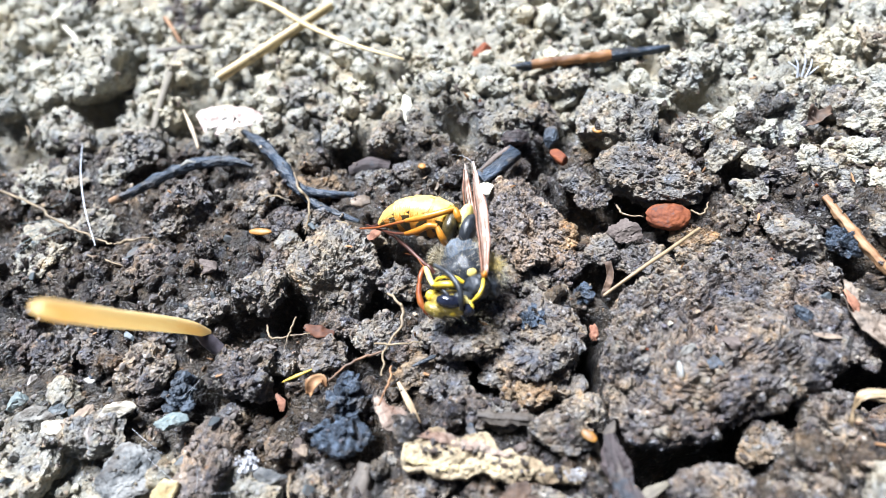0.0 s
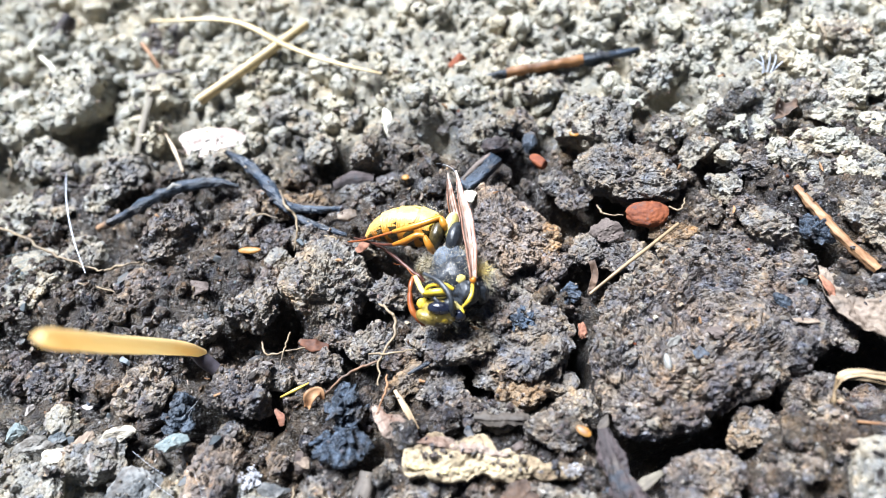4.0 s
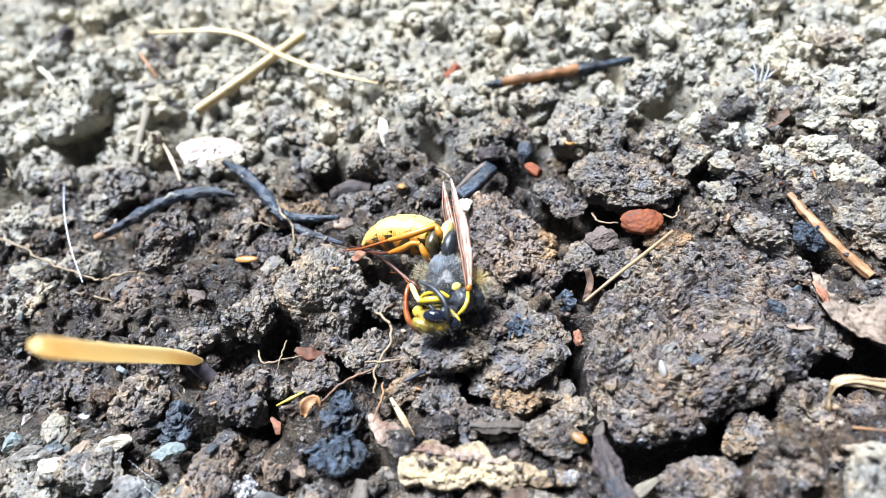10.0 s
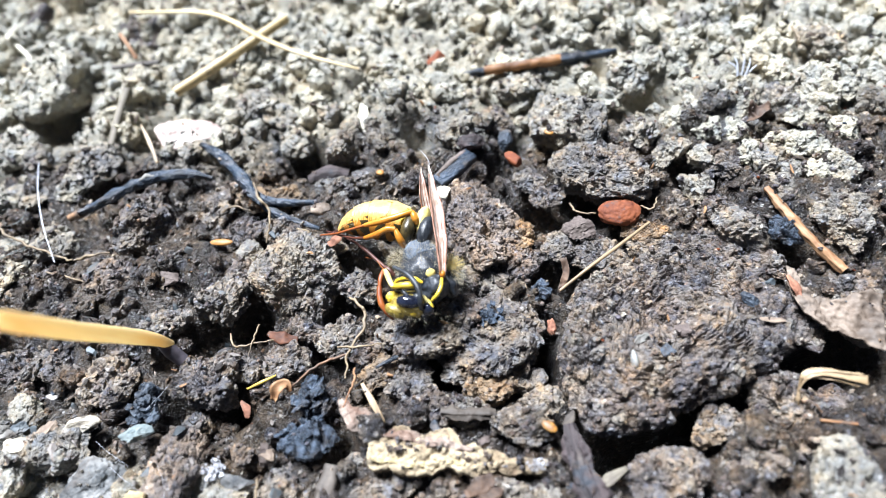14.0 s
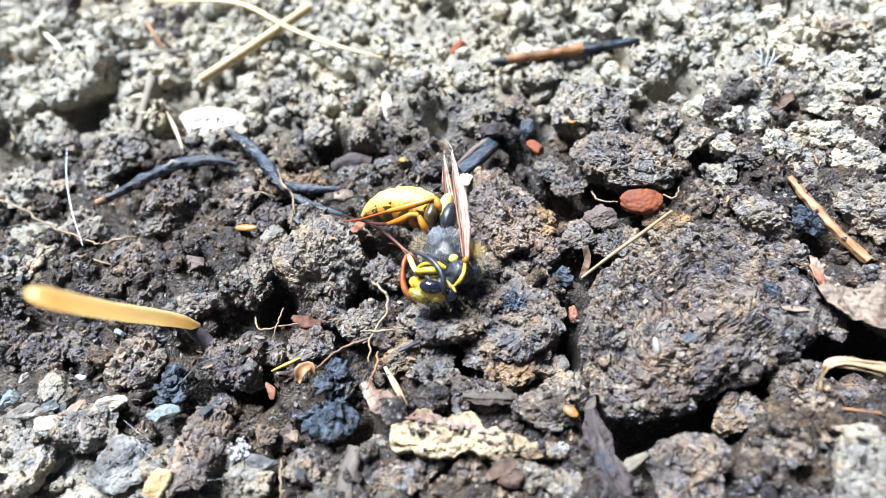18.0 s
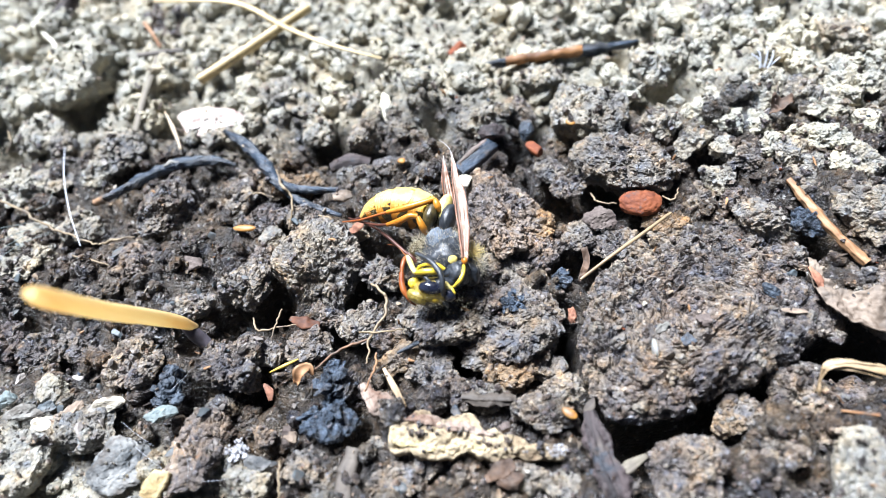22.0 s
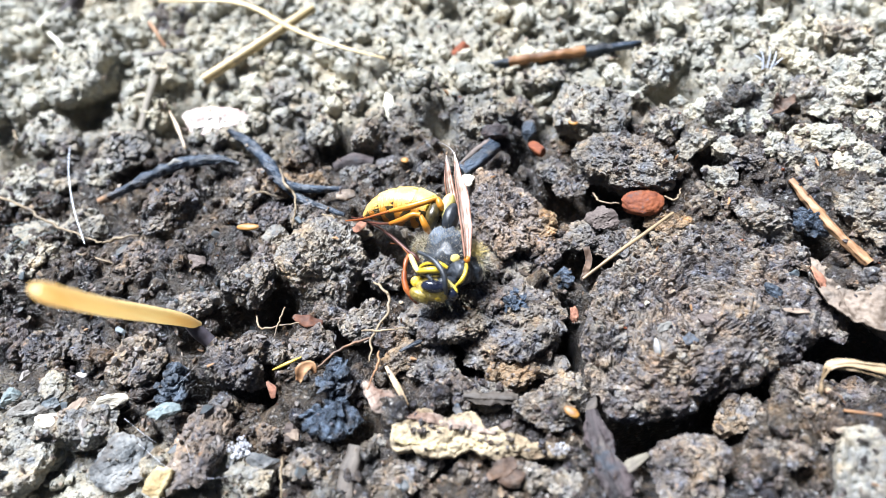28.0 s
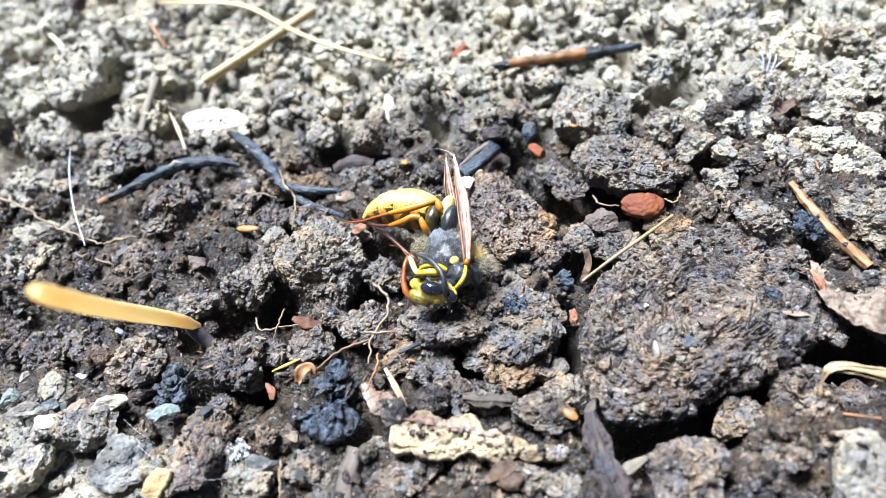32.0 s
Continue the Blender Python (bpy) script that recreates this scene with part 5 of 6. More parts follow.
for n, run in enumerate(([(24.18, -17.77, 0.10), (24.84, -17.28, 0.60), (26.00, -17.53, 0.80), (27.99, -18.46, 0.60)],
                          [(24.47, -17.48, 0.30), (25.15, -17.04, 1.00), (26.59, -17.25, 1.10), (28.56, -17.89, 1.00)],
                          [(24.29, -17.70, 0.10), (24.09, -18.32, -0.40), (24.24, -18.75, -1.00)])):
    fv, ff = ribbon(run, [0.05, 0.17, 0.14, 0.05], 0.06, steps=60, across=6, ragged=0.5, crinkle=0.08, seed=72 + n)
    child(tan_blade, "frayed_fibre", fv, ff, straw_pale)
rod("grass_stalk", "short thin tan stalk in a hollow", "straw", straw_pale, [(24.46, -17.11, 0.70), (24.13, -18.24, -0.80)], [0.12, 0.1], sides=6, steps=8)
rod("grass_stalk", "short orange straw in a hollow", "straw", twig_brown, [(24.68, -20.03, 0.00), (26.92, -20.76, 0.10)], [0.1, 0.12], sides=8, steps=8)
blade("dead_leaf", "small tan leaf fragment", "leaf", straw_dull, [(8.86, -21.83, -0.90), (9.77, -21.26, -0.70), (11.16, -20.74, -0.60)], [0.2, 0.9, 0.3], 0.08, steps=16, across=6)
blade("dead_leaf", "tiny yellowish leaf tip", "leaf", straw_grey, [(7.70, -17.41, 0.10), (8.11, -16.96, 0.30), (8.51, -16.40, 0.20)], [0.6, 0.7, 0.1], 0.08, steps=12, across=6)
rod("seed", "slim bright yellow-orange grass seed", "seed", seed_yellow, [(-14.88, -10.57, 0.50), (-13.68, -10.31, 0.70), (-12.68, -9.88, 0.50)], [0.06, 0.15, 0.06], sides=8, steps=14)
blade("bark_sliver", "thin curled salmon-red bark sliver", "bark", salmon, [(-15.30, -11.38, 0.40), (-14.88, -12.16, 0.60), (-14.85, -12.77, 0.30)], [0.2, 0.5, 0.25], 0.1, steps=30, across=8, ragged=0.4, crinkle=0.15, curl=0.4, seed=74)
rod("charcoal_sliver", "thin black charcoal sliver", "charcoal", char, [(-5.14, -10.60, 0.30), (-3.68, -10.14, 0.40), (-2.12, -9.50, 0.30)], [0.1, 0.22, 0.08], sides=8, steps=16, rough=0.2, seed=18)
blade("wood_chip", "yellowish split chip of wood among stones", "chip", bark_pale, [(-22.59, -16.79, 0.60), (-22.81, -17.39, 0.60), (-23.24, -17.97, 0.40), (-23.67, -18.56, 0.20)], [1.1, 1.3, 1.5, 1.4], 0.8, steps=60, across=20, ragged=0.15, crinkle=0.1, seed=81, pitted=0.3)
blade("leaf_scrap", "salmon-pink torn sliver on the edge of a dead leaf", "leaf", salmon, [(26.86, -9.23, 0.80), (26.86, -10.05, 1.00), (26.91, -10.71, 1.00), (26.94, -11.28, 0.70)], [0.2, 0.6, 0.7, 0.3], 0.12, steps=40, across=10, ragged=0.35, crinkle=0.15, curl=0.2, seed=82)
rod("silk_thread", "fine white silky thread on soil", "thread", hair_white, [(-26.10, -12.58, 0.50), (-24.54, -13.95, 0.90), (-23.40, -14.88, 0.60)], [0.009, 0.011, 0.007], sides=5, steps=24)
rod("silk_thread", "fine white silky thread on soil", "thread", hair_white, [(-22.41, -10.83, 0.70), (-21.34, -10.17, 1.10), (-20.84, -9.30, 0.80)], [0.009, 0.011, 0.007], sides=5, steps=24)
rod("silk_thread", "fine white silky thread on soil", "thread", hair_white, [(-24.75, -14.74, 0.60), (-23.44, -15.91, 0.80), (-22.25, -16.98, 0.50)], [0.009, 0.011, 0.007], sides=5, steps=24)
rod("silk_thread", "fine white silky thread on soil", "thread", hair_white, [(-21.35, -15.10, 0.50), (-20.59, -16.77, 0.80), (-20.74, -18.54, 0.50)], [0.009, 0.011, 0.007], sides=5, steps=24)
rod("silk_thread", "fine white silky thread on soil", "thread", hair_white, [(-21.15, -9.71, 0.80), (-21.48, -10.51, 1.10), (-22.10, -11.34, 0.70)], [0.009, 0.011, 0.007], sides=5, steps=24)
rod("silk_thread", "fine white silky thread on soil", "thread", hair_white, [(-19.74, -18.00, 0.50), (-18.61, -18.15, 0.70), (-17.68, -18.06, 0.40)], [0.009, 0.011, 0.007], sides=5, steps=24)
rod("root_fibre", "fine pale grey root fibre spread on damp soil", "root", stone_teal, [(-39.79, 5.37, 0.30), (-37.89, 6.08, 0.70), (-36.00, 7.15, 0.60)], [0.02, 0.032, 0.015], sides=5, steps=24, rough=0.2)
rod("root_fibre", "fine pale grey root fibre spread on damp soil", "root", stone_teal, [(-39.98, 6.45, 0.40), (-37.87, 6.76, 0.80), (-35.43, 7.42, 0.60)], [0.02, 0.032, 0.015], sides=5, steps=24, rough=0.2)
rod("root_fibre", "fine pale grey root fibre spread on damp soil", "root", stone_teal, [(-39.22, 4.90, 0.30), (-37.16, 5.76, 0.60), (-34.87, 6.36, 0.50)], [0.02, 0.032, 0.015], sides=5, steps=24, rough=0.2)
rod("root_fibre", "fine pale grey root fibre spread on damp soil", "root", stone_teal, [(-40.00, 7.90, 0.50), (-38.18, 7.70, 0.80), (-36.54, 7.97, 0.50)], [0.02, 0.032, 0.015], sides=5, steps=24, rough=0.2)
rod("root_fibre", "fine pale grey root fibre spread on damp soil", "root", stone_teal, [(-37.91, 5.31, 0.40), (-36.22, 6.00, 0.70), (-34.32, 6.76, 0.50)], [0.02, 0.032, 0.015], sides=5, steps=24, rough=0.2)
rod("root_fibre", "fine pale grey root fibre spread on damp soil", "root", stone_teal, [(-37.15, 9.39, 0.50), (-35.67, 9.57, 0.90), (-35.64, 11.82, 0.60)], [0.02, 0.032, 0.015], sides=5, steps=24, rough=0.2)
rod("hair", "single straight white animal hair", "hair", hair_white, [(-35.23, 16.16, 1.00), (-34.20, 12.01, 1.60), (-32.98, 7.78, 1.60), (-31.79, 4.13, 0.80)], [0.04, 0.06, 0.065, 0.05], sides=6, steps=30)


def root(label, points, radius, mat=root_pale):
    fine = smooth_path(points, 4 * len(points))
    fine[1:-1] += np.random.RandomState(len(label) + len(points)).normal(size=(len(fine) - 2, 3)) * radius * 0.4
    return rod("rootlet", label, "root", mat, fine, [radius * 0.85, radius * 0.95, radius * 0.75, radius * 0.5], sides=7, steps=16 * len(points), rough=0.25, seed=len(points))


root("long thin pale rootlet on damp soil", [(-42.35, 11.97, 0.80), (-38.63, 9.72, 0.90), (-36.44, 7.84, 0.90), (-34.37, 6.50, 0.60), (-31.46, 4.81, 0.40), (-30.23, 4.46, 0.20)], 0.14)
root("short pale rootlet on damp soil", [(-30.17, 4.44, 0.30), (-28.69, 4.44, 0.50), (-27.16, 4.45, 0.40)], 0.14)
root("short pale rootlet on damp soil", [(-32.64, 3.59, 0.40), (-30.65, 2.60, 0.60), (-28.55, 1.51, 0.30)], 0.11)
root("pale wavy rootlet over a charred twig", [(-14.06, 8.21, 1.80), (-13.70, 6.69, 1.80), (-12.89, 5.44, 1.30), (-12.97, 3.88, 0.90), (-13.37, 2.54, 0.40)], 0.13)
root("pale rootlet by a charred twig", [(-17.37, 6.59, 0.60), (-16.03, 6.73, 0.90), (-14.61, 5.99, 0.80)], 0.1)
root("pale bent rootlet beside the wasp", [(-6.66, -4.23, 0.40), (-5.69, -5.54, 0.70), (-5.66, -7.28, 0.70), (-6.94, -9.07, 0.80), (-7.41, -11.26, 0.80)], 0.13)
root("thin tan rootlet on damp soil", [(-7.87, -8.52, 0.60), (-6.36, -8.89, 0.80), (-4.49, -8.79, 0.50)], 0.1)
root("thin brown rootlet on damp soil", [(-7.30, -9.21, 0.60), (-9.33, -9.61, 0.50), (-11.13, -10.71, 0.50), (-11.98, -11.41, 0.30)], 0.11, root_brown)
root("fine pale rootlet in a hollow", [(-16.36, -5.48, 0.20), (-16.01, -6.66, 0.20), (-14.47, -6.74, 0.30), (-12.90, -6.72, 0.20)], 0.1)
root("fine pale rootlet in a hollow", [(-14.01, -5.18, 0.30), (-14.49, -6.53, 0.40), (-14.91, -7.76, 0.20)], 0.08)
root("fine tan rootlet under a clod", [(12.86, 1.54, -0.20), (13.11, 0.33, 0.10), (14.62, -0.16, 0.10)], 0.1)
root("fine tan rootlet by the brick fragment", [(18.39, -0.31, 0.30), (19.20, -0.78, 0.30), (19.97, 0.19, 0.40)], 0.1)
root("fine brown rootlet in a hollow", [(24.40, -18.36, -0.60), (25.03, -18.76, -0.40), (25.35, -19.44, -0.60)], 0.1, root_brown)
root("fine orange rootlet on damp soil", [(-6.65, -10.46, 0.60), (-6.89, -11.81, 0.80), (-7.79, -13.40, 0.70)], 0.1, twig_brown)
root("thin tan rootlet at the rim", [(-14.15, -17.27, 0.30), (-14.24, -18.84, 0.30), (-14.14, -20.71, 0.10)], 0.09)

# the far rim: blurred bits on the dry crust
rod("dry_stem", "dark brown stub of a stem on dry soil", "stem", wood_dark, [(-39.71, 36.84, 1.20), (-38.27, 38.12, 1.80), (-37.40, 38.99, 2.20)], [0.7, 0.8, 0.7], sides=12, steps=20, rough=0.2, grain=0.1, seed=40)
blade("dead_leaf", "small yellow-tan leaf fragment on dry soil", "leaf", straw_pale, [(-46.50, 36.25, 1.00), (-44.90, 35.87, 1.30), (-43.50, 35.49, 1.00)], [0.3, 0.9, 0.3], 0.1, steps=12)
blade("dead_leaf", "small pale green leaf fragment on dry soil", "leaf", chip_white, [(14.80, 23.45, 1.00), (15.84, 23.46, 1.20), (16.96, 24.16, 1.00)], [0.2, 0.8, 0.3], 0.1, steps=12)
rod("dry_stem", "short dark brown stem beside a dark clod", "stem", twig_brown, [(-28.43, 31.60, 2.40), (-27.43, 29.78, 2.00), (-26.83, 28.52, 1.40)], [0.2, 0.22, 0.18], sides=8, steps=12, rough=0.2)
for n, (bx, by, bz, tx, ty, tz) in enumerate(((31.17, 11.62, 1.00, 31.10, 12.90, 2.20), (31.61, 11.67, 1.00, 31.89, 12.93, 2.40), (31.85, 11.46, 1.00, 32.45, 12.52, 2.10), (31.42, 11.72, 1.00, 30.51, 12.77, 1.90), (32.00, 11.58, 1.00, 32.96, 11.93, 1.70))):
    rod("rootlet", "fine white root hairs standing in a tuft", "root", hair_white, [(bx, by, bz), ((bx + tx) / 2 + 0.1, (by + ty) / 2, (bz + tz) / 2 + 0.2), (tx, ty, tz)], [0.1, 0.08, 0.04], sides=6, steps=12)
root("fine pale rootlet over dry soil", [(38.45, 16.66, 1.20), (38.21, 14.80, 1.40), (38.12, 14.00, 1.00)], 0.13)
root("fine tan rootlet on a pale clod", [(-41.32, 17.08, 0.80), (-40.65, 17.90, 1.40), (-41.25, 19.30, 1.50)], 0.1)

blade("dead_leaf", "thin curled ochre leaf scrap in a gap", "leaf", bark_brown, [(10.80, -1.47, -0.90), (10.94, -3.15, -0.60), (11.08, -4.51, -0.70), (10.58, -5.55, -1.10), (10.08, -6.14, -1.40)], [0.3, 0.7, 0.5, 0.5, 0.2], 0.1, steps=40, across=9, ragged=0.25, crinkle=0.4, curl=0.4, seed=51)
cluster(8.71, -5.92, -0.96, 1.48, 1.08, 0.65, -11, 298, coal, "coal_lump", "flaky black charcoal in a gap", "charcoal", 9, 0.66, 0.4, 4)
cluster(4.25, -7.94, 0.58, 1.87, 1.23, 0.49, -11, 299, coal, "coal_lump", "blue-black charcoal flake set on a clod", "charcoal", 18, 0.36, 0.4, 4)
pebble(-23.64, 1.11, 0.07, 0.78, 0.72, 0.50, -11, 301, bark_brown, "pebble", "small dull brown stone beside a flake")
pebble(-15.68, 9.24, 0.81, 0.90, 0.73, 0.36, -12, 302, soil_red, "soil_flake", "reddish-brown flake of soil", "clod", 8, 0.5)
rod("wood_stub", "dark brown rotten wood stub in a hollow", "wood", wood_dark, [(-9.62, 9.69, -0.80), (-7.89, 9.73, -0.30), (-5.94, 9.29, -0.60)], [0.6, 0.8, 0.6], sides=14, steps=30, flat=0.6, rough=0.25, grain=0.2, seed=52)
blade("bark_curl", "grey flake of bark over a charred twig", "bark", leaf_grey, [(-9.20, 4.59, 1.00), (-8.35, 4.64, 1.20), (-7.59, 4.76, 1.00)], [0.7, 1.1, 0.6], 0.15, steps=20, across=8, ragged=0.25, crinkle=0.3, seed=54)
root("thin tan rootlet on damp soil", [(-9.41, 1.97, 0.60), (-9.71, 2.60, 0.90), (-10.63, 3.24, 0.70)], 0.12)
pebble(5.64, 10.00, 0.17, 1.21, 1.15, 0.92, -13, 303, wood_dark, "charcoal_lump", "glossy dark brown burnt knob at the end of a chip", "charcoal", 6, 0.5)
blade("dead_leaf", "crumpled red-brown leaf scrap on dry crumbs", "leaf", bark_brown, [(29.73, 6.06, 1.20), (30.58, 6.34, 1.70), (32.22, 7.07, 1.30)], [0.4, 1.5, 0.6], 0.1, steps=30, across=12, ragged=0.4, crinkle=0.6, curl=0.3, seed=75)
pebble(1.63, -20.84, -0.36, 1.23, 0.90, 0.63, -9, 304, bark_brown, "pebble", "dark red-brown rounded stone under a leaf fragment", "stone", 6, 0.3)


# ---- the wasp, lying curled on its side ----
yellow = plain_material("wasp_yellow_highlit", (0.54, 0.38, 0.11), (0.66, 0.52, 0.22), 0.3, 900, None, 0.25, 0.00005, dirt=0.0)
lemon = plain_material("wasp_lemon", (0.495, 0.345, 0.0188), (0.6, 0.45, 0.0525), 0.32, 900, None, 0.12, 0.00004, dirt=0.0)
amber = plain_material("wasp_amber", (0.45, 0.255, 0.0525), (0.57, 0.375, 0.1125), 0.34, 900, None, 0.12, 0.00004, dirt=0.0)
cream = plain_material("wasp_cream", (0.585, 0.465, 0.12), (0.645, 0.57, 0.255), 0.35, 900, None, 0.1, 0.00004, dirt=0.0)
orange = plain_material("wasp_orange", (0.345, 0.12, 0.009), (0.48, 0.2175, 0.0225), 0.35, 700, None, 0.12, 0.00004, dirt=0.0)
rust = plain_material("wasp_rust", (0.1736, 0.0372, 0.0074), (0.31, 0.0992, 0.0217), 0.4, 700, None, 0.15, 0.00004, dirt=0.0)
maroon = plain_material("wasp_maroon", (0.0372, 0.0112, 0.0074), (0.0992, 0.031, 0.0186), 0.4, 700, None, 0.2, 0.00005, dirt=0.0)
black = plain_material("wasp_black", (0.008, 0.01, 0.013), (0.036, 0.042, 0.052), 0.42, 1500, None, 0.7, 0.00008, dirt=0.0)
olive = plain_material("wasp_olive", (0.012, 0.01, 0.004), (0.075, 0.055, 0.018), 0.35, 900, None, 0.3, 0.00005, dirt=0.0)
eye_black = plain_material("wasp_eye", (0.006, 0.007, 0.014), (0.016, 0.02, 0.036), 0.16, 1500, None, 0.05, 0.00002, dirt=0.0)
fuzz_yellow = plain_material("wasp_yellow_fuzz", (0.62, 0.46, 0.14), (0.8, 0.66, 0.3), 0.5, 900, None, 0.1, 0.00002, dirt=0.0)
fuzz_pale = plain_material("wasp_fuzz", (0.48, 0.416, 0.288), (0.656, 0.6, 0.464), 0.5, 900, None, 0.1, 0.00002, dirt=0.0)
vein = plain_material("wing_vein", (0.16, 0.072, 0.04), (0.32, 0.16, 0.104), 0.4, 900, None, 0.1, 0.00002, dirt=0.0)


def wing_material():
    m, nt, b = material("wing_film", 0.22)
    co = nt.nodes.new("ShaderNodeTexCoord").outputs["Object"]
    nt.links.new(ramp(nt, noise_node(nt, 700, 4, 0.6, co), [(0.35, (0.42, 0.29, 0.22)), (0.65, (0.8, 0.71, 0.63))]), b.inputs["Base Color"])
    b.inputs["Alpha"].default_value = 0.6
    bump(nt, b, noise_node(nt, 1400, 3, 0.6, co), 0.3, 0.00005)
    return m


wing_film = wing_material()
BASE = Vector((-0.96, -2.33, 0.00)) * MM
wasp = new("wasp")
wasp.location = BASE
tagged(wasp, "yellow and black wasp lying curled on its side, wings folded", "wasp")
ORIGIN = np.array(BASE) / MM


def part(name, verts, faces, mat, parent=None, label="", smooth=True):
    """One piece of the wasp, from world millimetres."""
    ob = mesh_object(name, np.asarray(verts) - ORIGIN, faces, mat, parent or wasp, label, smooth)
    return ob


def bead(name, mat, points, radii, parent=None, label="", sides=20, steps=26, **shape):
    """A rounded, bent solid of revolution."""
    v, f = tube(points, radii, sides=sides, steps=steps, **shape)
    return part(name, v, f, mat, parent, label)


def egg_shape(name, mat, middle, sizes, turn, parent=None, label="", level=5, lumpy=0.03):
    v, f = ball(level)
    v = v * (1 + lumpy * fbm(v * 2.5, 2, len(name)))[:, None] * sizes
    return part(name, v @ rotation(*turn).T + np.array(middle), f, mat, parent, label)


# abdomen: six overlapping rings, yellow above (highlight in its pale colour) with dark toothed front bands, dark bands
# below
SPINE = smooth_path([(-7.04, 1.57, 1.50), (-5.93, 1.77, 1.90), (-4.42, 1.64, 2.30), (-2.63, 1.05, 2.60), (-1.06, 0.19, 2.70), (0.09, -0.55, 2.60)], 361)
GIRTH = np.interp(np.linspace(0, 1, 361), [0, 0.04, 0.12, 0.25, 0.42, 0.6, 0.78, 0.9, 1.0], [0.06, 0.24, 0.56, 1.08, 1.54, 1.74, 1.5, 1.0, 0.45])
BACK = np.array((-0.1, 0.62, 0.78))


def ring(name, first, last, parent=None):
    idx = np.arange(first, last + 1)
    c, n, sides = SPINE[idx], last - first + 1, 168
    tang = np.gradient(SPINE, axis=0)[idx]
    tang /= np.linalg.norm(tang, axis=1)[:, None]
    up = BACK - (tang @ BACK)[:, None] * tang
    up /= np.linalg.norm(up, axis=1)[:, None]
    side = np.cross(tang, up)
    ang = np.linspace(0, 2 * np.pi, sides, endpoint=False)
    s = np.linspace(0, 1, n)
    flare = 1 + 0.035 * np.exp(-s / 0.1) - 0.035 * s
    r = GIRTH[idx] * flare
    v = c[:, None] + r[:, None, None] * (np.cos(ang)[None, :, None] * up[:, None] + 0.96 * np.sin(ang)[None, :, None] * side[:, None])
    v = v.reshape(-1, 3)
    faces, kinds = [], []
    for a in range(n - 1):
        for b in range(sides):
            b2 = (b + 1) % sides
            faces.append((a * sides + b, (a + 1) * sides + b, (a + 1) * sides + b2, a * sides + b2))
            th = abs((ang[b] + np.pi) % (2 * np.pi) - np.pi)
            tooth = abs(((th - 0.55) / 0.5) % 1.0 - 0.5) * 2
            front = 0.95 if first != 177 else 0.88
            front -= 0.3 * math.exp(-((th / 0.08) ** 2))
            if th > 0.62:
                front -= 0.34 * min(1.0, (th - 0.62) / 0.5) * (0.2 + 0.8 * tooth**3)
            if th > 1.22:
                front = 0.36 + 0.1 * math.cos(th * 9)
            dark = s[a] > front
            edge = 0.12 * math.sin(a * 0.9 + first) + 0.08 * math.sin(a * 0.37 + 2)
            # pale yellow top paints in the blown highlight; sides step to amber, orange
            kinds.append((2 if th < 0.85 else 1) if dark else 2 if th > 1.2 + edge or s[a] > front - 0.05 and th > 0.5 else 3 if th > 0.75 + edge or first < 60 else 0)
    faces.append(tuple(range(sides - 1, -1, -1)))
    faces.append(tuple(range((n - 1) * sides, n * sides)))
    kinds += [1, 1]
    ob = part(name, v, [f[::-1] for f in faces], yellow, parent, "")
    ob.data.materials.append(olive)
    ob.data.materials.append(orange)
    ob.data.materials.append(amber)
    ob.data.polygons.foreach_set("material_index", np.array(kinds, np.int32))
    return ob


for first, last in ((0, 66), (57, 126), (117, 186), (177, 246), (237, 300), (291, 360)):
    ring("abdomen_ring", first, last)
bead("sting", maroon, [(-6.82, 1.57, 1.60), (-7.39, 1.60, 1.40), (-7.99, 1.73, 1.30)], [0.22, 0.14, 0.03], sides=10)
egg_shape("first_ring", cream, (0.27, -0.51, 3.90), (0.58, 1.15, 0.95), (10, 0, -24), None, "lemon-yellow rim of the first abdomen ring")
egg_shape("first_ring", black, (0.32, -1.85, 4.20), (0.62, 1.3, 0.85), (10, 0, -24), None, "black front of the first abdomen ring")
bead("dark_band", olive, [(-0.34, 0.77, 3.90), (-0.69, -0.53, 4.35), (-1.05, -1.40, 4.30), (-1.5, -2.2, 3.70)], [0.22, 0.46, 0.56, 0.4], None, "black band between the abdomen rings", sides=14)
egg_shape("yellow_band", lemon, (-1.08, -0.15, 4.10), (0.34, 0.75, 0.4), (15, 0, -32), None, "yellow rim of an abdomen ring", 4)
bead("waist", black, [(0.24, -1.13, 2.50), (-0.10, -1.98, 2.60), (-0.47, -2.80, 2.70)], [0.35, 0.28, 0.5], sides=16)

# thorax
egg_shape("thorax", black, (-0.31, -4.60, 2.70), (2.05, 2.0, 1.95), (0, 0, -12), None, "black hairy thorax with yellow marks", 6, 0.05)
thorax = wasp.children[-1]
# grey-blue base colour holds the sky's reflection on the downy plate
grey_sheen_back = plain_material("wasp_grey_sheen", (0.025, 0.032, 0.043), (0.125, 0.15, 0.185), 0.8, 1100, None, 0.8, 0.0001, dirt=0.0)
egg_shape("back_plate", grey_sheen_back, (-0.41, -3.80, 3.30), (1.4, 1.75, 1.2), (15, 0, -10), thorax, "grey-black downy back plate with the sky's sheen in its colour", 5, 0.16)
egg_shape("shield", black, (0.38, -6.46, 3.50), (0.98, 1.0, 1.15), (10, 5, 15), thorax, "glossy black shoulder shield", 5, 0.08)
egg_shape("shield", black, (1.31, -6.01, 2.80), (0.75, 1.15, 1.1), (10, 5, 15), thorax, "glossy black shoulder shield", 5, 0.08)
egg_shape("yellow_spot", cream, (0.17, -5.77, 4.50), (0.36, 0.3, 0.12), (35, 10, 20), thorax, "pale yellow spot", 4, 0.12)
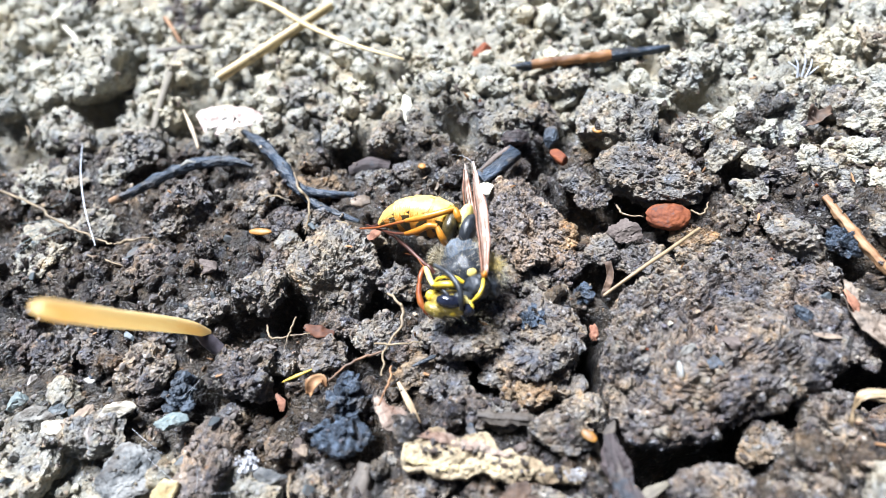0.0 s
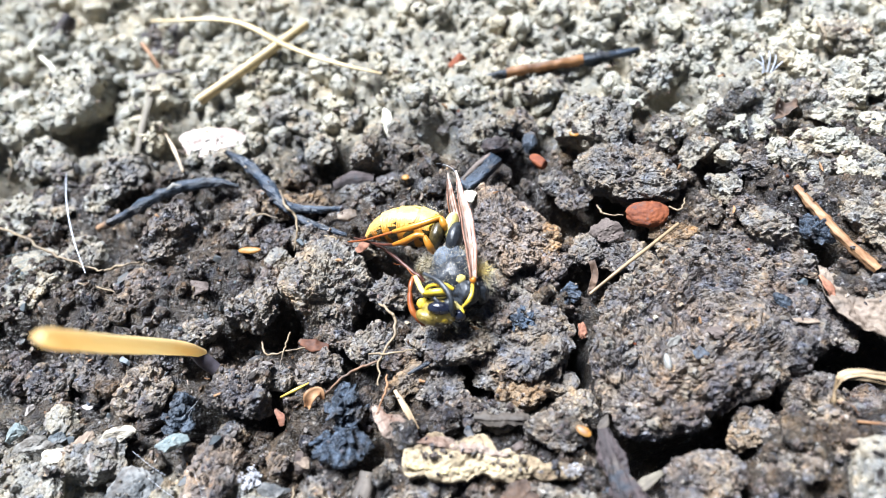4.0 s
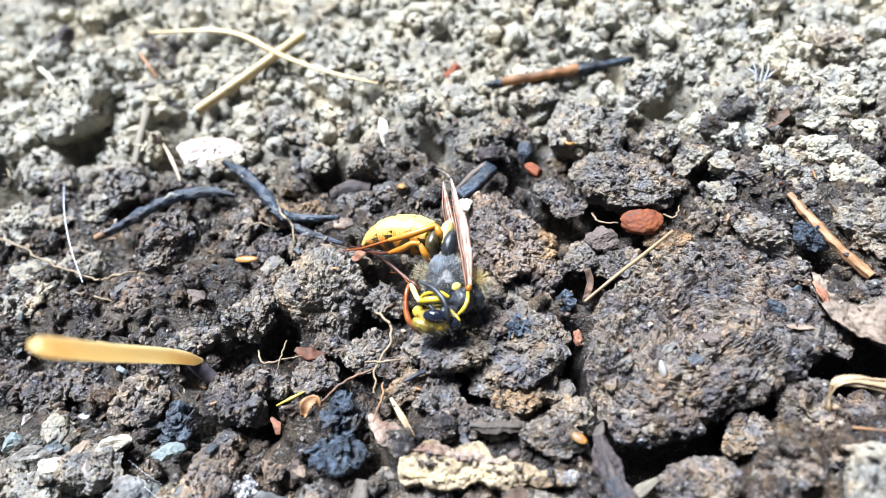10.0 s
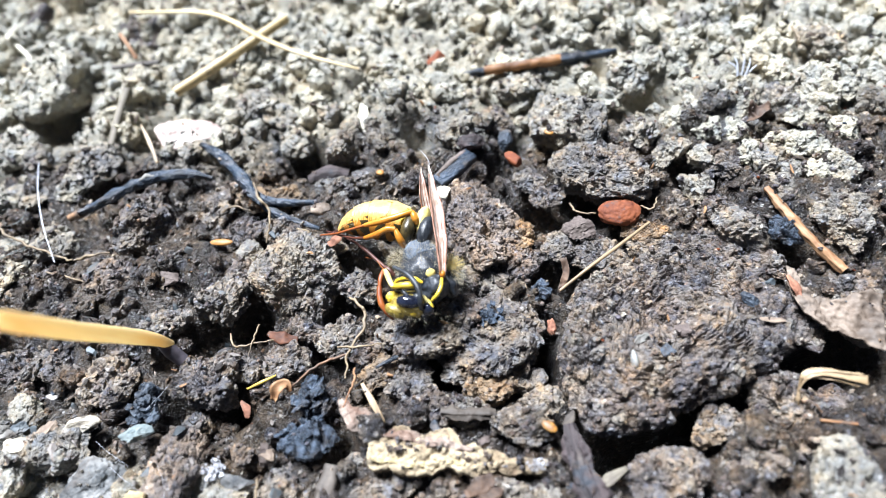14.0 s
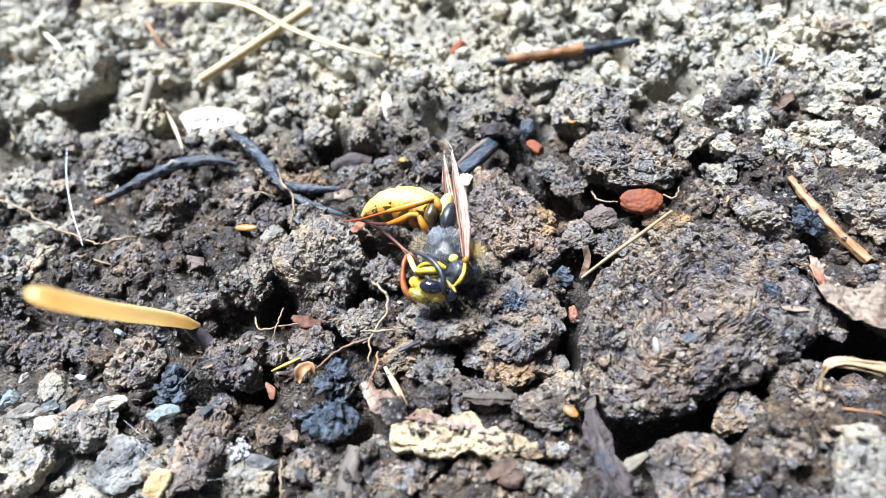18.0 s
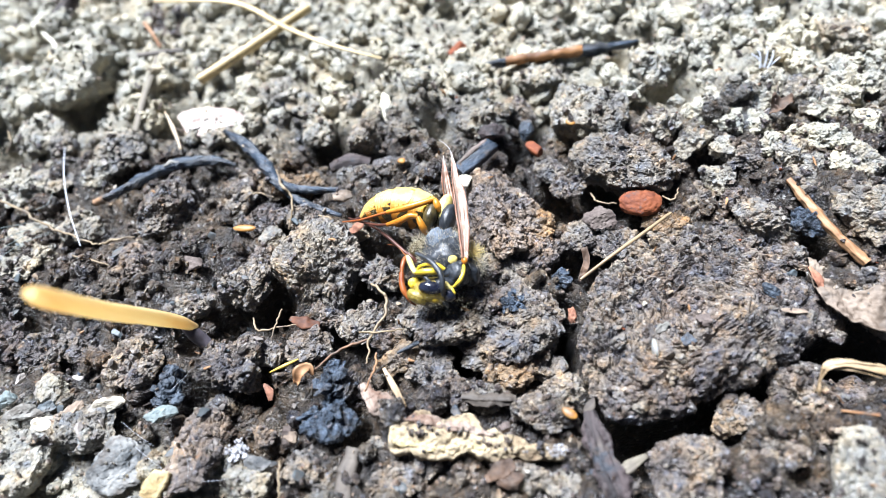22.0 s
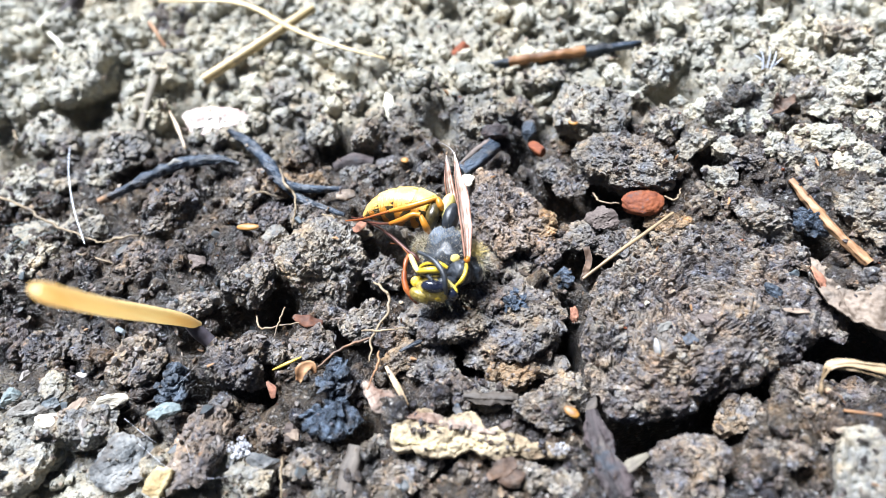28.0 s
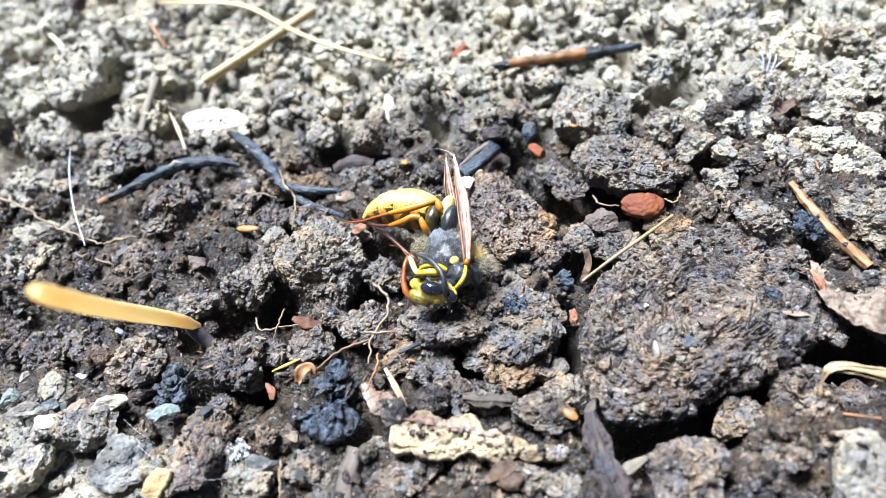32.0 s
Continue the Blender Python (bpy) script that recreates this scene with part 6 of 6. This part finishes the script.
bead("yellow_stripe", lemon, [(0.93, -6.40, 4.55), (0.74, -7.19, 4.62), (0.35, -7.73, 4.50), (-0.07, -7.86, 4.10)], [0.12, 0.15, 0.16, 0.1], thorax, "yellow shoulder stripe", sides=10)
egg_shape("wing_joint", orange, (1.02, -6.17, 4.72), (0.24, 0.28, 0.24), (0, 0, 0), thorax, "orange wing joint", 4)
egg_shape("yellow_tuft", cream, (1.62, -5.0, 3.60), (0.3, 0.22, 0.34), (0, 0, -30), thorax, "pale yellow side mark", 4, 0.2)

# head, face down
face_dark = plain_material("wasp_face", (0.12, 0.085, 0.015), (0.4, 0.31, 0.06), 0.4, 1100, None, 0.4, 0.00006, dirt=0.0)
egg_shape("head", face_dark, (-1.64, -7.33, 3.00), (1.55, 1.05, 1.25), (15, 0, -12), None, "black and yellow head", 6, 0.03)
head = wasp.children[-1]
egg_shape("crown", black, (-0.81, -7.23, 3.50), (0.95, 0.6, 0.85), (10, 0, -15), head, "black crown of the head")
egg_shape("eye", eye_black, (-1.78, -7.60, 4.05), (0.92, 0.5, 0.5), (20, 0, -18), head, "glossy blue-black kidney-shaped eye")
egg_shape("eye", eye_black, (-0.47, -8.27, 3.60), (0.46, 0.5, 0.6), (10, 0, 10), head, "glossy blue-black kidney-shaped eye")
egg_shape("cheek", lemon, (-2.94, -6.59, 3.35), (0.5, 0.42, 0.2), (25, 20, -15), head, "bright yellow cheek", 5, 0.12)
egg_shape("brow", cream, (-0.55, -7.70, 4.15), (0.2, 0.42, 0.2), (20, 0, 35), head, "pale yellow brow", 4, 0.1)
egg_shape("brow", lemon, (-0.24, -8.00, 3.90), (0.16, 0.44, 0.25), (0, 0, 20), head, "yellow brow stripe", 4, 0.05)
egg_shape("face", face_dark, (-2.84, -7.60, 3.00), (0.95, 0.55, 0.75), (15, 0, -35), head, "yellow face plate", 5, 0.05)
egg_shape("face", lemon, (-1.54, -8.10, 3.30), (0.4, 0.36, 0.36), (15, 0, 10), head, "yellow face plate", 4, 0.05)
egg_shape("muzzle", olive, (-2.07, -8.02, 2.70), (0.8, 0.4, 0.6), (15, 0, -20), head)
bead("mandible", olive, [(-1.65, -8.20, 2.80), (-1.79, -8.34, 2.40), (-2.07, -8.32, 1.80)], [0.26, 0.24, 0.06], head, "dark jaw", sides=10)
bead("mandible", black, [(-1.00, -8.28, 3.00), (-0.80, -8.54, 2.70), (-0.82, -8.61, 2.20)], [0.2, 0.18, 0.05], head, "dark jaw", sides=10)
bead("antenna", black, [(-0.91, -8.37, 4.00), (-0.88, -8.05, 4.70), (-0.85, -7.47, 5.10), (-1.08, -6.71, 5.20), (-1.57, -5.86, 5.10), (-2.48, -4.82, 4.70)], [0.17, 0.2, 0.21, 0.22, 0.2, 0.14], head, "thick curved black antenna", sides=12, steps=40)
bead("antenna", black, [(-1.69, -7.37, 4.20), (-2.07, -6.76, 4.30), (-2.58, -6.17, 3.80), (-2.96, -5.93, 3.00)], [0.14, 0.16, 0.15, 0.1], head, "thick curved black antenna", sides=12, steps=30)


# legs: the thigh carries shin and foot
def leg(label, thigh, shin, foot, mats, widths):
    upper = bead("leg", mats[0], thigh, [widths[0] * 0.7, widths[0], widths[0] * 0.9, widths[0] * 0.6], None, label, sides=12)
    bead("shin", mats[1], shin, [widths[1] * 0.9, widths[1], widths[1] * 1.1, widths[1] * 0.7], upper, "", sides=12)
    v, f = tube(foot, [widths[2], widths[2] * 0.8, widths[2] * 0.75, widths[2] * 0.5], sides=8, steps=40)
    part("foot", v, f, mats[2], upper)
    return upper


leg("orange-yellow hind leg stretched along the abdomen", [(-0.22, -1.11, 4.40), (-0.35, -0.71, 4.80), (-0.45, -0.20, 4.90)], [(-0.45, -0.20, 4.90), (-1.47, -0.39, 4.90), (-2.86, -0.38, 4.60), (-4.38, -0.15, 4.10)],
    [(-4.38, -0.15, 4.10), (-5.62, 0.21, 3.40), (-6.95, 0.79, 2.40), (-8.46, 1.63, 1.40)], (orange, orange, rust), (0.3, 0.25, 0.13))
leg("yellow middle leg bent at the knee", [(-1.51, -2.49, 3.60), (-1.74, -2.23, 4.40), (-1.97, -1.54, 4.80)], [(-1.97, -1.54, 4.80), (-2.58, -1.37, 4.80), (-3.44, -1.40, 4.40), (-4.51, -1.14, 3.80)],
    [(-4.51, -1.14, 3.80), (-5.51, -0.38, 3.00), (-6.76, 0.72, 2.20), (-7.66, 1.70, 1.50)], (orange, orange, maroon), (0.3, 0.24, 0.13))
leg("dark red leg reaching over the soil", [(-2.64, -4.42, 2.80), (-2.97, -3.95, 3.00), (-3.33, -3.56, 3.00)], [(-3.33, -3.56, 3.00), (-3.97, -2.62, 2.90), (-4.64, -1.58, 2.70), (-5.35, -0.56, 2.40)],
    [(-5.35, -0.56, 2.40), (-6.11, 0.38, 2.00), (-6.83, 1.15, 1.70), (-7.98, 2.02, 1.30)], (maroon, maroon, maroon), (0.2, 0.14, 0.11))
leg("yellow front leg folded below the head", [(-0.80, -6.69, 4.60), (-1.79, -6.56, 4.70), (-2.68, -6.37, 4.50)], [(-2.69, -6.42, 4.50), (-2.89, -5.87, 4.40), (-3.06, -5.04, 4.10), (-3.21, -4.41, 3.80)],
    [(-3.21, -4.41, 3.80), (-3.52, -3.78, 3.40), (-3.99, -2.66, 2.80), (-4.84, -1.88, 2.20)], (lemon, cream, rust), (0.27, 0.2, 0.045))
leg("orange front leg curled round the face", [(-3.36, -4.26, 3.60), (-3.65, -4.93, 3.60), (-3.81, -5.55, 3.50)], [(-3.81, -5.55, 3.50), (-3.91, -6.27, 3.30), (-3.84, -6.92, 3.10), (-3.61, -7.45, 2.90)],
    [(-3.61, -7.45, 2.90), (-3.45, -7.66, 2.70), (-3.29, -7.78, 2.40), (-3.15, -7.84, 2.20)], (rust, rust, rust), (0.2, 0.22, 0.2))
leg("yellow thigh pressed to the body", [(-0.52, -6.67, 4.80), (-1.13, -6.22, 4.90), (-1.93, -5.88, 4.60)], [(-1.93, -5.88, 4.60), (-2.35, -5.75, 4.20), (-2.57, -5.83, 3.90), (-2.71, -5.93, 3.60)],
    [(-2.71, -5.93, 3.60), (-2.80, -6.19, 3.40), (-2.84, -6.27, 3.20), (-2.87, -6.41, 3.10)], (lemon, lemon, orange), (0.17, 0.15, 0.1))
egg_shape("hip", olive, (-2.53, -3.14, 2.60), (0.5, 0.85, 0.7), (0, 0, -30))
egg_shape("hip", olive, (-1.78, -2.64, 2.60), (0.7, 0.6, 0.7), (0, 0, -30))


# wings folded lengthwise, standing up behind the body
def wing(label, points, widths, up, seed):
    v, f = ribbon(points, widths, 0.03, steps=40, across=9, curl=0.5, seed=seed, crinkle=0.12, ragged=0.06, up=up)
    film = part("wing", v, f, wing_film, None, label)
    rows = v[: 40 * 9].reshape(40, 9, 3)
    for col, r in ((0, 0.075), (3, 0.035), (6, 0.04), (8, 0.06)):
        p = rows[::4, col] + (0, 0, 0.02)
        tv, tf = tube(p, [r, r, r * 0.8, r * 0.4], sides=6, steps=30)
        part("vein", tv, tf, vein, film)
    return film


wing("long brown-pink forewing folded upright", [(1.04, -6.08, 4.80), (1.32, -3.66, 5.40), (1.39, -1.00, 5.80), (1.44, 3.20, 6.10)], [0.42, 0.82, 0.92, 0.1], (0.25, -0.75, 0.6), 3)
wing("brown-pink forewing folded behind the other", [(1.16, -5.71, 4.50), (1.50, -3.41, 5.00), (1.63, -0.66, 5.30), (1.59, 2.75, 5.40)], [0.35, 0.55, 0.5, 0.1], (-0.3, -0.75, 0.55), 5)
wing("pale hindwing tip standing beside the forewings", [(0.58, -1.10, 2.60), (0.65, 0.75, 3.20), (0.64, 2.14, 4.00), (0.79, 4.20, 4.70)], [0.3, 0.7, 0.65, 0.06], (0.2, -0.8, 0.55), 7)


# down: short hairs standing off the body
def down(name, middle, sizes, count, length, seed, label, parent=None, only=None, mat=None, thick=0.006):
    rng = np.random.RandomState(seed)
    vs, fs, start = [], [], 0
    for _ in range(count):
        d = rng.normal(size=3)
        d /= np.linalg.norm(d)
        if only is not None and d @ np.array(only) < 0.05:
            continue
        p = np.array(middle) + d * sizes
        w = d + rng.normal(size=3) * 0.35
        w /= np.linalg.norm(w)
        v, f = tube([p - w * 0.1, p + w * length * 0.5 + rng.normal(size=3) * 0.04, p + w * length * rng.uniform(0.7, 1.2)], [thick, thick * 0.8, thick * 0.3], sides=3, steps=4)
        vs.append(v)
        fs += [tuple(i + start for i in face) for face in f]
        start += len(v)
    return part(name, np.concatenate(vs), fs, mat or fuzz_pale, parent, label)


down("down", (-0.37, -4.19, 2.90), (1.95, 1.98, 1.9), 1900, 0.42, 1, "pale downy hairs", thorax)
down("down", (1.70, -5.28, 3.00), (0.5, 0.9, 1.0), 620, 0.8, 2, "pale downy hairs", thorax, (1, 0.2, 0.2))
down("tuft", (1.66, -4.95, 3.65), (0.28, 0.3, 0.32), 260, 0.95, 8, "bright yellow hairs at the wing root", thorax, (0.8, 0.2, 0.5), fuzz_yellow, 0.011)
down("down", (-0.4, -8.6, 2.7), (1.2, 0.4, 0.6), 60, 0.36, 9, "tan downy hairs under the face", head, (0.1, -0.6, 0.7))
down("down", (-1.91, -3.18, 2.80), (0.9, 0.8, 0.9), 900, 0.5, 6, "pale downy hairs", thorax)
down("down", (-1.77, -7.65, 3.00), (1.5, 1.0, 1.2), 170, 0.3, 3, "pale downy hairs", head)
down("down", (-3.08, 1.34, 2.50), (3.0, 1.5, 1.6), 320, 0.3, 4, "fine yellow hairs", None, BACK)
down("down", (-0.45, -2.18, 3.00), (0.9, 0.8, 0.9), 320, 0.5, 5, "pale downy hairs")

# a loose fibre caught at the wing tip
FIBRE_FOOT = tuple(np.array((1.43, 2.87, 6.00)) * MM)
SIGHT = Vector((0.0, 0.545, -0.839))
fv, ff = tube([(1.43, 2.87, 6.00), (1.27, 3.35, 6.10), (0.96, 3.79, 6.10), (0.55, 4.12, 6.10), (0.07, 4.35, 6.10)], [0.02, 0.018, 0.016, 0.013, 0.008], sides=5, steps=24)
fibre = mesh_object("fibre", fv - np.array(FIBRE_FOOT) / MM, ff, hair_white)
fibre.location = FIBRE_FOOT
tagged(fibre, "fine loose pale fibre swaying at the wing tip", "fibre")


# ---- loose crumbs: too many to count ----
def scatter(count, sizes, seed, level, lift, zone=None):
    """Joined crumbs strewn over the visible bed; sizes in millimetres (least, most)."""
    rng = np.random.RandomState(seed)
    shapes = [clod_shape(1, rng.uniform(0.7, 1), rng.uniform(0.6, 0.9), seed + 900 + n, level, 6, 0.9, surface=granular) for n in range(14)]
    vs, fs, start = [], [], 0
    x, y = rng.uniform(-52, 58, count), rng.uniform(-30, 50, count)
    r = sizes[0] + (sizes[1] - sizes[0]) * rng.uniform(0, 1, count) ** 2.2
    keep = sink(x, y) < 1.9 - r
    if zone:
        keep &= y + 0.22 * x > zone
    x, y, r = x[keep], y[keep], r[keep]
    count = len(x)
    z = bed_height(x, y) + r * lift
    for n in range(count):
        v, f = shapes[n % len(shapes)]
        m = rotation(rng.uniform(0, 360), rng.uniform(0, 360), rng.uniform(0, 360))
        vs.append(v * r[n] @ m.T * (1, 1, 0.9) + (x[n], y[n], z[n]))
        fs.append(f + start)
        start += len(v)
    return np.concatenate(vs), np.concatenate(fs)


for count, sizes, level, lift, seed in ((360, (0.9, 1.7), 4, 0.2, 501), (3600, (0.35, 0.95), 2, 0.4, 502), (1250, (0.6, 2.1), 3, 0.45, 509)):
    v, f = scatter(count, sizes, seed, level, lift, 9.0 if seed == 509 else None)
    tagged(mesh_object("soil_crumbs", v, f, soil_damp_shaded, smooth=False), "loose soil crumbs strewn over the bed", "soil crumbs", kind="stuff")


def dusting(name, label, category, mat, count, sizes, seed, level=2, long=1.0, relief=0.8, flat=1.0, zone=(-52, 58, -30, 50)):
    """Small bits dropped from above, so that they also lie on top of clods; none lands on the wasp or on straws."""
    rng = np.random.RandomState(seed)
    shapes = [clod_shape(1, rng.uniform(0.6, 0.9) / long, rng.uniform(0.5, 0.8) / long, seed + 40 + n, level, 9, relief, 1.0, 1.0, (0.5, 0.85) if relief > 0.2 else (0.3, 0.62)) for n in range(10)]
    vs, fs, start = [], [], 0
    graph = bpy.context.evaluated_depsgraph_get()
    for n in range(count):
        x, y = rng.uniform(zone[0], zone[1]), rng.uniform(zone[2], zone[3])
        hit, place, normal, _, ob, _ = scene.ray_cast(graph, Vector((x, y, 26)) * MM, Vector((0, 0, -1)))
        r = sizes[0] + (sizes[1] - sizes[0]) * rng.uniform() ** 2
        m = rotation(*rng.uniform(0, 360, 3)) if flat > 0.9 else rotation(rng.normal() * 30, rng.normal() * 30, rng.uniform(0, 360))
        if not hit or ob.parent is wasp or (ob.parent and ob.parent.parent is wasp) or ob.name.startswith(("straw", "fibre", "hair", "insect", "grass", "rootlet", "seed", "brick", "pebble")):
            continue
        if not ob.name.startswith(("soil", "ground", "crumb")) and (n % 3 or r > 0.25):
            continue
        v, f = shapes[n % len(shapes)]
        vs.append(v * (r, r, r * flat) @ m.T + np.array(place) / MM + (0, 0, r * 0.3))
        fs.append(f + start)
        start += len(v)
    tagged(mesh_object(name, np.concatenate(vs), np.concatenate(fs), mat, smooth=False), label, category, kind="stuff")


bpy.context.view_layer.update()
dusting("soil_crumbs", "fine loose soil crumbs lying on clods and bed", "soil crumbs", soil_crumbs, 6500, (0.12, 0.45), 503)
dusting("charcoal_crumbs", "small black charcoal crumbs in the soil", "charcoal", coal, 150, (0.1, 0.32), 504, 2, 1.4)
dusting("mineral_grains", "small whitish mineral grains in the soil", "grains", stone_white, 150, (0.08, 0.26), 505, 2, 1.0, 0.2)
dusting("stone_chips", "pale angular chips of stone among the crumbs", "stone chips", stone_white, 46, (0.25, 0.95), 512, 3, 1.2, 0.2, 0.6, (-40, -12, -22, -6))
dusting("stone_chips", "blue-grey angular chips of stone among the crumbs", "stone chips", stone_blue, 50, (0.25, 0.9), 513, 3, 1.2, 0.2, 0.6, (-44, -12, -22, 6))
dusting("brick_crumbs", "tiny red brick crumbs in the soil", "brick", brick_red, 60, (0.08, 0.3), 506, 2, 1.0, 0.2)
dusting("grit", "small blue-grey grit in the soil", "grit", stone_blue, 90, (0.08, 0.28), 507, 2, 1.3, 0.4)
dusting("chaff", "tiny tan splinters of straw and husk", "chaff", twig_brown, 130, (0.25, 0.7), 508, 2, 3.0, 0.1)
dusting("soil_flakes", "thin dark brown flakes of soil and rotted leaf", "soil flakes", soil_dark, 2200, (0.18, 0.62), 510, 2, 1.3, 0.5, 0.35)
dusting("soil_flakes", "thin tan flakes of dry soil", "soil flakes", soil_tan, 1500, (0.12, 0.5), 511, 2, 1.2, 0.5, 0.35)


def motions():
    """The loose fibre at the wing tip sways in the breeze."""
    sway = [(0.0, -8), (1.0, -5), (2.0, -5), (3.5, -3), (5.0, -6), (6.0, 8), (7.0, 19), (8.0, 20), (9.0, 20), (10.0, 8), (11.0, -5), (12.0, 14), (13.0, 38), (14.0, 28), (15.0, 15), (16.5, 20), (18.0, 26), (19.0, 26), (20.0, 26), (21.0, 22), (22.5, 17), (24.0, 17), (25.0, 2), (26.5, 4), (28.0, 6), (29.0, 4), (30.0, 1), (31.0, -3), (32.0, -8)]
    walk(fibre, [(t, pose(*FIBRE_FOOT, 0, 0, 0) @ Matrix.Rotation(radians(a), 4, SIGHT)) for t, a in sway])


motions()
